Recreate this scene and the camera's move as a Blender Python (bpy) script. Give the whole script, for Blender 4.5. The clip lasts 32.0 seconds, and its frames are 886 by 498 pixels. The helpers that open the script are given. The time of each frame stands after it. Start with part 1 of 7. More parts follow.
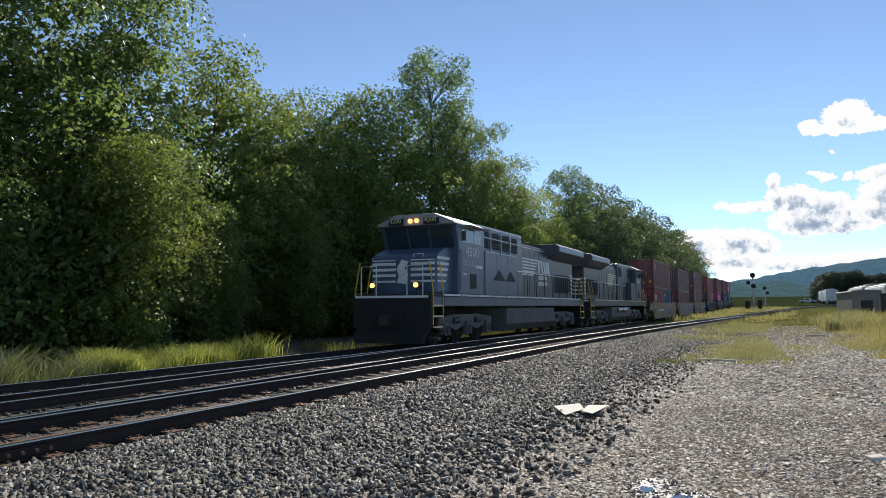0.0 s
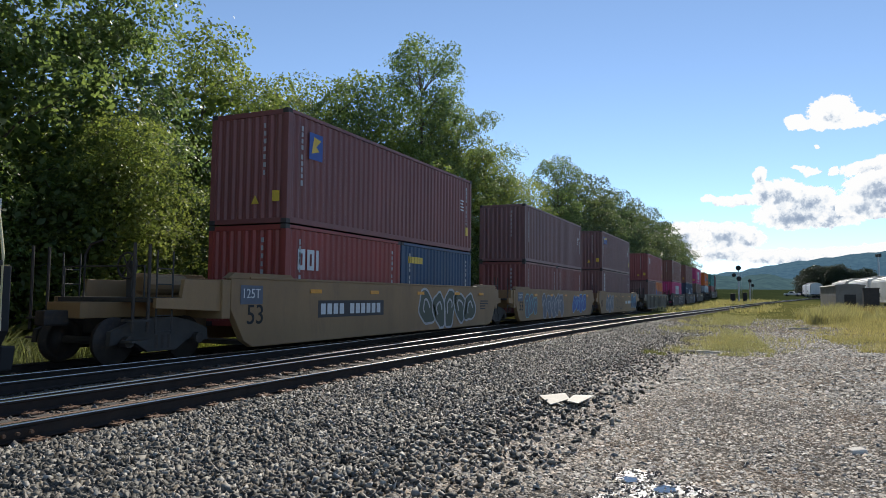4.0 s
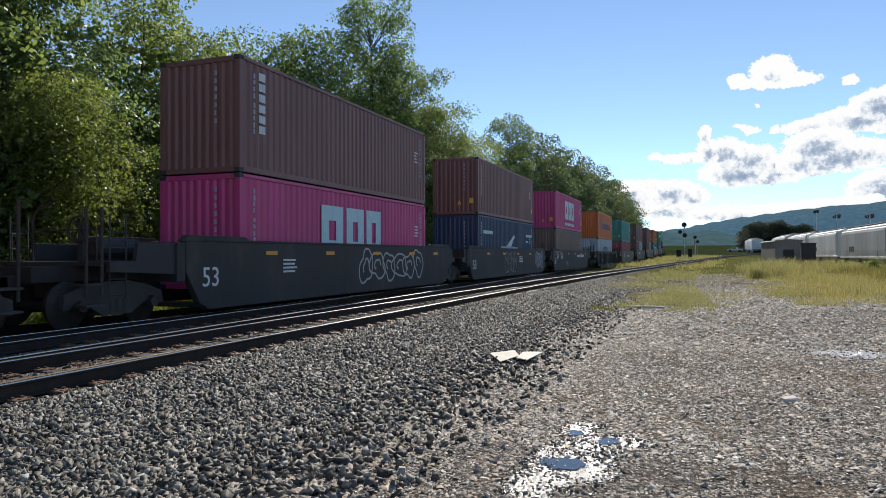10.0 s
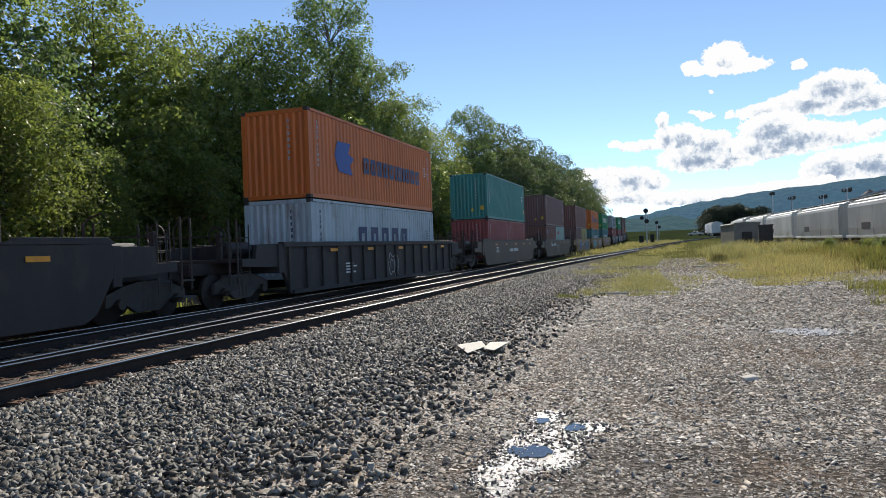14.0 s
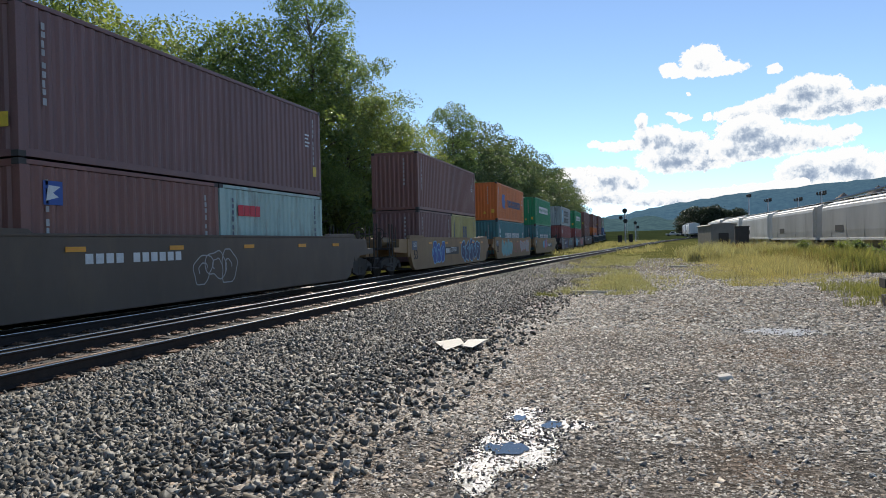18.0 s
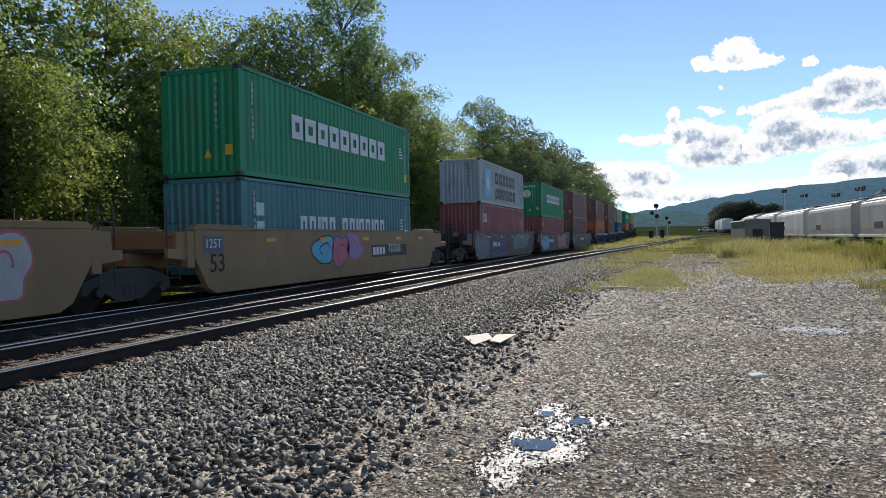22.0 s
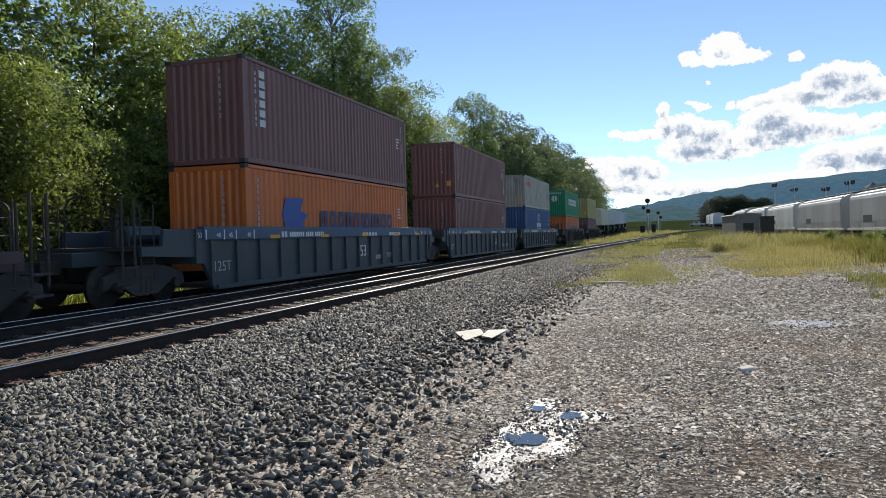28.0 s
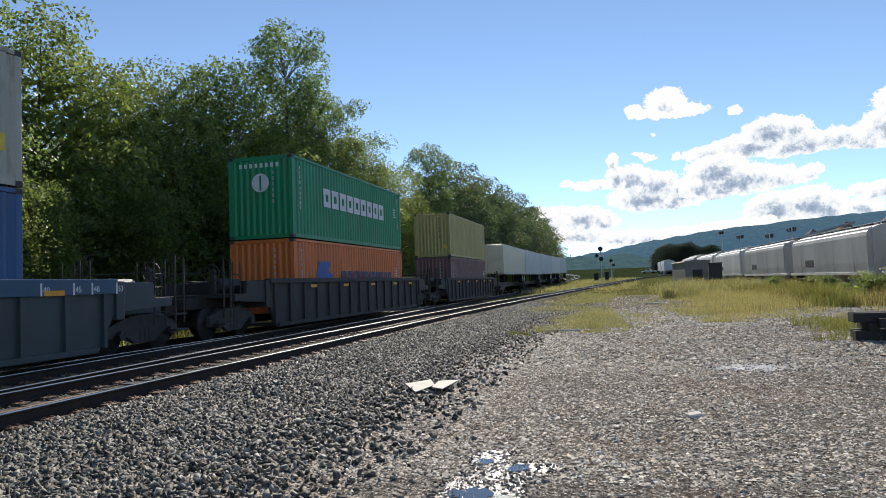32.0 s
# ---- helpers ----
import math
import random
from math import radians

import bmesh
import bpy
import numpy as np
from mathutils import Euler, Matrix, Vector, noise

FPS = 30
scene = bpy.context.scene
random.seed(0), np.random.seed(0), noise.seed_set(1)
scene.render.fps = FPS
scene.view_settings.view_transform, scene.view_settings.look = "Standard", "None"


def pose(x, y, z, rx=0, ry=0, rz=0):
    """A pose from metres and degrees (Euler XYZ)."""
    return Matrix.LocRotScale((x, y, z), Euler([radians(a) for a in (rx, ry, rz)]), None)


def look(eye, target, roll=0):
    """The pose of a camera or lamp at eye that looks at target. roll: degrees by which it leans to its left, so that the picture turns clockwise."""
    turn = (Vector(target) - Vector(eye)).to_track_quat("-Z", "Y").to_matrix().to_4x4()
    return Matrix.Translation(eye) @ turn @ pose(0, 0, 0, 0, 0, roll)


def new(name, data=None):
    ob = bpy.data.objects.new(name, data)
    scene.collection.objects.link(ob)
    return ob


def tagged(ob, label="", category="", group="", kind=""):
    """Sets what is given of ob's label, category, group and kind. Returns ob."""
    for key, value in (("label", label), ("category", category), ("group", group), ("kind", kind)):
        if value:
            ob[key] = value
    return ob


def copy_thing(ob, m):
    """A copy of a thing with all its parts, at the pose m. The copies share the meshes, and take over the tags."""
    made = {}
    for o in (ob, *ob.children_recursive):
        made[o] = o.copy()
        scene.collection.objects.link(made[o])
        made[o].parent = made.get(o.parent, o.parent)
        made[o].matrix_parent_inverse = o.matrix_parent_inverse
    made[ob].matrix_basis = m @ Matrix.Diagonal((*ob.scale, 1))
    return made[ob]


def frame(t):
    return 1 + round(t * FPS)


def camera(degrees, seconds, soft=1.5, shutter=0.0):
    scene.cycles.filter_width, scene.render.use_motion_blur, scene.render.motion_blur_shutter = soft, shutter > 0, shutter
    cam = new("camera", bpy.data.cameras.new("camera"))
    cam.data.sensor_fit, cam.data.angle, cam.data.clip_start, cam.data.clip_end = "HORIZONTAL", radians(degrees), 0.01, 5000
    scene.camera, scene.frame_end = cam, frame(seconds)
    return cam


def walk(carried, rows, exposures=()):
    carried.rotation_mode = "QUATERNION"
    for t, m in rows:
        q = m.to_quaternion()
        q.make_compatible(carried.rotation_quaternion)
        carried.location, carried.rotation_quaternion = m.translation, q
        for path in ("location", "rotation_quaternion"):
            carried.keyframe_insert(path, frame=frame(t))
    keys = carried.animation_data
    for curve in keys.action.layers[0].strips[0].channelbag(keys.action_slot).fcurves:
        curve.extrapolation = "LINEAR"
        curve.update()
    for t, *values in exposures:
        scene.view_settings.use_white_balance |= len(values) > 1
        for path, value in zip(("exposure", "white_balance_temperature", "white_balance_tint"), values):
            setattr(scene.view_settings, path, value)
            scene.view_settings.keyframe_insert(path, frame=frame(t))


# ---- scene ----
# The camera is held by hand beside the track, at eye height; it sways a little and turns with the train.
PATH = [
    (0.0, -0.036, -0.094, 1.332, 25.11, 4.75, -0.28),
    (0.5, -0.043, -0.092, 1.339, 25.32, 4.56, -0.24),
    (1.0, -0.049, -0.089, 1.334, 25.44, 4.51, -0.16),
    (1.5, -0.048, -0.092, 1.336, 25.46, 4.45, -0.04),
    (2.0, -0.050, -0.096, 1.339, 25.49, 4.37, -0.05),
    (2.5, -0.049, -0.095, 1.342, 25.60, 4.29, -0.09),
    (4.5, -0.054, -0.046, 1.334, 23.65, 3.29, 0.68),
    (5.0, -0.046, -0.042, 1.341, 23.42, 2.40, 0.47),
    (5.5, -0.043, -0.055, 1.339, 23.00, 1.82, 0.12),
    (6.0, -0.037, -0.049, 1.334, 22.23, 0.85, 0.55),
    (6.5, -0.031, -0.031, 1.337, 21.30, 0.74, 0.09),
    (7.0, -0.016, -0.039, 1.338, 21.32, 0.33, -0.31),
    (7.5, -0.034, -0.011, 1.341, 21.46, 0.01, -0.25),
    (8.0, -0.037, 0.005, 1.341, 21.46, 0.28, -0.47),
    (8.5, -0.030, 0.007, 1.343, 21.40, 0.83, -0.59),
    (9.0, -0.019, -0.019, 1.341, 21.20, 0.70, -0.39),
    (9.5, -0.025, -0.013, 1.343, 20.90, 0.54, -0.35),
    (10.0, -0.020, -0.022, 1.350, 20.31, 0.48, -0.14),
    (10.5, -0.024, -0.009, 1.349, 20.23, 0.12, -0.49),
    (11.0, -0.019, -0.007, 1.339, 19.48, 0.06, -0.65),
    (11.5, -0.006, -0.002, 1.341, 18.60, -0.04, -0.52),
    (12.0, -0.004, -0.010, 1.340, 17.70, -0.36, -0.34),
    (12.5, -0.004, 0.003, 1.344, 17.51, -0.51, -0.82),
    (13.0, -0.001, -0.000, 1.352, 17.55, -0.40, -1.61),
    (13.5, 0.005, -0.001, 1.350, 17.48, -0.28, -1.94),
    (14.0, 0.015, -0.008, 1.352, 17.56, -0.13, -2.12),
    (14.5, 0.022, 0.002, 1.352, 17.54, -0.16, -2.17),
    (15.0, 0.025, 0.002, 1.350, 17.06, -0.15, -2.20),
    (15.5, 0.019, 0.004, 1.348, 16.34, 0.04, -2.12),
    (17.5, 0.023, 0.031, 1.337, 15.83, -0.49, -1.91),
    (18.0, 0.014, 0.014, 1.343, 15.93, -0.40, -1.38),
    (18.5, 0.023, 0.005, 1.347, 16.48, -0.43, -1.40),
    (19.0, 0.034, 0.005, 1.345, 16.96, -0.60, -1.32),
    (19.5, 0.033, -0.000, 1.346, 17.24, -0.72, -1.28),
    (20.0, 0.033, -0.002, 1.345, 17.38, -0.80, -1.14),
    (20.5, 0.024, 0.016, 1.347, 17.47, -0.87, -1.12),
    (21.0, 0.018, 0.018, 1.345, 17.55, -0.87, -1.12),
    (21.5, 0.018, 0.009, 1.349, 17.69, -0.83, -1.01),
    (22.0, 0.020, 0.007, 1.350, 18.29, -0.82, -1.02),
    (22.5, 0.025, -0.002, 1.346, 18.38, -0.91, -0.89),
    (23.0, 0.017, 0.004, 1.343, 18.31, -0.93, -0.82),
    (23.5, 0.022, 0.001, 1.346, 18.21, -0.95, -0.97),
    (24.0, 0.025, 0.013, 1.343, 18.16, -0.95, -1.23),
    (24.5, 0.027, 0.008, 1.343, 18.19, -0.97, -1.19),
    (25.0, 0.033, 0.005, 1.343, 18.21, -0.97, -1.18),
    (25.5, 0.030, 0.006, 1.344, 18.22, -0.98, -1.18),
    (27.5, 0.029, 0.023, 1.342, 17.79, -1.08, -1.34),
    (28.0, 0.032, 0.025, 1.344, 17.67, -1.15, -1.38),
    (28.5, 0.034, 0.037, 1.344, 17.68, -1.19, -1.58),
    (29.0, 0.043, 0.049, 1.340, 17.60, -1.14, -1.72),
    (29.5, 0.054, 0.039, 1.342, 17.55, -1.27, -1.61),
    (30.0, 0.058, 0.069, 1.339, 17.58, -1.34, -2.05),
    (30.5, 0.087, 0.107, 1.333, 17.09, -1.22, -2.53),
    (31.0, 0.132, 0.050, 1.344, 15.53, -1.00, -2.06),
    (31.5, 0.156, 0.085, 1.356, 12.71, 0.62, -1.46),
    (32.0, 0.128, 0.132, 1.337, 14.04, 2.78, -2.06),
]
cam = camera(64.4, 32.0, soft=0.6)


def held(x, y, z, yaw, pitch, roll):
    a, b = radians(yaw), radians(pitch)
    way = Vector((-math.sin(a) * math.cos(b), math.cos(a) * math.cos(b), math.sin(b)))
    eye = Vector((x, y, z))
    return look(eye, eye + way, roll)


walk(cam, [(row[0], held(*row[1:])) for row in PATH], exposures=[(0.0, 0.38), (32.0, 0.38)])

# ---- light: late-afternoon sun ahead, high over the tracks ----
SUN_AZ, SUN_EL = -9.3, 33.4      # degrees from +y towards +x; above the horizon
world = bpy.data.worlds.new("sky")
scene.world = world
world.use_nodes = True
sky = world.node_tree.nodes.new("ShaderNodeTexSky")
sky.sky_type = "NISHITA"
sky.sun_disc = False
sky.sun_elevation, sky.sun_rotation = radians(SUN_EL), radians(SUN_AZ)
sky.air_density, sky.dust_density, sky.ozone_density = 0.75, 0.0, 3.5
sky.altitude = 1500
back = world.node_tree.nodes["Background"]
rich = world.node_tree.nodes.new("ShaderNodeHueSaturation")
rich.inputs["Hue"].default_value, rich.inputs["Saturation"].default_value, rich.inputs["Value"].default_value = 0.495, 0.92, 0.82
world.node_tree.links.new(sky.outputs[0], rich.inputs["Color"])
world.node_tree.links.new(rich.outputs[0], back.inputs[0])
back.inputs[1].default_value = 0.15
sun = new("sun", bpy.data.lights.new("sun", "SUN"))
sun.data.energy, sun.data.angle, sun.data.color = 3.9, radians(0.53), (1.0, 0.93, 0.82)
_e, _a = radians(SUN_EL), radians(SUN_AZ)
SUN_WAY = Vector((math.sin(_a) * math.cos(_e), math.cos(_a) * math.cos(_e), math.sin(_e)))
sun.matrix_world = look(SUN_WAY * 50, (0, 0, 0))

# ---- materials ----
def nodes_of(m):
    m.use_nodes = True
    t = m.node_tree
    return t, t.nodes["Principled BSDF"]


def ramp(t, fac, stops):
    r = t.nodes.new("ShaderNodeValToRGB")
    e = r.color_ramp.elements
    while len(e) < len(stops):
        e.new(0.5)
    for k, (p, c) in zip(e, stops):
        k.position, k.color = p, (*c, 1)
    t.links.new(fac, r.inputs[0])
    return r.outputs[0]


def noise_tex(t, scale, detail=4, rough=0.55, stretch=None, coord="Object"):
    c = t.nodes.new("ShaderNodeTexCoord")
    n = t.nodes.new("ShaderNodeTexNoise")
    n.inputs["Scale"].default_value, n.inputs["Detail"].default_value, n.inputs["Roughness"].default_value = scale, detail, rough
    if coord == "World":
        out = t.nodes.new("ShaderNodeNewGeometry").outputs["Position"]
    else:
        out = c.outputs[coord]
    if stretch:
        m = t.nodes.new("ShaderNodeMapping")
        m.inputs["Scale"].default_value = stretch
        t.links.new(out, m.inputs[0])
        out = m.outputs[0]
    t.links.new(out, n.inputs["Vector"])
    return n.outputs["Fac"]


def blend(t, fac, a, b, mode="MIX"):
    m = t.nodes.new("ShaderNodeMix")
    m.data_type, m.blend_type = "RGBA", mode
    for sock, v in ((m.inputs[0], fac), (m.inputs[6], a), (m.inputs[7], b)):
        if isinstance(v, (int, float)):
            sock.default_value = v
        elif isinstance(v, tuple):
            sock.default_value = (*v, 1)
        else:
            t.links.new(v, sock)
    return m.outputs[2]


def bump(t, b, height, strength=0.3, dist=0.01):
    n = t.nodes.new("ShaderNodeBump")
    n.inputs["Strength"].default_value, n.inputs["Distance"].default_value = strength, dist
    t.links.new(height, n.inputs["Height"])
    t.links.new(n.outputs[0], b.inputs["Normal"])


MATS = {}


def scaled(c, k):
    return tuple(min(1.0, v * k) for v in c)


def paint(name, col, rough=0.5, metal=0.0, vary=0.25, scale=2.0, dirt=None, dirt_amount=0.5, stretch=None, grain=60.0, relief=0.0, coord="Object", spec=0.5):
    """Paint, steel, wood and the like: broad wear and fine grain over one colour, with dirt of its own shape."""
    if name in MATS:
        return MATS[name]
    m = MATS[name] = bpy.data.materials.new(name)
    t, b = nodes_of(m)
    broad = noise_tex(t, scale, 5, 0.6, stretch, coord)
    fine = noise_tex(t, grain, 3, 0.6, None, coord)
    c1 = ramp(t, broad, [(0.3, scaled(col, 1 - vary)), (0.7, scaled(col, 1 + vary))])
    c2 = blend(t, 0.35, c1, ramp(t, fine, [(0.35, scaled(col, 0.75)), (0.65, scaled(col, 1.2))]))
    if dirt:
        mask = ramp(t, noise_tex(t, scale * 1.7, 8, 0.7, stretch, coord), [(0.52, (0, 0, 0)), (0.75, (dirt_amount,) * 3)])
        c2 = blend(t, mask, c2, dirt)
    t.links.new(c2, b.inputs["Base Color"])
    b.inputs["Roughness"].default_value, b.inputs["Metallic"].default_value = rough, metal
    b.inputs["Specular IOR Level"].default_value = spec
    if relief:
        bump(t, b, fine, relief, 0.01)
    return m


def stones(name, dark, light, rough=0.75, spec=0.5, middle=0.5):
    """Broken rock: each stone its own grey, by island."""
    m = MATS[name] = bpy.data.materials.new(name)
    t, b = nodes_of(m)
    g = t.nodes.new("ShaderNodeNewGeometry")
    mid = tuple(x + (y - x) * middle for x, y in zip(dark, light))
    warm = (mid[0] * 1.15, mid[1] * 0.98, mid[2] * 0.82)
    c = ramp(t, g.outputs["Random Per Island"], [(0.0, dark), (0.45, mid), (0.7, warm), (1.0, light)])
    fine = noise_tex(t, 70, 4, 0.65)
    t.links.new(blend(t, 0.5, c, ramp(t, fine, [(0.3, (0.45,) * 3), (0.7, (1.3,) * 3)]), "MULTIPLY"), b.inputs["Base Color"])
    b.inputs["Roughness"].default_value = rough
    b.inputs["Specular IOR Level"].default_value = spec
    bump(t, b, fine, 0.4, 0.004)
    return m


def leafy(name, shade, lit, rough=0.45, through_light=0.58):
    """Leaves: each its own green, letting light through."""
    m = MATS[name] = bpy.data.materials.new(name)
    t, b = nodes_of(m)
    g = t.nodes.new("ShaderNodeNewGeometry")
    o = t.nodes.new("ShaderNodeObjectInfo")
    mid = tuple((x + y) / 2 for x, y in zip(shade, lit))
    c = ramp(t, g.outputs["Random Per Island"], [(0.0, shade), (0.5, mid), (1.0, lit)])
    c = blend(t, 0.5, c, ramp(t, o.outputs["Random"], [(0.0, (0.75, 0.85, 0.7)), (0.5, (1, 1, 1)), (1.0, (1.3, 1.12, 0.75))]), "MULTIPLY")
    c = blend(t, 0.5, c, ramp(t, noise_tex(t, 0.5, 3, 0.5, None, "World"), [(0.35, (0.7, 0.78, 0.7)), (0.65, (1.3, 1.25, 1.0))]), "MULTIPLY")
    t.links.new(c, b.inputs["Base Color"])
    b.inputs["Roughness"].default_value = rough
    tr = t.nodes.new("ShaderNodeBsdfTranslucent")
    t.links.new(blend(t, 1.0, c, (1.75, 1.75, 1.05), "MULTIPLY"), tr.inputs[0])
    mx = t.nodes.new("ShaderNodeMixShader")
    mx.inputs[0].default_value = through_light
    out = t.nodes["Material Output"]
    t.links.new(b.outputs[0], mx.inputs[1])
    t.links.new(tr.outputs[0], mx.inputs[2])
    t.links.new(mx.outputs[0], out.inputs[0])
    return m


def glow(name, col, strength):
    m = MATS[name] = bpy.data.materials.new(name)
    t, b = nodes_of(m)
    b.inputs["Base Color"].default_value = (*col, 1)
    b.inputs["Emission Color"].default_value = (*col, 1)
    b.inputs["Emission Strength"].default_value = strength
    return m


def ground_mat():
    """Gravel lot: crushed stone and fines, reddish cinders, worn wheel lines; meadow further off."""
    m = MATS["ground"] = bpy.data.materials.new("ground")
    t, b = nodes_of(m)
    v = t.nodes.new("ShaderNodeTexVoronoi")
    g = t.nodes.new("ShaderNodeNewGeometry")
    t.links.new(g.outputs["Position"], v.inputs["Vector"])
    v.inputs["Scale"].default_value = 34
    sep = t.nodes.new("ShaderNodeSeparateColor")
    t.links.new(v.outputs["Color"], sep.inputs[0])
    peb = ramp(t, sep.outputs[0], [(0.0, (0.06, 0.055, 0.049)), (0.5, (0.17, 0.156, 0.138)), (1.0, (0.5, 0.46, 0.41))])
    broad = noise_tex(t, 0.5, 5, 0.6, None, "World")
    tint = ramp(t, broad, [(0.3, (0.72, 0.7, 0.69)), (0.5, (1.0, 0.95, 0.9)), (0.62, (1.2, 0.98, 0.82)), (0.75, (1.12, 1.02, 0.92))])
    grav = blend(t, 1.0, peb, tint, "MULTIPLY")
    fine = noise_tex(t, 90, 4, 0.7, None, "World")
    grav = blend(t, 0.4, grav, ramp(t, fine, [(0.3, (0.04, 0.036, 0.03)), (0.7, (0.2, 0.18, 0.155))]))
    xyz = t.nodes.new("ShaderNodeSeparateXYZ")
    t.links.new(g.outputs["Position"], xyz.inputs[0])
    ma = t.nodes.new("ShaderNodeMath")
    ma.operation = "MULTIPLY_ADD"
    t.links.new(broad, ma.inputs[0])
    ma.inputs[1].default_value = 30
    t.links.new(xyz.outputs[1], ma.inputs[2])
    mp = t.nodes.new("ShaderNodeMapRange")
    mp.inputs[1].default_value, mp.inputs[2].default_value = 62, 80
    t.links.new(ma.outputs[0], mp.inputs[0])
    mead = ramp(t, noise_tex(t, 0.3, 6, 0.65, None, "World"), [(0.3, (0.07, 0.085, 0.03)), (0.6, (0.16, 0.15, 0.05)), (0.8, (0.22, 0.19, 0.09))])
    mp2 = t.nodes.new("ShaderNodeMapRange")
    mp2.inputs[1].default_value, mp2.inputs[2].default_value = 175, 215
    t.links.new(ma.outputs[0], mp2.inputs[0])
    wild = ramp(t, noise_tex(t, 0.06, 6, 0.7, None, "World"), [(0.35, (0.02, 0.03, 0.014)), (0.7, (0.06, 0.075, 0.03))])
    t.links.new(blend(t, mp2.outputs[0], blend(t, mp.outputs[0], grav, mead), wild), b.inputs["Base Color"])
    b.inputs["Roughness"].default_value = 0.9
    b.inputs["Specular IOR Level"].default_value = 0.0
    n = t.nodes.new("ShaderNodeMath")
    n.operation = "ADD"
    t.links.new(v.outputs["Distance"], n.inputs[0])
    t.links.new(fine, n.inputs[1])
    bump(t, b, n.outputs[0], 0.8, 0.02)
    return m


M_GROUND = ground_mat()
M_BALLAST = stones("ballast_rock", (0.036, 0.035, 0.03), (0.42, 0.4, 0.35), 0.65, 0.3, 0.3)
M_CRIB = stones("crib_rock", (0.025, 0.024, 0.022), (0.2, 0.19, 0.17), 0.75, 0.25, 0.3)
M_FARLOT = stones("far_gravel", (0.07, 0.067, 0.06), (0.58, 0.56, 0.505), 0.75, 0.25)
M_SKIRT = stones("skirt_gravel", (0.085, 0.074, 0.061), (0.6, 0.525, 0.44), 0.72, 0.28)
M_LOT = stones("lot_gravel", (0.08, 0.074, 0.065), (0.78, 0.735, 0.655), 0.72, 0.28)
M_WETROCK = stones("wet_rock", (0.07, 0.066, 0.06), (0.22, 0.2, 0.18), 0.22, 0.7)
M_BED = paint("ballast_bed", (0.13, 0.125, 0.12), 0.9, 0, 0.35, 3.0, grain=30, relief=0.8, coord="World")
M_HEAD = paint("rail_head", (0.5, 0.465, 0.43), 0.27, 1.0, 0.12, 1.0, stretch=(20, 0.3, 20), grain=150, coord="World")
M_RAIL = paint("rail_web", (0.04, 0.032, 0.028), 0.85, 0.0, 0.3, 4.0, (0.085, 0.05, 0.032), 0.5, grain=120, relief=0.2, coord="World", spec=0.15)
M_TIE = paint("tie_timber", (0.075, 0.063, 0.053), 0.9, 0, 0.35, 5.0, (0.11, 0.1, 0.09), 0.6, stretch=(0.8, 9, 9), grain=90, relief=0.7)
M_PLATE = paint("rusty_plate", (0.2, 0.115, 0.07), 0.5, 0.35, 0.35, 9.0, (0.26, 0.2, 0.15), 0.7, grain=120, relief=0.4, coord="World")
M_BARK = paint("bark", (0.1, 0.08, 0.06), 0.95, 0, 0.35, 3.0, (0.18, 0.17, 0.14), 0.5, stretch=(4, 4, 0.6), grain=30, relief=0.8)
# The far trees' leaf is cooler and duller: distance haze put into its green.
M_LEAF = [leafy("maple_leaf", (0.08, 0.115, 0.052), (0.18, 0.235, 0.1)), leafy("locust_leaf", (0.085, 0.125, 0.07), (0.19, 0.245, 0.125)),
          leafy("sumac_leaf", (0.09, 0.122, 0.045), (0.2, 0.245, 0.09)), leafy("far_haze_leaf", (0.06, 0.09, 0.055), (0.125, 0.16, 0.1), 0.55, 0.45), leafy("dark_leaf", (0.022, 0.032, 0.016), (0.05, 0.065, 0.032), 0.6, 0.15)]
M_GRASS = leafy("meadow_grass", (0.25, 0.228, 0.13), (0.53, 0.485, 0.3), 0.85, 0.25)
M_WEED = leafy("green_weed", (0.12, 0.125, 0.05), (0.28, 0.27, 0.11), 0.7, 0.35)
# Weed green brightened in the colour, for the sunlit stretch of the strip.
M_SUNNY_FOXTAIL = leafy("sunny_foxtail", (0.16, 0.18, 0.065), (0.37, 0.38, 0.14), 0.7, 0.5)
M_STALK = leafy("dry_stalk", (0.12, 0.08, 0.04), (0.34, 0.25, 0.12), 0.7, 0.3)
M_STEEL = paint("dark_steel", (0.045, 0.041, 0.038), 0.65, 0.05, 0.35, 3.0, (0.09, 0.07, 0.05), 0.5, grain=60)
M_WHEEL = paint("wheel_steel", (0.045, 0.037, 0.032), 0.65, 0.2, 0.3, 5.0, (0.13, 0.08, 0.05), 0.6, grain=60)
M_TREAD = paint("bright_steel", (0.5, 0.5, 0.5), 0.25, 1.0, 0.1, 3.0)
M_WHITE = paint("white_paint", (0.72, 0.72, 0.7), 0.5, 0, 0.12, 2.5, (0.3, 0.28, 0.25), 0.5, grain=80)
M_CREAM = paint("reflective_cream", (0.7, 0.62, 0.36), 0.4, 0, 0.12, 2.5, (0.3, 0.26, 0.2), 0.4)
M_YELLOW = paint("safety_yellow", (0.7, 0.42, 0.04), 0.45, 0, 0.15, 3.0, (0.3, 0.2, 0.08), 0.5)
M_ORANGEMARK = paint("orange_reflector", (0.75, 0.33, 0.03), 0.35, 0, 0.15, 3.0)
M_LOCO = [paint("loco_blue_black", (0.07, 0.105, 0.16), 0.3, 0, 0.3, 0.8, (0.09, 0.085, 0.08), 0.5, stretch=(1, 1, 0.4), grain=40, spec=0.6),
          paint("loco_black", (0.05, 0.055, 0.063), 0.32, 0, 0.3, 0.8, (0.09, 0.08, 0.07), 0.5, stretch=(1, 1, 0.4), grain=40, spec=0.6)]
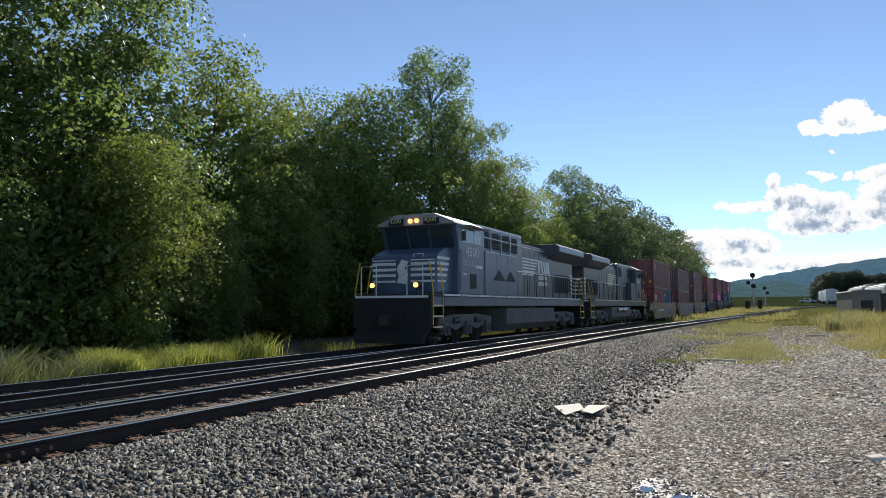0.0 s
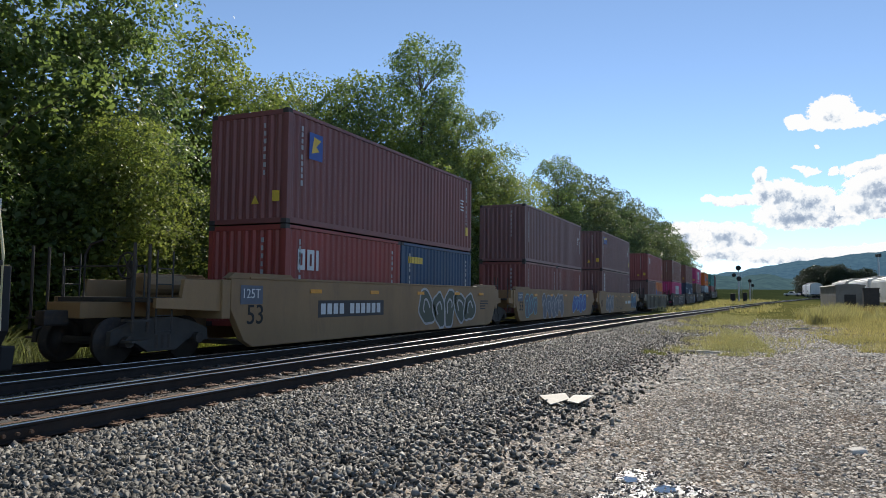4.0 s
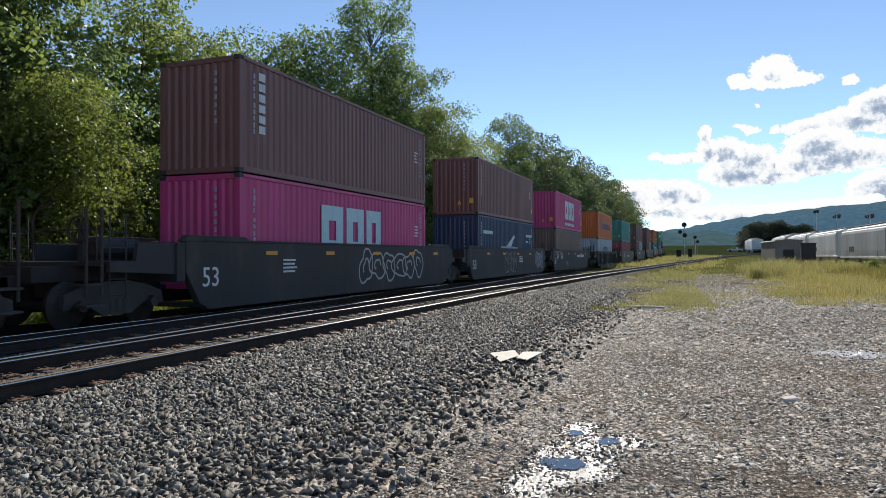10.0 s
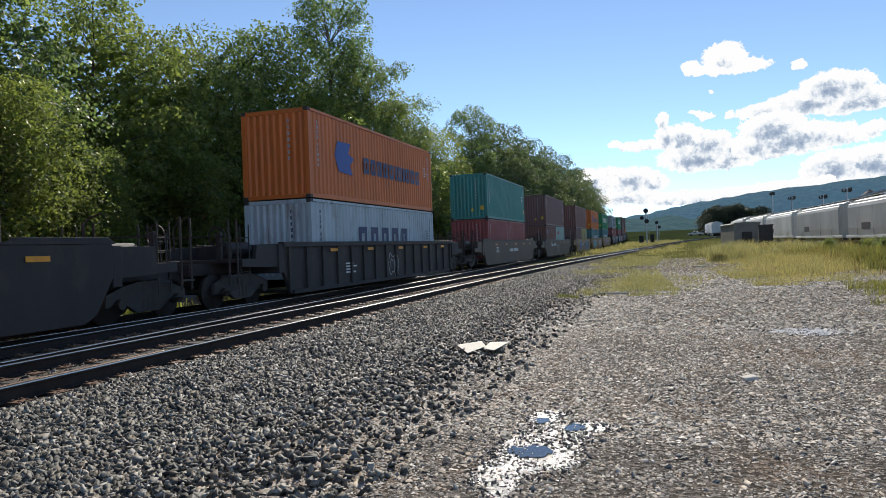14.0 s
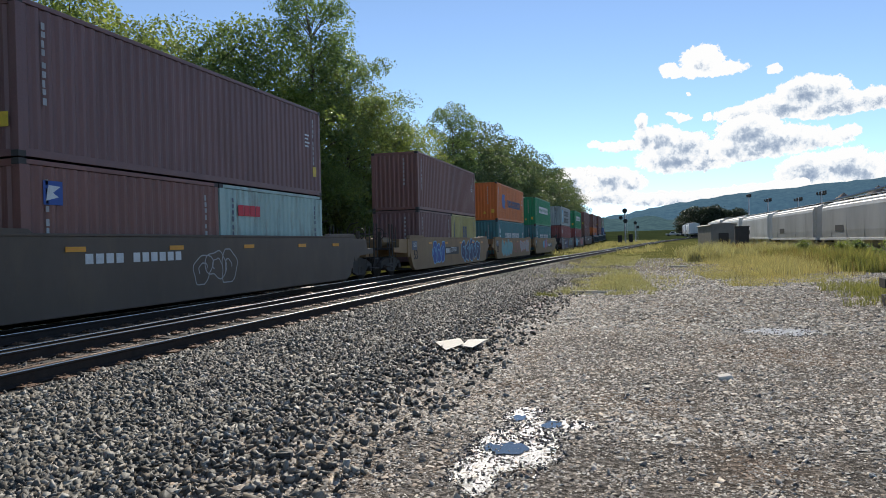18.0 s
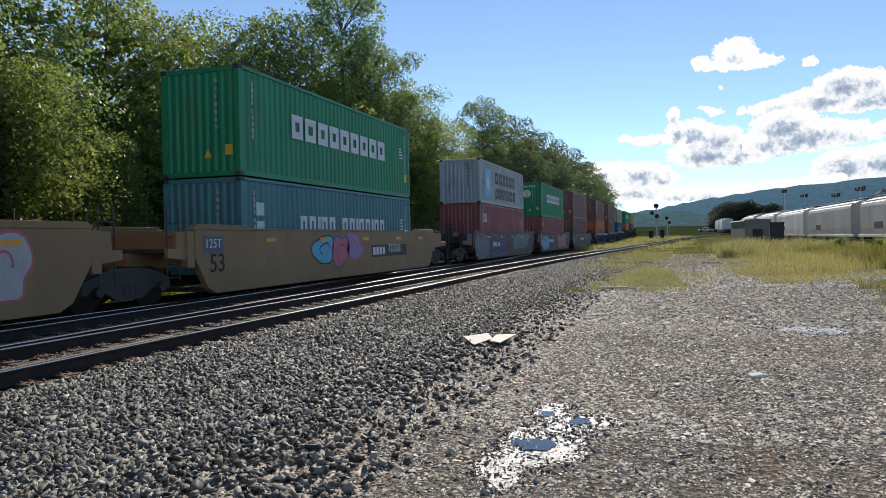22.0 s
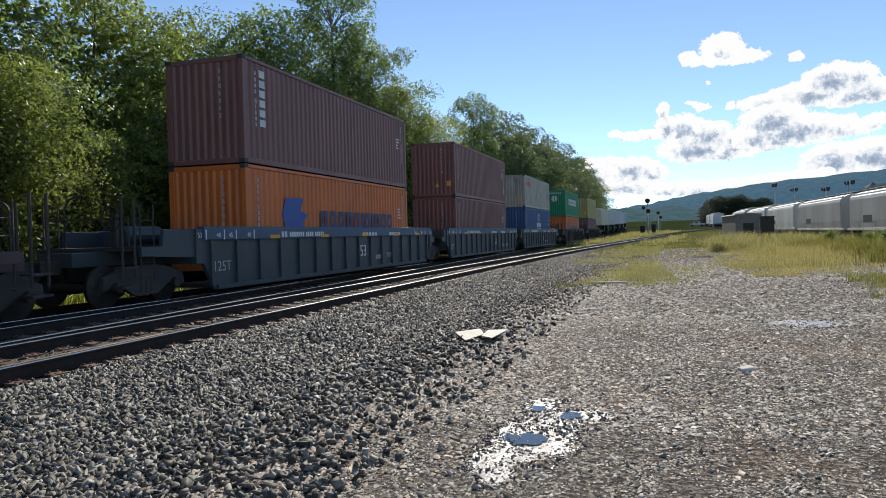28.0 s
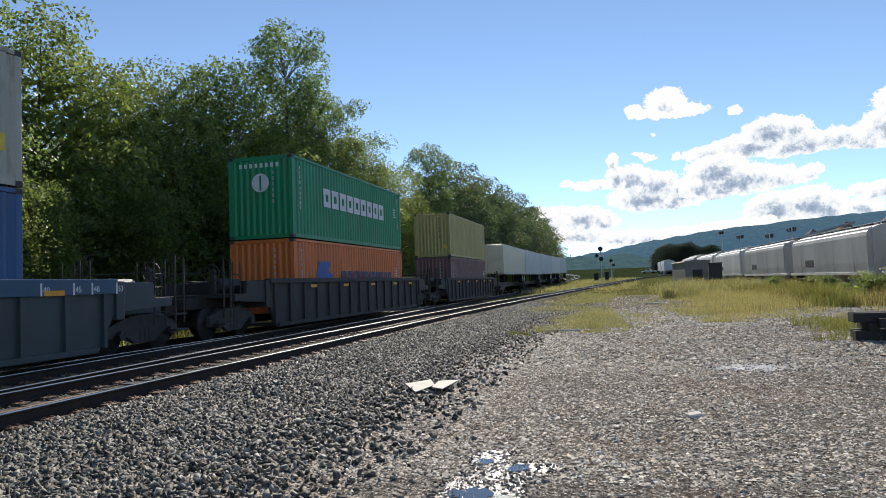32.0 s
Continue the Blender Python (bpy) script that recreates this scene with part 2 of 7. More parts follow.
M_LOCOROOF = paint("loco_roof", (0.3, 0.31, 0.32), 0.5, 0, 0.2, 1.5, (0.08, 0.08, 0.08), 0.6)
M_GLASS = paint("dark_glass", (0.03, 0.045, 0.06), 0.08, 0, 0.1, 1.0, spec=0.8)
M_LAMP = glow("headlight", (1.0, 0.42, 0.13), 2.2)
M_TRUCK = paint("dusty_truck_grey", (0.11, 0.105, 0.098), 0.75, 0, 0.35, 2.0, (0.16, 0.14, 0.115), 0.6, grain=40)
M_BLACK = paint("flat_black", (0.015, 0.015, 0.016), 0.7, 0, 0.2, 2.0)
M_RUBBER = paint("rubber", (0.02, 0.02, 0.02), 0.85, 0, 0.2, 6.0)
M_ALU = paint("bare_aluminium", (0.5, 0.51, 0.52), 0.42, 0.7, 0.15, 1.5, (0.25, 0.24, 0.22), 0.5)


# ---- mesh helpers ----
def add_box(bm, x0, x1, y0, y1, z0, z1):
    v = [bm.verts.new(p) for p in ((x0, y0, z0), (x1, y0, z0), (x1, y1, z0), (x0, y1, z0), (x0, y0, z1), (x1, y0, z1), (x1, y1, z1), (x0, y1, z1))]
    for f in ((0, 3, 2, 1), (4, 5, 6, 7), (0, 1, 5, 4), (1, 2, 6, 5), (2, 3, 7, 6), (3, 0, 4, 7)):
        bm.faces.new([v[i] for i in f])
    return v


def box(x0, x1, y0, y1, z0, z1, bev=0.0):
    bm = bmesh.new()
    add_box(bm, x0, x1, y0, y1, z0, z1)
    if bev:
        bmesh.ops.bevel(bm, geom=bm.edges[:], offset=bev, segments=2, profile=0.6, affect="EDGES")
    return bm


def boxes(*rows):
    bm = bmesh.new()
    for r in rows:
        add_box(bm, *r)
    return bm


def prism(outline, axis, a, b, bev=0.0):
    """A closed outline pushed along an axis from a to b. Outline in the two other axes, in order."""
    bm = bmesh.new()
    place = {"x": lambda p, k: (k, p[0], p[1]), "y": lambda p, k: (p[0], k, p[1]), "z": lambda p, k: (p[0], p[1], k)}[axis]
    lo = [bm.verts.new(place(p, a)) for p in outline]
    hi = [bm.verts.new(place(p, b)) for p in outline]
    n = len(outline)
    bm.faces.new(lo)
    bm.faces.new(hi[::-1])
    for i in range(n):
        bm.faces.new((lo[i], hi[i], hi[(i + 1) % n], lo[(i + 1) % n]))
    bmesh.ops.recalc_face_normals(bm, faces=bm.faces[:])
    if bev:
        sharp = [e for e in bm.edges if len(e.link_faces) == 2 and e.calc_face_angle(0) > 0.4]
        bmesh.ops.bevel(bm, geom=sharp, offset=bev, segments=2, profile=0.6, affect="EDGES")
    return bm


def add_tube(bm, pts, r, seg=8, caps=True):
    """A round bar along a line of points; r one radius or one for each point."""
    pts = [Vector(p) for p in pts]
    rings = []
    for i, p in enumerate(pts):
        way = (pts[min(i + 1, len(pts) - 1)] - pts[max(i - 1, 0)]).normalized()
        side = way.cross(Vector((0, 0, 1)))
        if side.length < 0.05:
            side = way.cross(Vector((0, 1, 0)))
        side.normalize()
        up = side.cross(way)
        rr = float(r[i] if isinstance(r, (list, tuple)) else r)
        rings.append([bm.verts.new(p + rr * (math.cos(k * 2 * math.pi / seg) * side + math.sin(k * 2 * math.pi / seg) * up)) for k in range(seg)])
    for a, b in zip(rings, rings[1:]):
        for k in range(seg):
            bm.faces.new((a[k], a[(k + 1) % seg], b[(k + 1) % seg], b[k]))
    if caps:
        bm.faces.new(rings[0][::-1])
        bm.faces.new(rings[-1])
    return bm


def tube(pts, r, seg=8):
    return add_tube(bmesh.new(), pts, r, seg)


def disc(x0, x1, y, z, r, seg=20):
    """A wheel-like disc with its axle along x."""
    bm = bmesh.new()
    rows = [[bm.verts.new((x, y + r * math.cos(k * 2 * math.pi / seg), z + r * math.sin(k * 2 * math.pi / seg))) for k in range(seg)] for x in (x0, x1)]
    for k in range(seg):
        bm.faces.new((rows[0][k], rows[0][(k + 1) % seg], rows[1][(k + 1) % seg], rows[1][k]))
    bm.faces.new(rows[0][::-1])
    bm.faces.new(rows[1])
    bmesh.ops.recalc_face_normals(bm, faces=bm.faces[:])
    return bm


def lathe(profile, seg=20):
    """Radius and x pairs turned about the x axis, about the origin."""
    bm = bmesh.new()
    rows = [[bm.verts.new((x, r * math.cos(k * 2 * math.pi / seg), r * math.sin(k * 2 * math.pi / seg))) for k in range(seg)] for r, x in profile]
    for a, b in zip(rows, rows[1:]):
        for k in range(seg):
            bm.faces.new((a[k], a[(k + 1) % seg], b[(k + 1) % seg], b[k]))
    bm.faces.new(rows[0][::-1])
    bm.faces.new(rows[-1])
    bmesh.ops.recalc_face_normals(bm, faces=bm.faces[:])
    return bm


def mesh_of(name, bm, material=None, smooth=False):
    me = bpy.data.meshes.new(name)
    bm.to_mesh(me)
    bm.free()
    if material:
        me.materials.append(material)
    if smooth:
        me.polygons.foreach_set("use_smooth", [True] * len(me.polygons))
    return me


def part(name, bm, material, parent, label="", smooth=False):
    ob = new(name, mesh_of(name, bm, material, smooth))
    ob.parent = parent
    return tagged(ob, label) if label else ob


def piece(name, me, parent, m=None, material=None):
    """Another object on a mesh that is there already."""
    ob = new(name, me)
    ob.parent = parent
    if m is not None:
        ob.matrix_basis = m
    if material:
        ob.material_slots[0].link = "OBJECT"
        ob.material_slots[0].material = material
    return ob


def base(name, m, label, category, group="", kind=""):
    ob = new(name)
    ob.empty_display_size = 0.3
    ob.matrix_basis = m
    return tagged(ob, label, category, group, kind)


def flat_mesh(name, co, faces_n, material):
    """A mesh from an array of corners, in faces of n corners each, that share none."""
    co = np.ascontiguousarray(co, dtype=np.float32).reshape(-1, 3)
    n = len(co)
    me = bpy.data.meshes.new(name)
    me.vertices.add(n)
    me.vertices.foreach_set("co", co.ravel())
    me.loops.add(n)
    me.loops.foreach_set("vertex_index", np.arange(n, dtype=np.int32))
    me.polygons.add(n // faces_n)
    me.polygons.foreach_set("loop_start", np.arange(0, n, faces_n, dtype=np.int32))
    me.update(calc_edges=True)
    me.materials.append(material)
    return me


def index_mesh(name, co, idx, material):
    """A mesh from corners and quads."""
    me = bpy.data.meshes.new(name)
    co, idx = np.asarray(co, np.float32), np.asarray(idx, np.int32)
    me.vertices.add(len(co))
    me.vertices.foreach_set("co", co.ravel())
    me.loops.add(idx.size)
    me.loops.foreach_set("vertex_index", idx.ravel())
    me.polygons.add(len(idx))
    me.polygons.foreach_set("loop_start", np.arange(0, idx.size, idx.shape[1], dtype=np.int32))
    me.update(calc_edges=True)
    me.materials.append(material)
    return me


LETTERS = {}


def letters(text, size, material, parent, m, depth=0.004, name="lettering"):
    """Raised letters in the built-in font, as a mesh; they stand in the local x-y plane."""
    key = (text, size, depth, material.name)
    if key in LETTERS:
        return piece(name, LETTERS[key], parent, m)
    cu = bpy.data.curves.new("text", "FONT")
    cu.body, cu.size, cu.extrude, cu.align_x, cu.align_y = text, size, depth, "LEFT", "BOTTOM"
    cu.resolution_u = 3
    ob = bpy.data.objects.new("text", cu)
    scene.collection.objects.link(ob)
    me = bpy.data.meshes.new_from_object(ob.evaluated_get(bpy.context.evaluated_depsgraph_get()))
    bpy.data.objects.remove(ob)
    bpy.data.curves.remove(cu)
    me.materials.clear()
    me.materials.append(material)
    LETTERS[key] = me
    return piece(name, me, parent, m)


# ---- the plan: tracks, ground, rise ----
TRAIN_X = -11.826                # middle of the train's track
NEAR_X = -7.72                   # middle of the near track
GAUGE = 1.505                    # between the middles of the rail heads
LOT_Z = -0.33


def rise(y):
    """The land climbs a little in the distance."""
    if y < 60:
        return 0.0
    if y < 130:
        return 1.0e-4 * (y - 60) ** 2
    return 0.49 + 0.014 * (y - 130)


def near_line(y):
    """Middle of the near track: it bends away to the right."""
    if y < 20:
        return NEAR_X
    if y < 170:
        return NEAR_X + (y - 20) ** 2 / 1600
    return NEAR_X + 14.06 + 0.1875 * (y - 170)


def train_line(u):
    """x, y and heading (degrees, to the left) at u metres along the train's track: straight, then a wide bend to the left."""
    if u < 180:
        return TRAIN_X, u, 0.0
    a = (u - 180) / 900
    return TRAIN_X - 900 * (1 - math.cos(a)), 180 + 900 * math.sin(a), math.degrees(a)


def ground_z(x, y):
    lim = near_line(y)
    d_near = abs(x - lim)
    d_main = abs(x - train_line(y)[0]) if y > 0 else abs(x - TRAIN_X)
    bed = -0.2
    if x > lim:
        k = min(1.0, max(0.0, (d_near - 1.5) / 2.2))
        k = k * k * (3 - 2 * k)
        z = bed + (LOT_Z - bed) * k
    elif d_main < 1.6 or x > train_line(max(y, 0))[0]:
        z = bed
    else:
        k = min(1.0, (d_main - 1.6) / 2.4)
        z = bed + (-0.38 - bed) * k
        z += max(0.0, d_main - 4.5) * 0.05 if d_main < 40 else 1.775
    if x > 12.6 and y > 20:
        z -= 0.1 * min(1.0, (x - 12.6) / 1.4) * min(1.0, (y - 20) / 6)
    return z + rise(y) + 0.02 * noise.noise(Vector((x * 0.6, y * 0.6, 0))) + 0.008 * noise.noise(Vector((x * 3, y * 3, 5)))


# ---- ground ----
def spaced(*runs):
    out = []
    for a, b, n in runs:
        out += list(np.linspace(a, b, n, endpoint=False))
    return out + [runs[-1][1]]


def build_ground():
    xs = spaced((-2600, -400, 8), (-400, -60, 10), (-60, -20, 10), (-20, 8, 84), (8, 30, 36), (30, 120, 10), (120, 600, 8), (600, 3200, 8))
    ys = spaced((-400, -20, 8), (-20, 2, 12), (2, 26, 80), (26, 70, 60), (70, 190, 50), (190, 500, 16), (500, 3400, 10))
    co = [(x, y, ground_z(x, y)) for y in ys for x in xs]
    w = len(xs)
    idx = [(j * w + i, j * w + i + 1, (j + 1) * w + i + 1, (j + 1) * w + i) for j in range(len(ys) - 1) for i in range(w - 1)]
    me = index_mesh("ground", co, idx, M_GROUND)
    me.polygons.foreach_set("use_smooth", [True] * len(me.polygons))
    tagged(new("ground", me), "grey gravel lot running out into rough meadow", "ground", kind="structure")


build_ground()


# ---- tracks ----
def sweep(outline, line, ys, dx=0.0, dz=0.0):
    """A closed outline (x, z) carried along a track line."""
    bm = bmesh.new()
    rings = []
    for y in ys:
        x = line(y) + dx
        rings.append([bm.verts.new((x + p, y, q + dz + rise(y))) for p, q in outline])
    n = len(outline)
    for a, b in zip(rings, rings[1:]):
        for k in range(n):
            bm.faces.new((a[k], b[k], b[(k + 1) % n], a[(k + 1) % n]))
    bm.faces.new(rings[0])
    bm.faces.new(rings[-1][::-1])
    bmesh.ops.recalc_face_normals(bm, faces=bm.faces[:])
    return bm


RAIL_WEB = [(-0.07, -0.18), (0.07, -0.18), (0.07, -0.168), (0.012, -0.145), (0.012, -0.05), (0.033, -0.036), (0.035, -0.012), (-0.035, -0.012), (-0.033, -0.036), (-0.012, -0.05), (-0.012, -0.145), (-0.07, -0.168)]
RAIL_TOP = [(-0.035, -0.012), (0.035, -0.012), (0.033, -0.004), (0.02, 0.0), (-0.02, 0.0), (-0.033, -0.004)]


def tie_mesh(length):
    bm = box(-length / 2, length / 2, -0.115, 0.115, -0.18, 0, 0.012)
    return mesh_of("tie", bm, M_TIE)


def plate_mesh():
    bm = box(-0.23, 0.23, -0.105, 0.105, -0.186, -0.164, 0.004)
    for sx in (-0.095, 0.095, -0.19, 0.19):
        for sy in (-0.055, 0.055):
            add_box(bm, sx - 0.014, sx + 0.014, sy - 0.014, sy + 0.014, -0.168, -0.145 if abs(sx) < 0.1 else -0.155)
    for s in (-1, 1):
        for sy in (-0.05, 0.05):
            add_box(bm, min(s * 0.072, s * 0.1), max(s * 0.072, s * 0.1), sy - 0.016, sy + 0.016, -0.168, -0.15)
    return mesh_of("tie_plate", bm, M_PLATE)


def build_track(label, line, ys, tie_ys, tie_len, plates_to, extra=()):
    t = base("railroad_track", pose(0, 0, 0), label, "track", kind="structure")
    for s in (-GAUGE / 2, GAUGE / 2):
        r = part("rail", sweep(RAIL_WEB, line, ys, s), M_RAIL, t, "rust-brown steel rail")
        part("rail_head", sweep(RAIL_TOP, line, ys, s), M_HEAD, r, "polished running surface")
    tm, pm = tie_mesh(tie_len), plate_mesh()
    rnd = random.Random(4)
    for y in tie_ys:
        x = line(y)
        turn = math.degrees(math.atan2(line(y) - line(y + 1), 1.0)) + rnd.uniform(-1, 1)
        piece("tie", tm, t, pose(x + rnd.uniform(-0.05, 0.05), y, -0.186 + rise(y) + rnd.uniform(-0.008, 0.004), 0, 0, turn))
        if y < plates_to:
            for s in (-GAUGE / 2, GAUGE / 2):
                piece("tie_plate", pm, t, pose(x + s, y, 0.0))
    return t


def cross_line(y):
    return -(8.441 + GAUGE / 2 + 0.044 * y)


def main_line(y):
    return train_line(y)[0] if y > 0 else TRAIN_X


LONG = spaced((-40, 0, 4), (0, 60, 30), (60, 260, 50))
near_track = build_track("near railroad track of worn steel rails on timber ties", near_line, LONG, [-6 + 0.52 * k for k in range(230)], 2.6, 32)
main_track = build_track("main railroad track that the train runs on", main_line, spaced((-60, 180, 12), (180, 330, 40)), [-8 + 0.52 * k for k in range(240)], 2.6, 24)
cross_track = build_track("crossover track joining the two main tracks", cross_line, spaced((-2, 60, 8)), [9 + 0.54 * k for k in range(60)], 2.6, 22)

# guard rails and joint bars of the switch
for name, x, y0, y1 in (("guard_rail", NEAR_X + GAUGE / 2 - 0.11, -4.0, 8.6), ("guard_rail", -(8.441 + 0.044 * 14) - 0.13, 13.2, 15.2)):
    g = tagged(new(name, mesh_of(name, sweep(RAIL_WEB, lambda y: x, [y0, y0 + 0.4, y1 - 0.4, y1], 0.0, -0.004), M_RAIL)), "short rusty guard rail beside the running rail", "rail", kind="structure")
    h = new("rail_head", mesh_of("rail_head", sweep(RAIL_TOP, lambda y: x, [y0, y0 + 0.4, y1 - 0.4, y1], 0.0, -0.004), M_PLATE))
    h.parent = g
jb = base("joint_bar", pose(NEAR_X + GAUGE / 2 + 0.03, 4.55, -0.1), "bolted steel joint bar on the near rail", "joint bar")
part("bar", box(-0.012, 0.016, -0.45, 0.45, -0.05, 0.045, 0.005), M_RAIL, jb)
for k in range(6):
    part("bolt", tube([(0.01, -0.38 + 0.15 * k, 0), (0.055, -0.38 + 0.15 * k, 0)], 0.02, 6), M_PLATE, jb)


# ---- loose stone ----
def scatter(name, n, place, size, material, label, squash=0.65, seed=3):
    """Broken stones: blocks with shaken corners, each turned its own way, joined into one mesh."""
    rs = np.random.RandomState(seed)
    pts = place(rs, n)
    n = len(pts)
    cube = np.array([(-1, -1, -1), (1, -1, -1), (1, 1, -1), (-1, 1, -1), (-1, -1, 1), (1, -1, 1), (1, 1, 1), (-1, 1, 1)], float) * 0.5
    quads = np.array([(0, 3, 2, 1), (4, 5, 6, 7), (0, 1, 5, 4), (1, 2, 6, 5), (2, 3, 7, 6), (3, 0, 4, 7)])
    c = cube[None] + rs.uniform(-0.34, 0.34, (n, 8, 3))
    s = rs.uniform(size[0], size[1], (n, 1)) * np.stack([rs.uniform(0.9, 1.7, n), rs.uniform(0.7, 1.1, n), rs.uniform(0.35, 0.75, n) * squash / 0.65], 1)
    c = c * s[:, None]
    q = rs.normal(size=(n, 4))
    q[:, 1:3] *= 0.55
    q /= np.linalg.norm(q, axis=1, keepdims=True)
    w, x, y, z = q.T
    rot = np.stack([np.stack([1 - 2 * (y * y + z * z), 2 * (x * y - z * w), 2 * (x * z + y * w)], 1), np.stack([2 * (x * y + z * w), 1 - 2 * (x * x + z * z), 2 * (y * z - x * w)], 1),
                    np.stack([2 * (x * z - y * w), 2 * (y * z + x * w), 1 - 2 * (x * x + y * y)], 1)], 1)
    c = np.einsum("nij,nkj->nki", rot, c) + pts[:, None]
    idx = quads[None] + 8 * np.arange(n)[:, None, None]
    return tagged(new(name, index_mesh(name, c.reshape(-1, 3), idx.reshape(-1, 4), material)), label, "gravel", kind="stuff")


def on_ground(x, y, lift):
    return np.array([(a, b, ground_z(a, b) + lift) for a, b in zip(x, y)])


def ballast_shoulder(rs, n):
    y = 2.5 + 45 * rs.uniform(0, 1, n) ** 1.9
    q = rs.uniform(0, 1, n)
    x = NEAR_X + 1.1 + np.where(q < 0.7, q / 0.7 * 2.25, 2.25 - 0.72 * np.log(1 - (q - 0.7) / 0.3 * 0.97))
    x += 0.5 * np.array([noise.noise(Vector((0.0, v * 0.35, 4.0))) for v in y]) * np.clip(q - 0.3, 0, 1)
    x += np.maximum(0, y - 20) ** 2 / 1600
    return on_ground(x, y, 0.008 + rs.uniform(0, 0.025, n)[0])


def ballast_skirt(rs, n):
    y = 2.5 + 30 * rs.uniform(0, 1, n) ** 1.7
    x = NEAR_X + 3.3 + np.abs(rs.normal(0, 1.7, n)) - 0.4 + 0.4 * rs.uniform(-1, 1, n) + np.maximum(0, y - 20) ** 2 / 1600
    return on_ground(x, y, 0.0)


def ballast_cribs(rs, n):
    y = 1.5 + 50 * rs.uniform(0, 1, n) ** 1.6
    x = rs.uniform(-14.2, NEAR_X + 1.2, n)
    return on_ground(x, y, -0.01)


WET = [(-1.03, 5.68, 0.33, 0.62), (-0.72, 6.45, 0.26, 0.17), (-1.13, 6.75, 0.17, 0.3), (-1.15, 4.85, 0.12, 0.3), (2.3, 13.4, 0.62, 0.5), (-0.95, 6.2, 0.25, 0.25), (-1.22, 5.1, 0.15, 0.4)]


def wet_depth(x, y):
    """How deep in the wet hollows of the lot a place lies: 0 and less is dry."""
    d = np.full(np.shape(x), -9.0)
    for cx, cy, rx, ry in WET:
        d = np.maximum(d, 1 - np.hypot((x - cx) / rx, (y - cy) / ry))
    return d - 0.02 + 0.28 * np.array([noise.noise(Vector((u * 6, v * 4, 9.0))) + 1.1 * noise.noise(Vector((u * 38, v * 26, 2.0))) + 1.2 * noise.noise(Vector((u * 85, v * 60, 6.0))) for u, v in zip(x, y)])


def lot_ring(y0, y1, p, dry=True):
    def place(rs, n):
        y = y0 + (y1 - y0) * rs.uniform(0, 1, n) ** p
        x = -5.6 + (6.4 + 0.88 * y) * rs.uniform(0, 1, n)
        fringe = x > -5.6 + 3.6 * rs.uniform(0, 1, n)
        ok = fringe & (wet_depth(x, y) < 0.8 * rs.uniform(0, 1, n) ** 1.8) if dry else fringe & (wet_depth(x, y) > -0.1)
        return on_ground(x[ok], y[ok], -0.002)
    return place


def chips(name, n, place, size, label, seed, material=None):
    """Fine gravel: flat four-sided chips, each tilted its own way, joined into one mesh."""
    rs = np.random.RandomState(seed)
    p = place(rs, n)
    n = len(p)
    ang = rs.uniform(0, 2 * np.pi, n)[:, None] + np.array([0, 1.57, 3.14, 4.71]) + rs.uniform(-0.5, 0.5, (n, 4))
    s = size[0] + (size[1] - size[0]) * rs.uniform(0, 1, n) ** 2
    r = s[:, None] * rs.uniform(0.45, 0.85, (n, 4))
    c = np.zeros((n, 5, 3))
    c[:, :4, 0], c[:, :4, 1] = r * np.cos(ang), r * np.sin(ang)
    c[:, :4, 2] = s[:, None] * rs.uniform(-0.25, 0.3, (n, 4))
    c[:, 4] = rs.uniform(-0.3, 0.3, (n, 3)) * s[:, None]
    c[:, 4, 2] = s * rs.uniform(0.22, 0.55, n)
    c += p[:, None]
    tri = np.array([(0, 1, 4), (1, 2, 4), (2, 3, 4), (3, 0, 4)])[None] + 5 * np.arange(n)[:, None, None]
    return tagged(new(name, index_mesh(name, c.reshape(-1, 3), tri.reshape(-1, 3), material or M_LOT)), label, "gravel", kind="stuff")


scatter("ballast_stones", 72000, ballast_shoulder, (0.023, 0.058), M_BALLAST, "coarse grey crushed-stone ballast along the near track")
scatter("ballast_stones", 16000, ballast_cribs, (0.03, 0.065), M_CRIB, "dark ballast between the rails and ties", seed=8)
chips("lot_gravel", 150000, lot_ring(2.6, 15, 1.6), (0.011, 0.031), "fine brown-grey gravel of the lot", 5)
chips("lot_gravel", 90000, lot_ring(6, 30, 1.2), (0.019, 0.052), "grey gravel further down the lot", 15)
chips("lot_gravel", 45000, lot_ring(13, 38, 1.1), (0.035, 0.1), "loose grey stones before the grass", 55, M_FARLOT)
chips("lot_gravel", 40000, lot_ring(24, 64, 1.2), (0.045, 0.11), "pale gravel of the far lot", 25, M_FARLOT)
chips("lot_gravel", 64000, ballast_skirt, (0.02, 0.055), "mixed ballast and brown gravel at the foot of the shoulder", 35, M_SKIRT)
def lot_behind(rs, n):
    x, y = rs.uniform(-4.4, 9, n), -9 + 14 * rs.uniform(0, 1, n) ** 0.8
    ok = (y < 3.2 + rs.uniform(-0.5, 0.5, n)) | (x > 0.9 * y + 0.8 + rs.uniform(-0.6, 0.6, n))
    return on_ground(x[ok], y[ok], -0.002)


def shoulder_behind(rs, n):
    return on_ground(NEAR_X + 1.1 + 3.3 * rs.uniform(0, 1, n), -9 + 12 * rs.uniform(0, 1, n), 0.01)


chips("lot_gravel", 34000, lot_behind, (0.016, 0.06), "brown-grey gravel of the lot round the viewpoint", 45)
chips("ballast_stones", 9000, shoulder_behind, (0.04, 0.09), "grey ballast further back along the track", 46, M_BALLAST)
scatter("lot_stones", 2600, lot_ring(2.6, 30, 1.8), (0.025, 0.055), M_LOT, "larger loose stones on the lot", 0.36, seed=6)


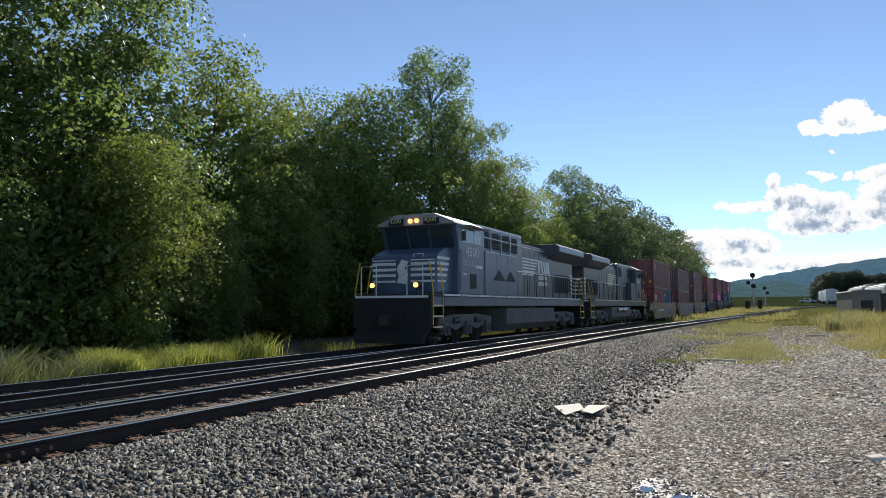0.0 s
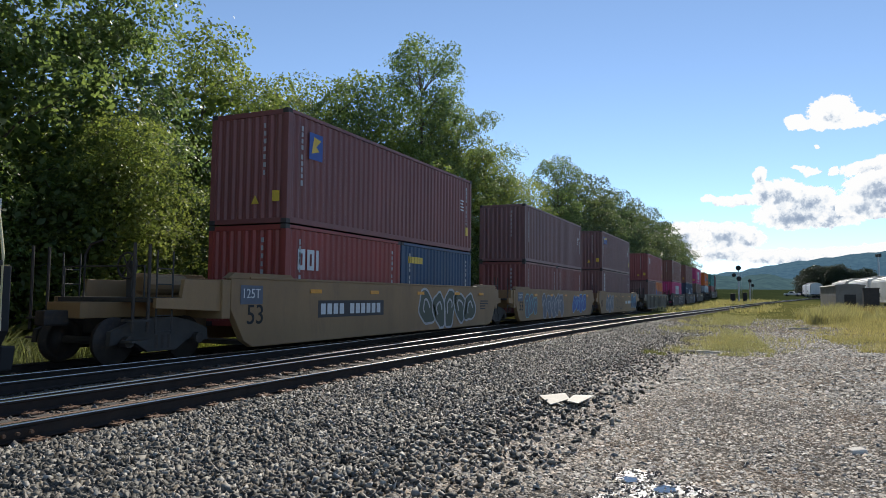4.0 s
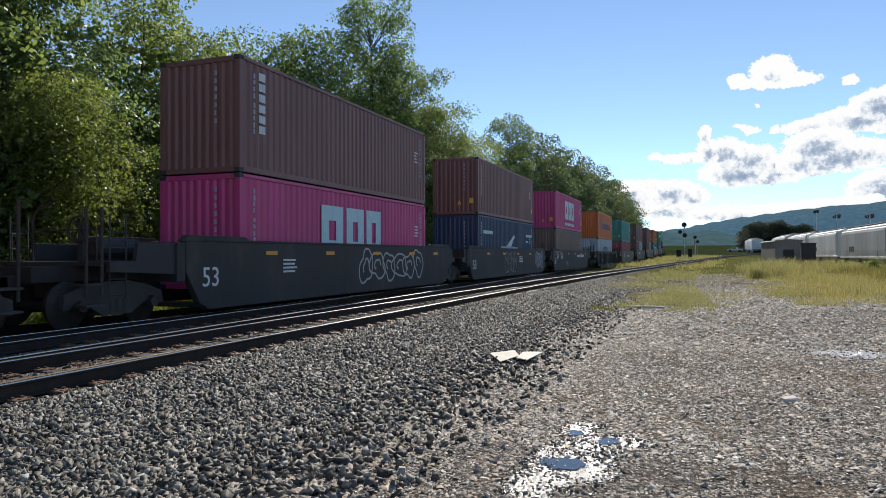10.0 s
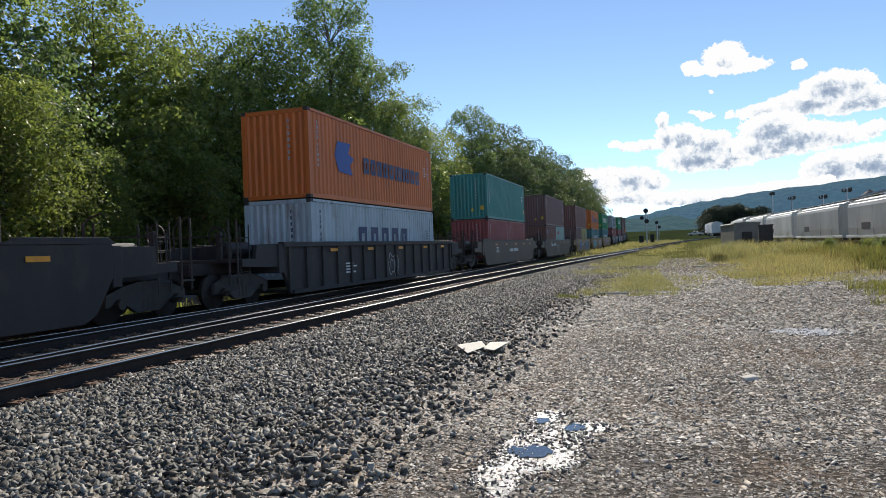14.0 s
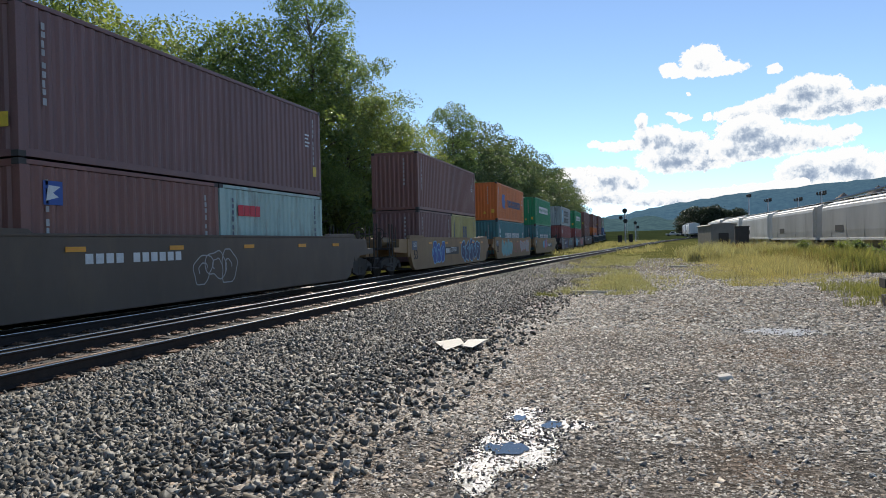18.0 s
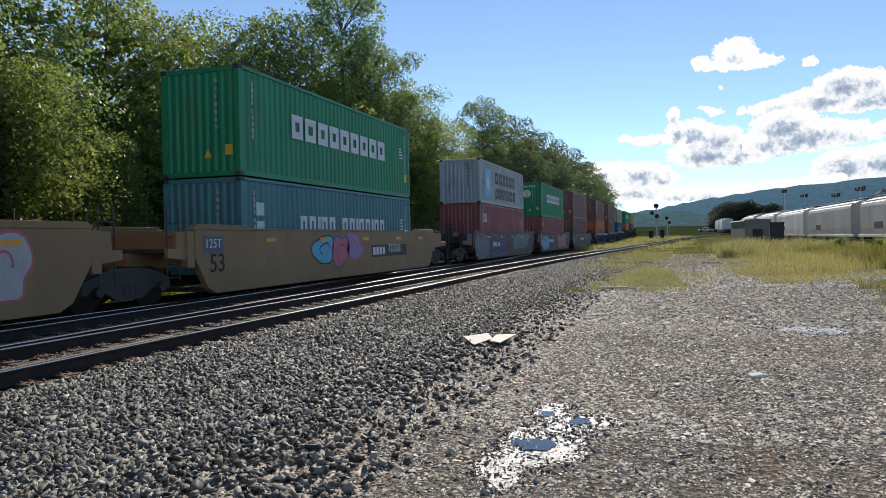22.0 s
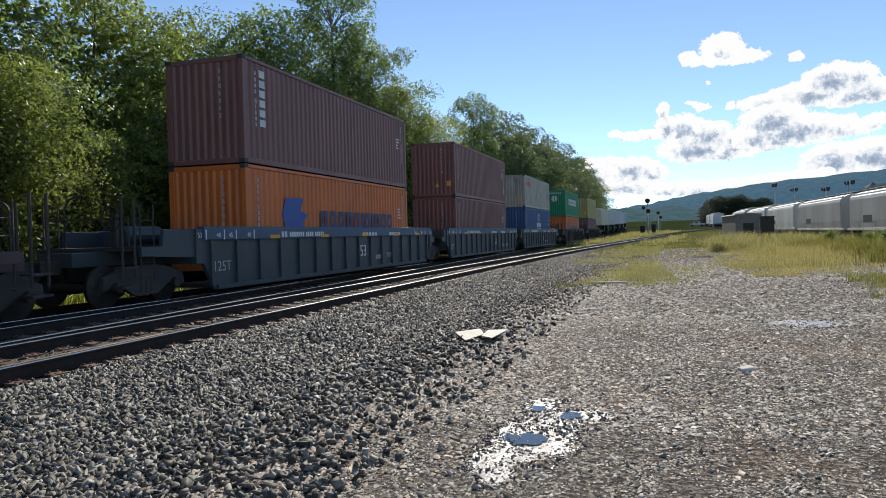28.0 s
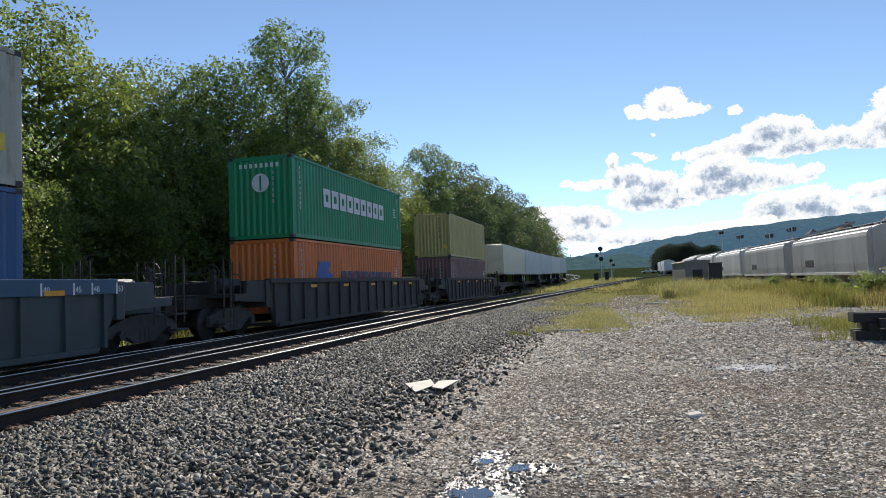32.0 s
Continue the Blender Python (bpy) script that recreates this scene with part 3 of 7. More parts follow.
# ---- the train ----
# where the train's datum stands at each time, metres along its track
RUN = [(0.0, 64.2), (2.0, 35.5), (4.5, 0.0), (7.0, -35.4), (10.0, -77.5), (13.0, -120.0), (15.0, -148.2), (17.5, -183.2), (19.0, -204.0), (21.0, -232.3), (23.0, -260.9), (25.5, -296.4), (28.0, -331.7), (30.0, -360.0), (32.0, -388.1)]
MOVES = []


def rides(ob, at, z=0.0, flip=False):
    """ob goes with the train: its origin stands at metres behind the datum, z above the rails."""
    MOVES.append((ob, at, z, flip))
    return ob


def motions():
    for ob, at, z, flip in MOVES:
        rows = []
        for t, s in RUN:
            x, y, turn = train_line(at + s)
            rows.append((t, pose(x, y, z + rise(y), 0, 0, turn + (180 if flip else 0))))
        walk(ob, rows)
    for ob, bearing, elev, dist, drift in CLOUDS:
        walk(ob, [(t, sky_pose(bearing + drift * (t - 9.0), elev, dist)) for t in (0.0, 16.0, 32.0)])


# -- containers --
HC, STD = 2.88, 2.57             # heights as they ride
SHEETS = {}


def corrugated(length, height, depth=0.036, period=0.276):
    """A folded steel sheet in the y-z plane, facing +x."""
    n = max(4, round(length / period))
    p = length / n
    bm = bmesh.new()
    prof = []
    for k in range(n):
        o = k * p
        prof += [(0.0, o), (0.0, o + p * 0.28), (-depth, o + p * 0.5), (-depth, o + p * 0.78)]
    prof.append((0.0, length))
    lo = [bm.verts.new((x, y, 0)) for x, y in prof]
    hi = [bm.verts.new((x, y, height)) for x, y in prof]
    for i in range(len(prof) - 1):
        bm.faces.new((lo[i], lo[i + 1], hi[i + 1], hi[i]))
    return bm


def container_sheets(L, H):
    if (L, H) in SHEETS:
        return SHEETS[L, H]
    W = 2.438
    blank = M_WHITE
    s = {}
    s["side_panel"] = mesh_of("side_panel", corrugated(L - 0.3, H - 0.25), blank)
    s["end_panel"] = mesh_of("end_panel", corrugated(W - 0.3, H - 0.25, 0.045, 0.24), blank)
    s["roof"] = mesh_of("roof", box(-W / 2 + 0.05, W / 2 - 0.05, 0.08, L - 0.08, H - 0.06, H - 0.03), blank)
    s["floor_frame"] = mesh_of("floor_frame", box(-W / 2 + 0.06, W / 2 - 0.06, 0.1, L - 0.1, 0.04, 0.14), M_STEEL)
    s["corner_post"] = mesh_of("corner_post", box(-0.075, 0.075, -0.075, 0.075, 0.1, H - 0.1, 0.012), blank)
    s["top_rail"] = mesh_of("top_rail", box(-0.03, 0.03, 0.15, L - 0.15, H - 0.1, H - 0.012, 0.008), blank)
    s["bottom_rail"] = mesh_of("bottom_rail", box(-0.025, 0.025, 0.15, L - 0.15, 0.015, 0.16, 0.008), blank)
    s["end_rail"] = mesh_of("end_rail", box(-W / 2 + 0.15, W / 2 - 0.15, -0.04, 0.04, 0.0, 0.13, 0.008), blank)
    s["corner_casting"] = mesh_of("corner_casting", box(-0.09, 0.08, -0.09, 0.085, -0.06, 0.06, 0.012), M_STEEL)
    SHEETS[L, H] = s
    return s


def steel_paint(name, col):
    if min(col) > 0.3:
        return paint("box_" + name, col, 0.55, 0.0, 0.22, 1.3, (0.17, 0.095, 0.055), 0.75, stretch=(1, 1, 0.3), grain=45)
    return paint("box_" + name, col, 0.5, 0.0, 0.2, 1.1, scaled((0.1 + col[0] * 0.4, 0.06 + col[1] * 0.25, 0.04 + col[2] * 0.2), 1.0), 0.5, stretch=(1, 1, 0.25), grain=45)


PAINTS = {"maroon": (0.21, 0.07, 0.062), "brown": (0.215, 0.098, 0.08), "red": (0.28, 0.05, 0.04), "plum": (0.19, 0.1, 0.094), "blue": (0.025, 0.065, 0.13), "pink": (0.55, 0.06, 0.2), "orange": (0.62, 0.16, 0.03),
          "navy": (0.026, 0.058, 0.11), "grey": (0.4, 0.43, 0.44), "pale": (0.42, 0.5, 0.54), "teal": (0.05, 0.25, 0.22), "green": (0.01, 0.24, 0.1), "sea": (0.06, 0.2, 0.22), "mint": (0.36, 0.5, 0.46), "tan": (0.42, 0.36, 0.13),
          "cream": (0.42, 0.405, 0.33), "cobalt": (0.035, 0.1, 0.24), "slate": (0.14, 0.17, 0.2), "taupe": (0.2, 0.135, 0.105), "wine": (0.3, 0.08, 0.075)}
WORDS = {"maroon": "maroon", "brown": "dull brown", "red": "faded red", "plum": "dark plum", "blue": "dark blue", "pink": "bright magenta", "orange": "orange", "navy": "dark navy", "grey": "weathered grey", "pale": "pale blue-grey",
         "teal": "teal", "green": "bright green", "sea": "sea-green", "mint": "pale mint", "tan": "mustard tan", "cream": "off-white", "cobalt": "cobalt blue", "slate": "slate grey", "taupe": "grey-brown", "wine": "wine red"}


def container(colour, L, H, at, z, marks=()):
    """A shipping container with its near corner end at 'at' and its bottom at z."""
    mat = steel_paint(colour, PAINTS[colour])
    feet = "twenty-foot" if L < 8 else "forty-foot"
    ob = base("shipping_container", pose(0, 0, 0), f"{WORDS[colour]} corrugated steel {feet} container stacked in a well car", "container", "containers on the train")
    s = container_sheets(L, H)
    W = 2.438
    for sx in (-1, 1):
        piece("side_panel", s["side_panel"], ob, pose(sx * (W / 2 - 0.012), 0.15, 0.14) if sx > 0 else pose(sx * (W / 2 - 0.012), L - 0.15, 0.14, 0, 0, 180), mat)
        piece("top_rail", s["top_rail"], ob, pose(sx * (W / 2 - 0.03), 0, 0), mat)
        piece("bottom_rail", s["bottom_rail"], ob, pose(sx * (W / 2 - 0.025), 0, 0), mat)
        for y in (0.075, L - 0.075):
            piece("corner_post", s["corner_post"], ob, pose(sx * (W / 2 - 0.076), y, 0), mat)
            for zz in (0.06, H - 0.06):
                piece("corner_casting", s["corner_casting"], ob, pose(sx * (W / 2 - 0.08), y, zz, 0, 0, 0 if sx > 0 else 180))
    piece("end_panel", s["end_panel"], ob, pose(-W / 2 + 0.15, 0.03, 0.14, 0, 0, -90), mat)
    piece("end_panel", s["end_panel"], ob, pose(W / 2 - 0.15, L - 0.03, 0.14, 0, 0, 90), mat)
    for y in (0.06, L - 0.06):
        piece("end_rail", s["end_rail"], ob, pose(0, y, 0.01), mat)
        piece("end_rail", s["end_rail"], ob, pose(0, y, H - 0.14), mat)
    piece("roof", s["roof"], ob, None, mat)
    piece("floor_frame", s["floor_frame"], ob)
    for mk in marks:
        mk(ob, L, H)
    return rides(ob, at, z)


# -- well cars --
DECK = 0.5                      # bottom of the lower container over the rails
WELL_PAINT = {"yellow": paint("well_buff", (0.27, 0.165, 0.075), 0.6, 0, 0.25, 0.9, (0.16, 0.1, 0.06), 0.6, stretch=(1, 1, 0.4)), "dark": paint("well_black", (0.036, 0.032, 0.031), 0.7, 0, 0.3, 0.9, (0.11, 0.08, 0.06), 0.5, stretch=(1, 1, 0.4)),
              "grey": paint("well_grey", (0.17, 0.15, 0.12), 0.6, 0, 0.3, 0.9, (0.18, 0.12, 0.08), 0.5, stretch=(1, 1, 0.4)), "umber": paint("well_umber", (0.1, 0.075, 0.055), 0.6, 0, 0.3, 0.9, (0.17, 0.12, 0.07), 0.5, stretch=(1, 1, 0.4)),
              "navy": paint("well_navy", (0.045, 0.06, 0.068), 0.55, 0, 0.25, 0.9, (0.1, 0.09, 0.08), 0.5, stretch=(1, 1, 0.4)), "maroon": paint("well_maroon", (0.075, 0.045, 0.045), 0.6, 0, 0.3, 0.9, (0.13, 0.1, 0.08), 0.5, stretch=(1, 1, 0.4))}


def wheel_mesh(r):
    return mesh_of("wheel", lathe([(r + 0.03, -0.72 - 0.03), (r + 0.03, -0.695), (r, -0.69), (r - 0.01, -0.6), (r * 0.8, -0.6), (r * 0.72, -0.66), (0.16, -0.63), (0.13, -0.58)][::-1], 24), M_WHEEL, True)


WHEELS = {}


def truck(parent, y, r=0.42, base_len=1.78):
    """A two-axle freight truck under a car, its middle at y."""
    if r not in WHEELS:
        WHEELS[r] = wheel_mesh(r)
    side = [(-1.25, 0.36), (-1.1, 0.36), (-0.95, 0.5), (-0.62, 0.36), (-0.35, 0.2), (0.35, 0.2), (0.62, 0.36), (0.95, 0.5), (1.1, 0.36), (1.25, 0.36), (1.22, 0.62), (0.75, 0.78), (0.3, 0.86), (-0.3, 0.86), (-0.75, 0.78), (-1.22, 0.62)]
    t = part("truck", box(-0.95, 0.95, y - 0.2, y + 0.2, 0.5, 0.84, 0.03), M_STEEL, parent, "dark steel freight truck")
    for sx in (-1, 1):
        part("side_frame", prism([(y + a, b) for a, b in side], "x", sx * 0.99 - 0.06, sx * 0.99 + 0.06, 0.015), M_STEEL, t)
        for dy in (-base_len / 2, base_len / 2):
            piece("wheel", WHEELS[r], t, pose(0, y + dy, r) if sx < 0 else pose(0, y + dy, r, 0, 0, 180))
            part("bearing", tube([(sx * 0.96, y + dy, r), (sx * 1.16, y + dy, r)], 0.11, 10), M_WHEEL, t)
        for k in (-0.16, 0, 0.16):
            part("spring", tube([(sx * 1.0, y + k, 0.26), (sx * 1.0, y + k, 0.52)], 0.07, 8), M_WHEEL, t)
    for dy in (-base_len / 2, base_len / 2):
        part("axle", tube([(-0.9, y + dy, r), (0.9, y + dy, r)], 0.075, 10), M_STEEL, t)
    return t


WELL_LEN = 16.6
M_CHORD = paint("chord_blue", (0.03, 0.085, 0.15), 0.5, 0, 0.2, 0.9, (0.1, 0.1, 0.1), 0.5, stretch=(1, 1, 0.4))


def well_car(kind, colour, at, ends, number, label):
    """One unit of a double-stack car. Its well runs from y = 0 to WELL_LEN; ends tells what stands at each end: 'c' a coupled platform, 'a' an articulated joint."""
    m = WELL_PAINT[colour]
    ob = base("well_car", pose(0, 0, 0), label, "rail car", "cars of the train")
    top, low = 1.66, 0.15
    L = WELL_LEN
    for sx in (-1, 1):
        xo, xi = sx * 1.47, sx * 1.3
        if kind == "smooth":
            out = [(0.0, 1.0), (0.45, low + 0.15), (0.75, low), (L - 0.75, low), (L - 0.45, low + 0.15), (L, 1.0), (L, top), (0, top)]
            w = part("side_wall", prism(out, "x", min(xo, xi), max(xo, xi), 0.02), m, ob)
            part("top_chord", box(min(xo, xi) - 0.02, max(xo, xi) + 0.02, 0.6, L - 0.6, top, top + 0.05, 0.01), m, w)
            for y0, y1 in ((-0.1, 2.3), (L - 2.3, L + 0.1)):
                part("end_cap", prism([(y0, top), (y1, top), (y1 - 0.2, top + 0.13), (y0 + 0.2, top + 0.13)], "x", min(xo, xi), max(xo, xi), 0.01), m, w)
        else:
            x1 = sx * 1.4
            out = [(0.0, 0.95), (0.5, low), (L - 0.5, low), (L, 0.95), (L, top), (0, top)]
            w = part("side_wall", prism(out, "x", min(x1, xi), max(x1, xi), 0.01), m, ob)
            part("top_chord", box(min(xo, xi) - 0.02, max(xo, xi) + 0.02, 0, L, top - 0.3 if colour == "navy" else top - 0.13, top + 0.02, 0.015), M_CHORD if colour == "navy" else m, w)
            part("bottom_chord", box(min(xo, xi), max(xo, xi), 0.55, L - 0.55, low, low + 0.12, 0.015), m, w)
            y = 0.35
            while y < L:
                part("rib", box(min(x1, xo), max(x1, xo), y - 0.05, y + 0.05, low + 0.1, top - 0.1), m, w)
                y += (L - 0.7) / 15
        # reflectors along the wall
        for y in (2.9, 5.9, 9.0, 12.1, 14.6):
            part("reflector", box(sx * 1.492 - 0.004, sx * 1.492 + 0.004, y, y + 0.5, 1.36, 1.46), M_ORANGEMARK, w)
    for y in (1.6, L / 2, L - 1.6):
        part("cross_member", box(-1.3, 1.3, y - 0.25, y + 0.25, low - 0.02, low + 0.08), M_STEEL, ob)
    for end, sgn, y0 in ((ends[0], -1, 0.0), (ends[1], 1, L)):
        reach = 3.2 if end == "c" else 1.35
        a, b = sorted((y0, y0 + sgn * 0.25))
        part("bulkhead", box(-1.46, 1.46, a, b, 0.8, top - 0.03, 0.02), m, ob)
        a, b = sorted((y0, y0 + sgn * (reach - 0.35)))
        part("centre_sill", box(-0.45, 0.45, a, b, 0.85, 1.15, 0.02), m, ob)
        part("platform", box(-1.3, 1.3, *sorted((y0, y0 + sgn * (reach * 0.62))), 1.15, 1.24, 0.01), M_STEEL, ob, "end platform with tread plate")
        for sx in (-1, 1):
            part("end_apron", prism([(y0, 0.95), (y0 + sgn * reach * 0.62, 1.04), (y0 + sgn * reach * 0.62, 1.24), (y0 + sgn * reach * 0.42, 1.24), (y0 + sgn * reach * 0.4, top - 0.05), (y0, top - 0.05)], "x", sx * 1.36 - 0.05, sx * 1.36 + 0.05, 0.01), m, ob)
            yy = y0 + sgn * (reach * 0.62 - 0.1)
            bm = tube([(sx * 1.3, yy, 0.55), (sx * 1.3, yy, 2.15)], 0.018, 6)
            add_tube(bm, [(sx * 1.3, yy - sgn * 0.4, 0.55), (sx * 1.3, yy - sgn * 0.4, 2.15)], 0.018, 6)
            for q in range(5):
                add_tube(bm, [(sx * 1.3, yy, 0.6 + 0.3 * q), (sx * 1.3, yy - sgn * 0.4, 0.6 + 0.3 * q)], 0.014, 6)
            part("ladder", bm, M_STEEL, ob)
        if end == "c":
            truck(ob, y0 + sgn * 1.45)
            part("air_tank", tube([(0.55, y0 + sgn * 0.45, 1.5), (0.55, y0 + sgn * 0.5, 1.5), (0.55, y0 + sgn * 1.55, 1.5), (0.55, y0 + sgn * 1.6, 1.5)], [0.14, 0.21, 0.21, 0.14], 14), m, ob, "rounded air tank on the end platform")
            for sx in (-1, 1):
                for q in (2.15, 2.5):
                    part("grab_post", tube([(sx * 1.38, y0 + sgn * q, 0.6), (sx * 1.38, y0 + sgn * q, 2.25)], 0.03, 8), M_WHEEL, ob)
                part("sill_step", boxes((sx * 1.3 - 0.14, sx * 1.3 + 0.14, *sorted((y0 + sgn * 2.1, y0 + sgn * 2.55)), 0.42, 0.46), (sx * 1.3 - 0.14, sx * 1.3 + 0.14, *sorted((y0 + sgn * 2.1, y0 + sgn * 2.55)), 0.8, 0.84)), M_STEEL, ob)
            part("curved_rail", tube([(-0.9, y0 + sgn * 1.7, 1.24), (-0.9, y0 + sgn * 1.7, 2.1), (-0.75, y0 + sgn * 1.7, 2.32), (-0.4, y0 + sgn * 1.7, 2.4)], 0.025, 6), M_WHEEL, ob)
            part("brake_stand", box(0.68, 0.82, *sorted((y0 + sgn * 1.95, y0 + sgn * 2.05)), 1.24, 1.95, 0.01), M_STEEL, ob)
            part("handrail", add_tube(bmesh.new(), [(-1.1, y0 + sgn * 2.0, 1.24), (-1.1, y0 + sgn * 2.0, 1.85), (1.1, y0 + sgn * 2.0, 1.85), (1.1, y0 + sgn * 2.0, 1.24)], 0.02, 6), M_STEEL, ob)
            bm = tube([(0.75 + 0.25 * math.cos(k * math.pi / 8), y0 + sgn * 2.1, 1.85 + 0.25 * math.sin(k * math.pi / 8)) for k in range(17)], 0.02, 6)
            for k in range(3):
                add_tube(bm, [(0.75 - 0.25 * math.cos(k * math.pi / 3), y0 + sgn * 2.1, 1.85 - 0.25 * math.sin(k * math.pi / 3)), (0.75 + 0.25 * math.cos(k * math.pi / 3), y0 + sgn * 2.1, 1.85 + 0.25 * math.sin(k * math.pi / 3))], 0.014, 5)
            part("brake_wheel", bm, M_WHEEL, ob)
            part("coupler", box(-0.14, 0.14, *sorted((y0 + sgn * 2.8, y0 + sgn * 3.32)), 0.72, 1.0, 0.04), M_WHEEL, ob)
        elif sgn > 0:
            truck(ob, y0 + 1.4)
    if number:
        for sx in (1,):
            letters("53", 0.62 if kind == "smooth" else 0.58, M_WHITE if colour not in ("yellow",) else M_BLACK, ob, pose(1.476 if kind == "smooth" else 1.402, 0.5 if kind == "smooth" else number, 0.54, 90, 0, 90))
    return rides(ob, at)


# (top colour, bottom colours, well kind, well colour, ends) for each unit, with where its containers begin
CARS = [
    (6.97, "maroon", ("red", "blue"), "smooth", "yellow", "ca"), (26.37, "plum", ("maroon", "maroon"), "smooth", "yellow", "aa"), (45.28, "plum", ("plum",), "smooth", "yellow", "ac"),
    (68.89, "wine", ("plum", "orange"), "ribbed", "grey", "cc"), (91.83, "brown", ("pink",), "smooth", "dark", "ca"), (111.16, "brown", ("navy",), "smooth", "dark", "aa"), (130.95, "pink", ("taupe",), "smooth", "dark", "ac"),
    (154.05, "orange", ("pale",), "ribbed", "dark", "cc"), (177.3, "teal", ("wine", "wine"), "smooth", "umber", "cc"), (200.1, "plum", ("brown", "mint"), "smooth", "umber", "cc"),
    (223.15, "brown", ("plum", "tan"), "smooth", "yellow", "ca"), (242.65, "orange", ("sea",), "smooth", "yellow", "aa"), (262.24, "green", ("sea",), "smooth", "yellow", "ac"),
    (285.72, "grey", ("wine",), "smooth", "maroon", "ca"), (305.26, "green", ("wine",), "smooth", "maroon", "aa"), (324.6, "brown", ("brown",), "smooth", "maroon", "ac"),
    (347.99, "brown", ("orange",), "ribbed", "navy", "ca"), (367.5, "brown", ("brown",), "ribbed", "navy", "aa"), (386.8, "cream", ("cobalt",), "ribbed", "navy", "ac"),
    (410.23, "green", ("orange",), "ribbed", "dark", "cc"), (433.18, "tan", ("plum",), "ribbed", "dark", "cc")]
CAR_WORDS = {"yellow": "buff", "dark": "black", "grey": "weathered grey", "umber": "rusty umber", "navy": "dark blue-grey", "maroon": "dark maroon"}
MARKS, WALLS = {}, {}
TALL_BELOW, LOW_ABOVE = {2, 4, 5, 6, 13, 15, 16, 17, 18}, {13, 18}


def build_train_cars():
    for n, (lead, top, lower, kind, colour, ends) in enumerate(CARS):
        car = well_car(kind, colour, lead - 2.2, ends, 0 if n in (3, 7, 8, 9, 13, 19, 20) else 10.08 if n == 17 else 8.98, f"{CAR_WORDS[colour]} {'ribbed' if kind == 'ribbed' else 'smooth-sided'} double-stack well car with graffiti and dirt")
        for mk in WALLS.get(n, ()):
            mk(car, kind)
        h = HC if n in TALL_BELOW else STD
        if len(lower) == 1:
            container(lower[0], 12.192, h, lead, DECK, MARKS.get((n, 1), ()))
        else:
            container(lower[0], 6.058, h, lead, DECK, MARKS.get((n, 1), ()))
            container(lower[1], 6.058, h, lead + 6.134, DECK, MARKS.get((n, 2), ()))
        container(top, 12.192, STD if n in LOW_ABOVE else HC, lead, DECK + h + 0.02, MARKS.get((n, 0), ()))


# -- locomotives: built with the cab towards -y; y = 0 is the front of the frame --
def ngon_x(pts, x0, x1, bev=0.03):
    return prism(pts, "x", x0, x1, bev)


def loco_truck(parent, yc, mat):
    t = part("truck", box(-1.05, 1.05, yc - 1.9, yc + 1.9, 0.55, 0.95, 0.03), M_STEEL, parent, "three-axle locomotive truck")
    if 0.533 not in WHEELS:
        WHEELS[0.533] = wheel_mesh(0.533)
    out = [(-2.55, 0.62), (-2.2, 0.5), (-1.5, 0.62), (-1.0, 0.48), (-0.45, 0.62), (0.45, 0.62), (1.0, 0.48), (1.5, 0.62), (2.2, 0.5), (2.55, 0.62), (2.5, 0.98), (1.2, 1.08), (-1.2, 1.08), (-2.5, 0.98)]
    for sx in (-1, 1):
        part("side_frame", prism([(yc + a, b) for a, b in out], "x", sx * 1.12 - 0.07, sx * 1.12 + 0.07, 0.02), mat, t, "grey-black cast side frame")
        for dy in (-1.98, 0.0, 1.98):
            piece("wheel", WHEELS[0.533], t, pose(0, yc + dy, 0.533, 0, 0, 0 if sx < 0 else 180))
            part("journal_box", box(sx * 1.2 - 0.1, sx * 1.2 + 0.1, yc + dy - 0.24, yc + dy + 0.24, 0.34, 0.82, 0.03), mat, t)
            part("journal_cap", tube([(sx * 1.2, yc + dy, 0.55), (sx * 1.33, yc + dy, 0.55)], 0.15, 12), M_WHEEL, t)
        for dy in (-1.0, 1.0):
            part("brake_cylinder", tube([(sx * 1.18, yc + dy - 0.3, 0.86), (sx * 1.18, yc + dy + 0.2, 0.86)], 0.12, 10), M_STEEL, t)
    for dy in (-1.98, 0, 1.98):
        part("axle", tube([(-0.9, yc + dy, 0.533), (0.9, yc + dy, 0.533)], 0.1, 10), M_STEEL, t)


def side_bars(parent, rows, material, x=1.56, name="stripe"):
    for y0, y1, z0, z1 in rows:
        for sx in (-1, 1):
            part(name, box(min(sx * x, sx * (x + 0.006)), max(sx * x, sx * (x + 0.006)), y0, y1, z0, z1), material, parent)


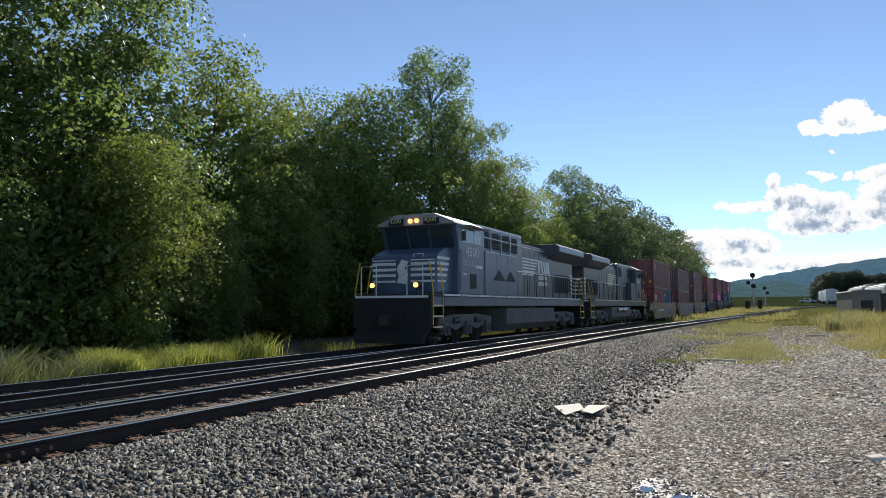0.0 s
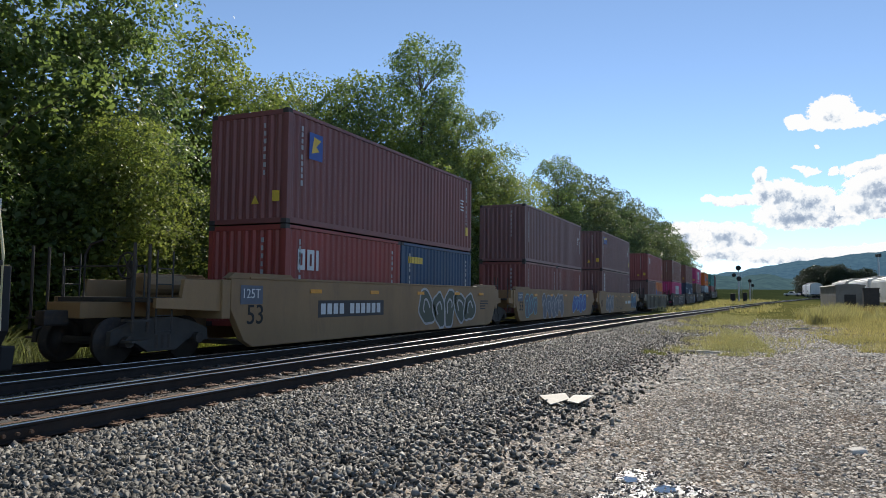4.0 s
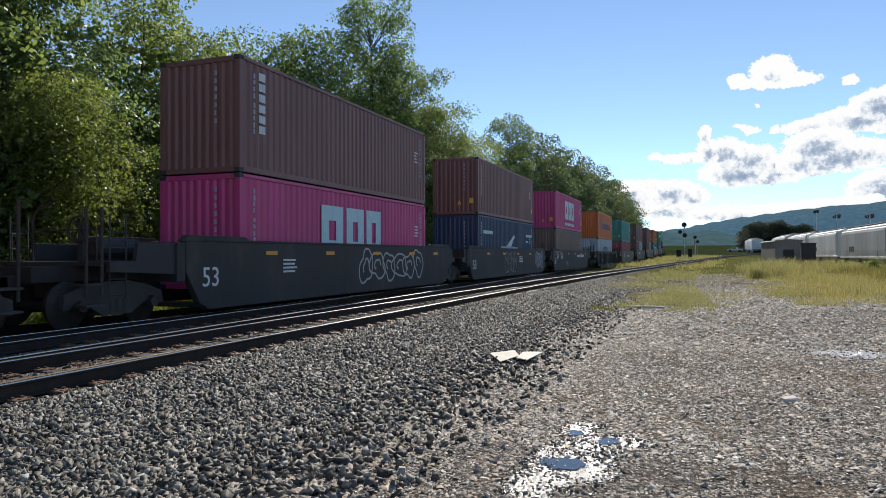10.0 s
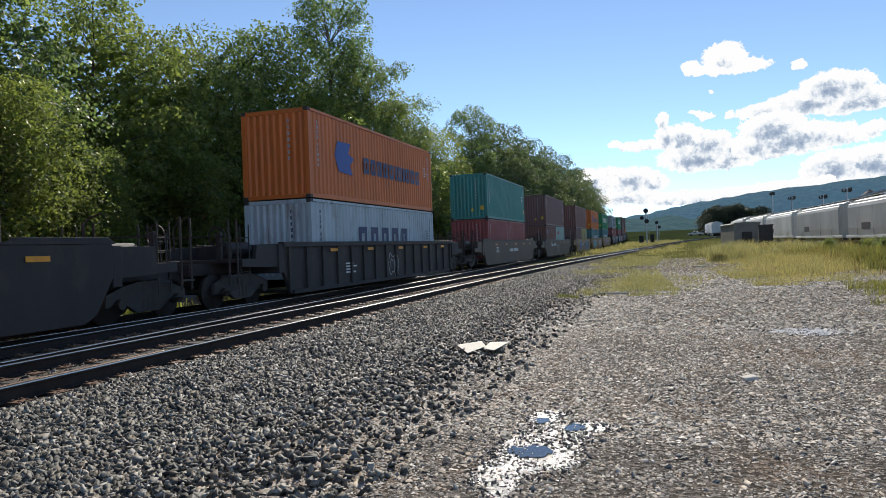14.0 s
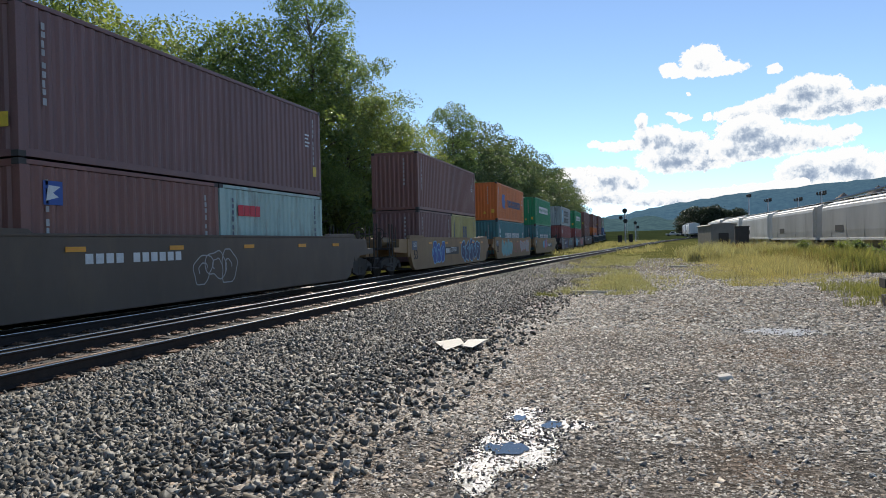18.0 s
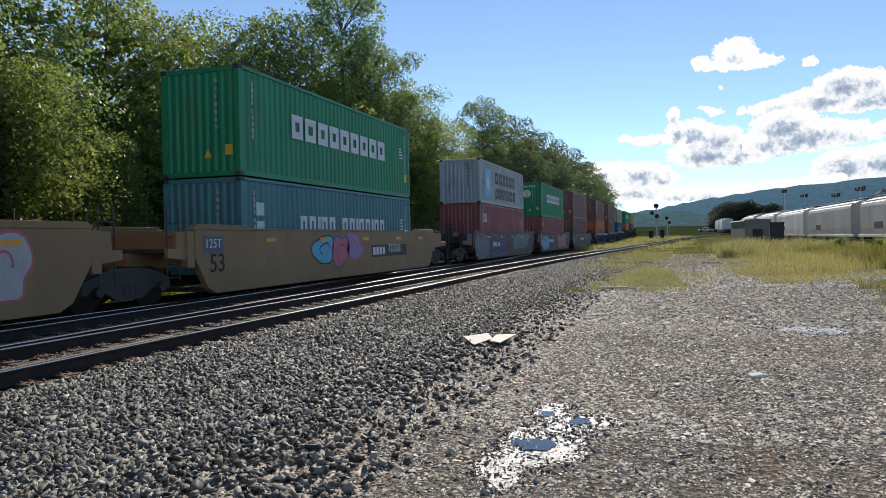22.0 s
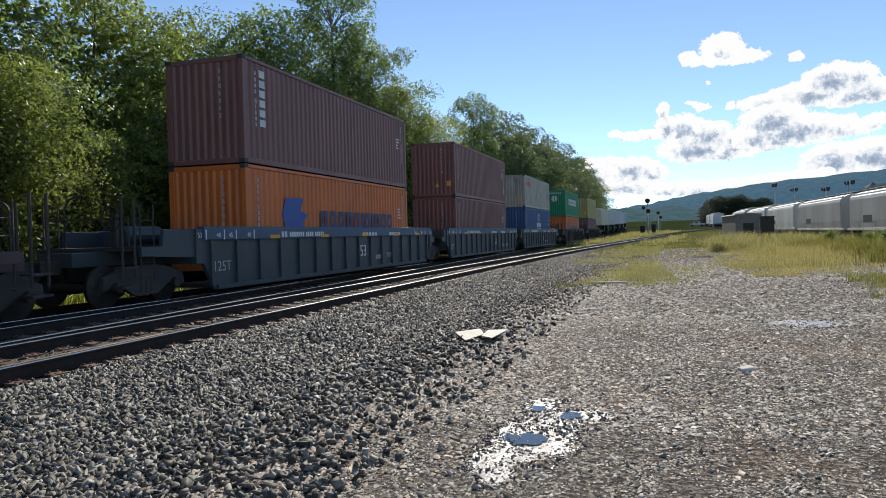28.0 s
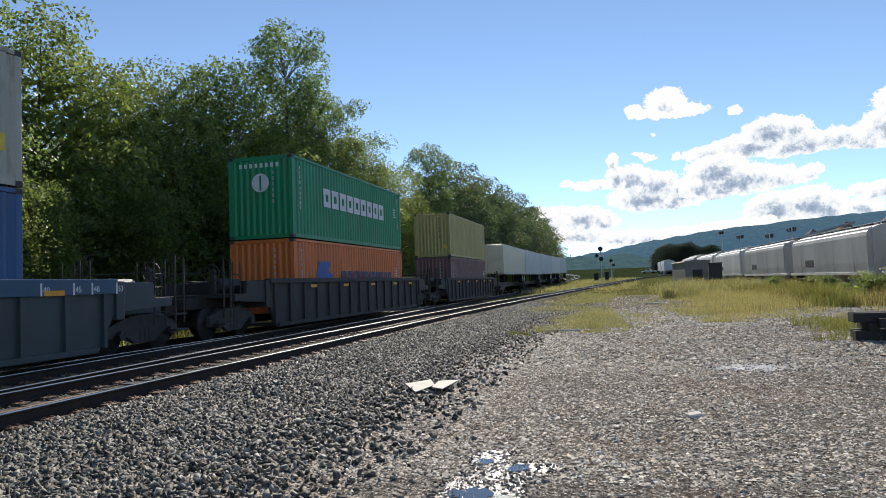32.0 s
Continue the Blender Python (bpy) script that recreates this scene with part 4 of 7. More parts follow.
def loco(blue, number, label):
    body = M_LOCO[0 if blue else 1]
    trim = M_WHITE if blue else M_CREAM
    ob = base("locomotive", pose(0, 0, 0), label, "locomotive", "locomotives of the train")
    L = 21.1
    # frame, walkway and tank
    part("frame", box(-1.5, 1.5, 0.35, L - 0.35, 1.38, 1.72, 0.03), body, ob)
    part("walkway", box(-1.56, 1.56, 0.3, L - 0.3, 1.72, 1.8, 0.015), M_STEEL, ob)
    for sx in (-1, 1):
        y = 1.0
        while y < L - 1.2:
            part("sill_stripe", box(sx * 1.565 - 0.006, sx * 1.565 + 0.006, y, y + 1.5, 1.73, 1.8), trim if (y < 9 or y > 10) else M_WHITE, ob)
            y += 1.58
        part("side_sill_skirt", box(sx * 1.48 - 0.03, sx * 1.48 + 0.03, 1.2, L - 1.2, 1.4, 1.7), body, ob)
    tank = [(-1.5, 1.3), (-1.5, 0.62), (-1.2, 0.32), (1.2, 0.32), (1.5, 0.62), (1.5, 1.3)]
    part("fuel_tank", prism(tank, "y", 7.5, 14.6, 0.03), M_TRUCK, ob, "dusty grey steel fuel tank")
    if not blue:
        for sx in (-1, 1):
            for y0 in (9.2, 11.0):
                part("air_reservoir", tube([(sx * 1.42, y0, 1.08), (sx * 1.42, y0 + 1.6, 1.08)], 0.2, 12), body, ob)
    loco_truck(ob, 3.9, M_TRUCK)
    loco_truck(ob, L - 3.9, M_TRUCK)
    # pilots, steps, couplers, at both ends
    for y0, s in ((0.0, 1), (L, -1)):
        part("pilot", prism([(-1.5, 1.72), (1.5, 1.72), (1.5, 0.75), (1.15, 0.22), (-1.15, 0.22), (-1.5, 0.75)], "y", *sorted((y0 + s * 0.12, y0 + s * 0.3)), 0.02), M_BLACK, ob)
        part("snow_plow", prism([(-1.35, 0.5), (1.35, 0.5), (1.3, 0.13), (-1.3, 0.13)], "y", *sorted((y0 - s * 0.1, y0 + s * 0.12)), 0.02), M_BLACK, ob)
        part("pilot_stripe", box(-1.42, 1.42, *sorted((y0 + s * 0.1, y0 + s * 0.118)), 1.66, 1.74), trim, ob)
        part("coupler", box(-0.16, 0.16, *sorted((y0 - s * 0.5, y0 + s * 0.2)), 0.72, 1.08, 0.05), M_WHEEL, ob)
        for sx in (-1, 1):
            st = part("steps", box(sx * 1.33 - 0.17, sx * 1.33 + 0.17, *sorted((y0 + s * 0.3, y0 + s * 1.05)), 0.3, 0.34), M_STEEL, ob)
            for z in (0.66, 1.02, 1.38):
                part("step", box(sx * 1.33 - 0.17, sx * 1.33 + 0.17, *sorted((y0 + s * 0.3, y0 + s * 1.05)), z, z + 0.035), M_STEEL, st)
                part("step_edge", box(sx * 1.52 - 0.012, sx * 1.52 + 0.012, *sorted((y0 + s * 0.3, y0 + s * 1.05)), z - 0.01, z + 0.045), M_CREAM, st)
            for yy in (0.28, 1.08):
                part("grab_rail", tube([(sx * 1.52, y0 + s * yy, 0.75), (sx * 1.52, y0 + s * yy, 1.9), (sx * 1.36, y0 + s * (yy + 0.05), 2.92)], 0.022, 6), M_YELLOW if blue or y0 else M_CREAM, ob)
            part("hose", tube([(sx * 0.5, y0, 1.2), (sx * 0.55, y0 - s * 0.25, 0.85), (sx * 0.5, y0 - s * 0.2, 0.5)], 0.03, 6), M_RUBBER, ob)
        for sx in (-1, 1):
            part("front_rail", tube([(sx * 1.2, y0 + s * 0.15, 1.75), (sx * 1.2, y0 + s * 0.15, 2.75), (sx * 0.6, y0 + s * 0.15, 2.75), (sx * 0.6, y0 + s * 0.15, 1.75)], 0.02, 6), M_WHITE, ob)
    # nose
    nose = [(1.0, 1.8), (1.0, 3.0), (1.15, 3.22), (1.75, 3.46), (2.45, 3.52), (2.45, 1.8)]
    n = part("nose", ngon_x(nose, -1.3, 1.3, 0.1), body, ob)
    for k in range(5):
        z0 = 2.22 + 0.2 * k
        z1 = z0 + (0.1 if k else 0.07)
        for sx in (-1, 1):
            part("nose_stripe", box(min(sx * 0.3, sx * 1.24), max(sx * 0.3, sx * 1.24), 0.985, 1.01, z0, min(z1, 2.98)), trim, n)
            part("side_stripe", prism([(1.06, z0), (1.72 + 0.09 * k, z0), (1.76 + 0.09 * k, z1), (1.06, z1)], "x", min(sx * 1.3, sx * 1.308), max(sx * 1.3, sx * 1.308)), trim, n)
    part("nose_emblem", prism([(-0.24, 2.2), (0.1, 2.16), (0.2, 2.5), (0.06, 2.72), (0.22, 2.95), (-0.05, 3.02), (-0.26, 2.7), (-0.16, 2.45)], "y", 0.975, 0.992), trim, n, "plain emblem on the nose")
    part("nose_door", box(-1.0, -0.45, 0.99, 1.0, 1.85, 2.18, 0.004), body, n)
    part("nose_rung", tube([(0.45, 0.93, 3.1), (0.45, 0.9, 3.2), (0.85, 0.9, 3.2), (0.85, 0.93, 3.1)], 0.015, 6), M_WHITE, n)
    # cab
    c = part("cab", ngon_x([(2.4, 1.8), (2.4, 3.5), (2.08, 4.38), (4.88, 4.38), (4.88, 1.8)], -1.54, 1.54, 0.05), body, ob)
    roof = [(-1.6, 4.34), (-1.52, 4.44), (-0.8, 4.74), (0.8, 4.74), (1.52, 4.44), (1.6, 4.34)]
    part("cab_roof", prism(roof, "y", 1.86, 4.95, 0.03), M_LOCOROOF, c, "silver-grey cab roof")
    part("centre_windshield", prism([(2.392, 3.56), (2.1, 4.27), (2.08, 4.26), (2.372, 3.55)], "x", -0.4, 0.4), M_GLASS, c)
    for sx in (-1, 1):
        part("sunshade", prism([(min(sx * 1.54, sx * 1.9), 4.3), (max(sx * 1.54, sx * 1.9), 4.3), (max(sx * 1.54, sx * 1.9), 4.33), (min(sx * 1.54, sx * 1.9), 4.33)], "y", 2.55, 4.5), M_LOCOROOF, c)
        part("windshield", prism([(2.392, 3.52), (2.1, 4.27), (2.08, 4.26), (2.372, 3.51)], "x", min(sx * 0.48, sx * 1.36), max(sx * 0.48, sx * 1.36)), M_GLASS, c)
        part("wiper", tube([(sx * 0.85, 2.34, 3.56), (sx * 1.05, 2.18, 3.98)], 0.012, 5), M_BLACK, c)
        for y0, y1 in ((2.62, 2.98), (3.06, 3.76), (3.84, 4.5)):
            w = part("window", box(sx * 1.548 - 0.008, sx * 1.548 + 0.008, y0, y1, 3.76, 4.26), M_GLASS, c)
            X = sx * 1.553
            fr = boxes((X - 0.014, X + 0.014, y0 - 0.035, y0, 3.725, 4.295), (X - 0.014, X + 0.014, y1, y1 + 0.035, 3.725, 4.295), (X - 0.014, X + 0.014, y0, y1, 3.725, 3.76), (X - 0.014, X + 0.014, y0, y1, 4.26, 4.295))
            part("window_frame", fr, M_ALU if blue else M_STEEL, w)
        part("mirror", box(min(sx * 1.6, sx * 1.75), max(sx * 1.6, sx * 1.75), 2.5, 2.53, 3.75, 4.1), M_STEEL, c)
        part("cab_rail", tube([(sx * 1.58, 2.45, 2.0), (sx * 1.6, 2.45, 3.3), (sx * 1.57, 2.45, 3.45)], 0.018, 6), body, c)
    part("number_board_panel", prism([(-1.2, 4.32), (1.2, 4.32), (0.85, 4.7), (-0.85, 4.7)], "y", 1.8, 1.9, 0.01), M_LOCOROOF, c)
    for sx in (-1, 1):
        nb = part("number_board", box(sx * 0.72 - 0.31, sx * 0.72 + 0.31, 1.76, 1.8, 4.34, 4.58, 0.01), M_BLACK, c)
        letters(number, 0.25, M_CREAM, nb, pose(sx * 0.72 - 0.28, 1.757, 4.375, 90, 0, 0))
        if blue:
            part("headlight", tube([(sx * 0.13, 1.74, 4.48), (sx * 0.13, 1.82, 4.48)], 0.08, 14), M_LAMP, c, "lit round headlight")
            part("ditch_light", tube([(sx * 0.85, 0.28, 2.1), (sx * 0.85, 0.34, 2.1)], 0.085, 14), M_LAMP, ob, "lit ditch light")
        part("ditch_light_housing", tube([(sx * 0.85, 0.33, 2.1), (sx * 0.85, 0.55, 2.1)], 0.12, 14), M_STEEL, ob)
        part("ditch_light_post", tube([(sx * 0.85, 0.45, 1.8), (sx * 0.85, 0.45, 2.0)], 0.05, 8), M_STEEL, ob)
    for sx in (-1, 1):
        letters(number, 0.5, M_WHITE, c, (pose(1.546, 3.0, 3.14, 90, 0, 90) if sx > 0 else pose(-1.546, 4.42, 3.14, 90, 0, -90)) @ Matrix.Diagonal((1.28, 1, 1, 1)), name="road_number")
        if blue:
            letters("DC to AC", 0.26, M_WHITE, c, pose(1.546, 2.78, 2.83, 90, 0, 90) if sx > 0 else pose(-1.546, 4.5, 2.83, 90, 0, -90))
            part("model_mark", box(min(sx * 1.546, sx * 1.551), max(sx * 1.546, sx * 1.551), 4.0, 4.62, 2.82, 2.92), M_WHITE, c)
            part("small_plate", box(min(sx * 1.546, sx * 1.551), max(sx * 1.546, sx * 1.551), 2.75, 3.1, 2.52, 2.58), M_WHITE, c)
        part("cab_vent", box(min(sx * 1.54, sx * 1.556), max(sx * 1.54, sx * 1.556), 3.44, 4.0, 2.03, 2.58), M_BLACK, c)
        part("cab_seam", box(min(sx * 1.54, sx * 1.546), max(sx * 1.54, sx * 1.546), 4.7, 4.72, 1.85, 3.6), M_BLACK, c)
    # equipment box behind the cab
    if blue:
        e = part("equipment_box", ngon_x([(4.93, 1.8), (4.93, 3.53), (8.8, 3.53), (8.8, 1.8)], -1.55, 1.55, 0.03), body, ob)
        part("blower_housing", ngon_x([(4.95, 3.5), (4.95, 4.6), (10.4, 4.6), (10.4, 1.8), (8.8, 1.8)], -1.2, 1.2, 0.05), body, ob)
        for sx in (-1, 1):
            for k in range(4):
                y = 5.1 + 1.2 * k
                g = part("grille", box(min(sx * 1.2, sx * 1.24), max(sx * 1.2, sx * 1.24), y, y + 0.95, 3.75, 4.42), M_BLACK, ob, "dark louvred grille")
                for q in range(5):
                    part("louvre", box(min(sx * 1.23, sx * 1.27), max(sx * 1.23, sx * 1.27), y + 0.02, y + 0.93, 3.8 + q * 0.12, 3.85 + q * 0.12), M_STEEL, g)
                part("frame_post", box(min(sx * 1.24, sx * 1.3), max(sx * 1.24, sx * 1.3), y - 0.12, y - 0.05, 3.55, 4.5), M_ALU, g)
            part("grille_rail", tube([(sx * 1.42, 5.0, 4.12), (sx * 1.42, 9.6, 4.1)], 0.022, 6), M_ALU, ob)
            for y in (5.0, 6.5, 8.0, 9.6):
                part("rail_bracket", tube([(sx * 1.2, y, 4.12), (sx * 1.42, y, 4.12)], 0.015, 5), M_ALU, ob)
            part("roof_edge", box(min(sx * 1.18, sx * 1.22), max(sx * 1.18, sx * 1.22), 4.98, 10.3, 4.55, 4.63), M_ALU, ob)
            part("box_edge", box(min(sx * 1.4, sx * 1.555), max(sx * 1.4, sx * 1.555), 5.0, 8.75, 3.525, 3.555), M_ALU, e)
            for y0, w in ((5.75, 1.5), (7.2, 1.36)):
                part("peak_mark", prism([(y0, 2.42), (y0 + w, 2.42), (y0 + w * 0.48, 2.87)], "x", min(sx * 1.55, sx * 1.556), max(sx * 1.55, sx * 1.556)), M_BLACK, e)
            for y in (6.2, 7.5):
                part("panel_seam", box(min(sx * 1.55, sx * 1.554), max(sx * 1.55, sx * 1.554), y, y + 0.015, 1.85, 3.5), M_BLACK, e)
    else:
        part("blower_housing", ngon_x([(4.9, 1.8), (4.9, 4.58), (10.3, 4.58), (10.3, 1.8)], -1.12, 1.12, 0.05), body, ob)
        for sx in (-1, 1):
            for y, w in ((5.1, 1.2), (8.9, 1.1)):
                part("grille", box(min(sx * 1.12, sx * 1.15), max(sx * 1.12, sx * 1.15), y, y + w, 3.6, 4.35), M_BLACK, ob, "dark louvred grille")
            part("roof_edge", box(min(sx * 1.1, sx * 1.14), max(sx * 1.1, sx * 1.14), 5.0, 10.2, 4.54, 4.62), M_ALU, ob)
            part("box_panel", box(min(sx * 1.12, sx * 1.5), max(sx * 1.12, sx * 1.5), 4.9, 6.9, 1.8, 3.2, 0.03), body, ob)
    # long hood with doors and latches
    hood = M_LOCO[1]
    part("hood", prism([(-0.98, 1.8), (-0.98, 4.2), (-0.8, 4.34), (0.8, 4.34), (0.98, 4.2), (0.98, 1.8)], "y", 10.2, 16.4, 0.02), hood, ob)
    part("hood_rear", prism([(-0.98, 1.8), (-0.98, 3.8), (-0.8, 4.3), (0.8, 4.3), (0.98, 3.8), (0.98, 1.8)], "y", 16.3, L - 0.8, 0.03), hood, ob)
    for sx in (-1, 1):
        part("hood_edge", box(min(sx * 0.8, sx * 0.9), max(sx * 0.8, sx * 0.9), 10.4, 15.2, 4.31, 4.36), M_ALU, ob)
        for k in range(7):
            y = 10.6 + 0.78 * k
            d = part("hood_door", box(min(sx * 0.98, sx * 1.0), max(sx * 0.98, sx * 1.0), y, y + 0.72, 2.0, 4.05, 0.006), hood, ob)
            part("latch", box(min(sx * 1.0, sx * 1.02), max(sx * 1.0, sx * 1.02), y + 0.6, y + 0.64, 2.9, 3.05), M_STEEL, d)
        for k in range(8):
            y = 16.6 + 0.42 * k
            part("hood_vent", box(min(sx * 0.98, sx * 1.01), max(sx * 0.98, sx * 1.01), y, y + 0.25, 2.1, 3.1), M_BLACK, ob)
        # banded emblem block on the hood: stripes, plain bars for the names
        def along(y):
            return y if sx > 0 else 25.3 - y + (0 if blue else -0.9)
        for k in range(6):
            z = 3.62 - 0.15 * k
            part("hood_stripe", box(min(sx * 1.0, sx * 1.006), max(sx * 1.0, sx * 1.006), *sorted((along(11.05), along(13.6 - 0.16 * k))), z, z + 0.085), trim, ob)
        for y0, y1, lean in ((13.55, 13.85, 0.0), (13.9, 14.2, 0.3), (14.35, 14.65, 0.3), (14.85, 15.45, 0.12)):
            part("emblem_block", prism([(along(y0 + lean), 3.05), (along(y1 + lean), 3.05), (along(y1), 3.68), (along(y0), 3.68)], "x", min(sx * 1.0, sx * 1.008), max(sx * 1.0, sx * 1.008)), trim, ob)
        for z, w in ((2.72, 1.5), (2.42, 1.6)):
            for k in range(7):
                yy = 13.6 + k * w / 7
                part("name_bar", box(min(sx * 1.0, sx * 1.008), max(sx * 1.0, sx * 1.008), *sorted((along(yy), along(yy + w / 7 * 0.7))), z, z + 0.2), trim, ob)
    # radiator wings
    wing = [(-1.62, 4.25), (-1.62, 4.55), (-1.45, 4.66), (1.45, 4.66), (1.62, 4.55), (1.62, 4.25), (1.0, 3.85), (-1.0, 3.85)]
    wg = part("radiator_wing", prism(wing, "y", 15.3, L - 0.45, 0.03), M_LOCO[1], ob)
    for sx in (-1, 1):
        part("wing_edge", box(min(sx * 1.61, sx * 1.632), max(sx * 1.61, sx * 1.632), 15.4, L - 0.55, 4.27, 4.53), paint("wing_blue", (0.24, 0.33, 0.4), 0.4, 0, 0.2, 2.0), wg, "pale weathered radiator screen")
    part("rear_stripes", boxes(*[(-0.9, 0.9, L - 0.8, L - 0.79, 2.1 + 0.24 * k, 2.2 + 0.24 * k) for k in range(5)]), trim, ob)
    for sx in (-1, 1):
        part("rear_side_stripes", boxes(*[(min(sx * 0.98, sx * 0.987), max(sx * 0.98, sx * 0.987), L - 1.75 + 0.08 * k, L - 0.85, 2.1 + 0.24 * k, 2.22 + 0.24 * k) for k in range(5)]), trim, ob)
        if not blue:
            letters(number, 0.44, M_WHITE, ob, pose(1.0, L - 2.1, 3.4, 90, 0, 90) if sx > 0 else pose(-1.0, L - 0.95, 3.4, 90, 0, -90), name="road_number")
    # roof: exhaust, horn
    part("exhaust_stack", box(-0.35, 0.35, 13.4, 14.4, 4.34, 4.6, 0.03), M_BLACK, ob)
    part("horn", tube([(0.3, 4.2, 4.5), (0.3, 4.7, 4.6)], 0.08, 8), M_STEEL, ob)
    # handrails along the walkway
    for sx in (-1, 1):
        ys = [8.9 + k * 1.35 for k in range(9)]
        part("handrail", tube([(sx * 1.5, 8.8, 2.92)] + [(sx * 1.5, y, 2.92) for y in ys] + [(sx * 1.5, L - 1.1, 2.92)], 0.024, 6), M_WHITE, ob, "white-topped handrail")
        for y in ys + [L - 1.1]:
            part("stanchion", tube([(sx * 1.52, y, 1.8), (sx * 1.5, y, 2.92)], 0.018, 6), M_STEEL, ob)
    return ob


rides(loco(True, "4500", "dark blue-black diesel locomotive with white nose stripes and lit headlights"), -43.45)
rides(loco(False, "9443", "black diesel locomotive with cream stripes running long hood first"), 0.0, 0.0, True)


# -- trailers on spine cars at the end of the train --
def trailer(at, colour):
    ob = base("truck_trailer", pose(0, 0, 0), f"{colour} box trailer riding on a spine car", "trailer", "trailers on the train")
    m = paint("trailer_" + colour, {"white": (0.66, 0.67, 0.68), "silver": (0.5, 0.54, 0.58), "yellowed white": (0.62, 0.58, 0.44)}[colour], 0.4, 0.1, 0.1, 1.5, (0.3, 0.29, 0.27), 0.4, stretch=(1, 1, 0.3))
    L = 15.9
    b = part("body", box(-1.29, 1.29, 0, L, 2.05, 4.85, 0.03), m, ob)
    for sx in (-1, 1):
        part("bottom_rail", box(min(sx * 1.29, sx * 1.31), max(sx * 1.29, sx * 1.31), 0, L, 2.0, 2.16), M_ALU, b)
        part("top_rail", box(min(sx * 1.29, sx * 1.305), max(sx * 1.29, sx * 1.305), 0, L, 4.72, 4.86), M_ALU, b)
        k = 0.6
        while k < L:
            part("side_post", box(min(sx * 1.29, sx * 1.297), max(sx * 1.29, sx * 1.297), k, k + 0.04, 2.16, 4.72), m, b)
            k += 1.2
        for y in (13.2, 14.4):
            w = part("tyre", disc(min(sx * 0.8, sx * 1.28), max(sx * 0.8, sx * 1.28), y, 1.55, 0.5, 18), M_RUBBER, ob)
            part("rim", disc(min(sx * 1.27, sx * 1.285), max(sx * 1.27, sx * 1.285), y, 1.55, 0.28, 14), M_ALU, w)
        part("landing_leg", box(sx * 0.8 - 0.06, sx * 0.8 + 0.06, 3.0, 3.12, 1.2, 2.05), M_STEEL, ob)
    part("door_frame", boxes((-1.29, 1.29, L, L + 0.03, 2.05, 2.2), (-1.29, 1.29, L, L + 0.03, 4.7, 4.85), (-0.02, 0.02, L, L + 0.03, 2.2, 4.7)), M_ALU, ob)
    rides(ob, at)
    s = base("spine_car", pose(0, 0, 0), "black skeleton spine car carrying a trailer", "rail car", "cars of the train")
    part("spine", box(-0.35, 0.35, -0.5, 16.6, 0.75, 1.2, 0.02), M_STEEL, s)
    part("hitch", prism([(0.6, 1.2), (1.8, 1.2), (1.3, 2.04), (1.0, 2.04)], "x", -0.3, 0.3), M_STEEL, s)
    for sx in (-1, 1):
        part("wheel_tray", box(min(sx * 0.5, sx * 1.35), max(sx * 0.5, sx * 1.35), 12.4, 15.3, 0.95, 1.06), M_STEEL, s)
    truck(s, 0.2)
    truck(s, 16.0)
    rides(s, at)


for k, col in enumerate(("yellowed white", "silver", "silver", "white", "silver")):
    trailer(454.4 + 16.3 * k, col)


# -- paint on containers and cars: plain shapes and bars in place of names and emblems --
FACE = 1.2225


def ink(name, col):
    return paint("ink_" + name, col, 0.55, 0, 0.12, 3.0, scaled(col, 0.55), 0.45, grain=50)


INK = {"white": ink("white", (0.66, 0.68, 0.68)), "ice": ink("ice", (0.5, 0.68, 0.7)), "navy": ink("navy", (0.02, 0.04, 0.12)), "royal": ink("royal", (0.03, 0.09, 0.34)), "red": ink("red", (0.6, 0.03, 0.05)), "black": ink("black", (0.03, 0.03, 0.035)),
       "sky": ink("sky", (0.2, 0.5, 0.68)), "gold": ink("gold", (0.72, 0.5, 0.06)), "slate": ink("slate", (0.1, 0.12, 0.16)), "lilac": ink("lilac", (0.3, 0.2, 0.4)), "aqua": ink("aqua", (0.15, 0.4, 0.42)), "rose": ink("rose", (0.5, 0.12, 0.14)),
       "moss": ink("moss", (0.05, 0.07, 0.05)), "ash": ink("ash", (0.4, 0.4, 0.4)), "cyan": ink("cyan", (0.1, 0.42, 0.6))}


def row_of_bars(y0, y1, z0, z1, widths, colour, gap=0.25, lean=0.0, name="name_bar"):
    """Bars in the rhythm of a word; a width below zero leaves a space."""
    def mk(ob, L, H):
        total = sum(abs(w) for w in widths)
        y = y0
        for w in widths:
            step = (y1 - y0) * abs(w) / total
            if w > 0:
                e = step * (1 - gap)
                h = z1 - z0
                if e > 0.25 and h > 0.45:
                    q = min(0.36 * e, 0.3 * h)
                    bm = bmesh.new()
                    rim = [[bm.verts.new((FACE + 0.001, a, b)) for a, b in ((y + k, z0 + k), (y + e - k, z0 + k), (y + e - k, z1 - k), (y + k, z1 - k))] for k in (0.0, q)]
                    for k in range(4):
                        bm.faces.new((rim[0][k], rim[0][(k + 1) % 4], rim[1][(k + 1) % 4], rim[1][k]))
                    part(name, bm, INK[colour], ob)
                else:
                    part(name, prism([(y, z0), (y + e, z0), (y + e + lean, z1), (y + lean, z1)], "x", FACE - 0.005, FACE + 0.001), INK[colour], ob)
            y += step
    return mk


def shape(points, colour, name="emblem", lift=0.0):
    def mk(ob, L, H):
        part(name, prism(points, "x", FACE - 0.005, FACE + 0.001 + lift), INK[colour], ob)
    return mk


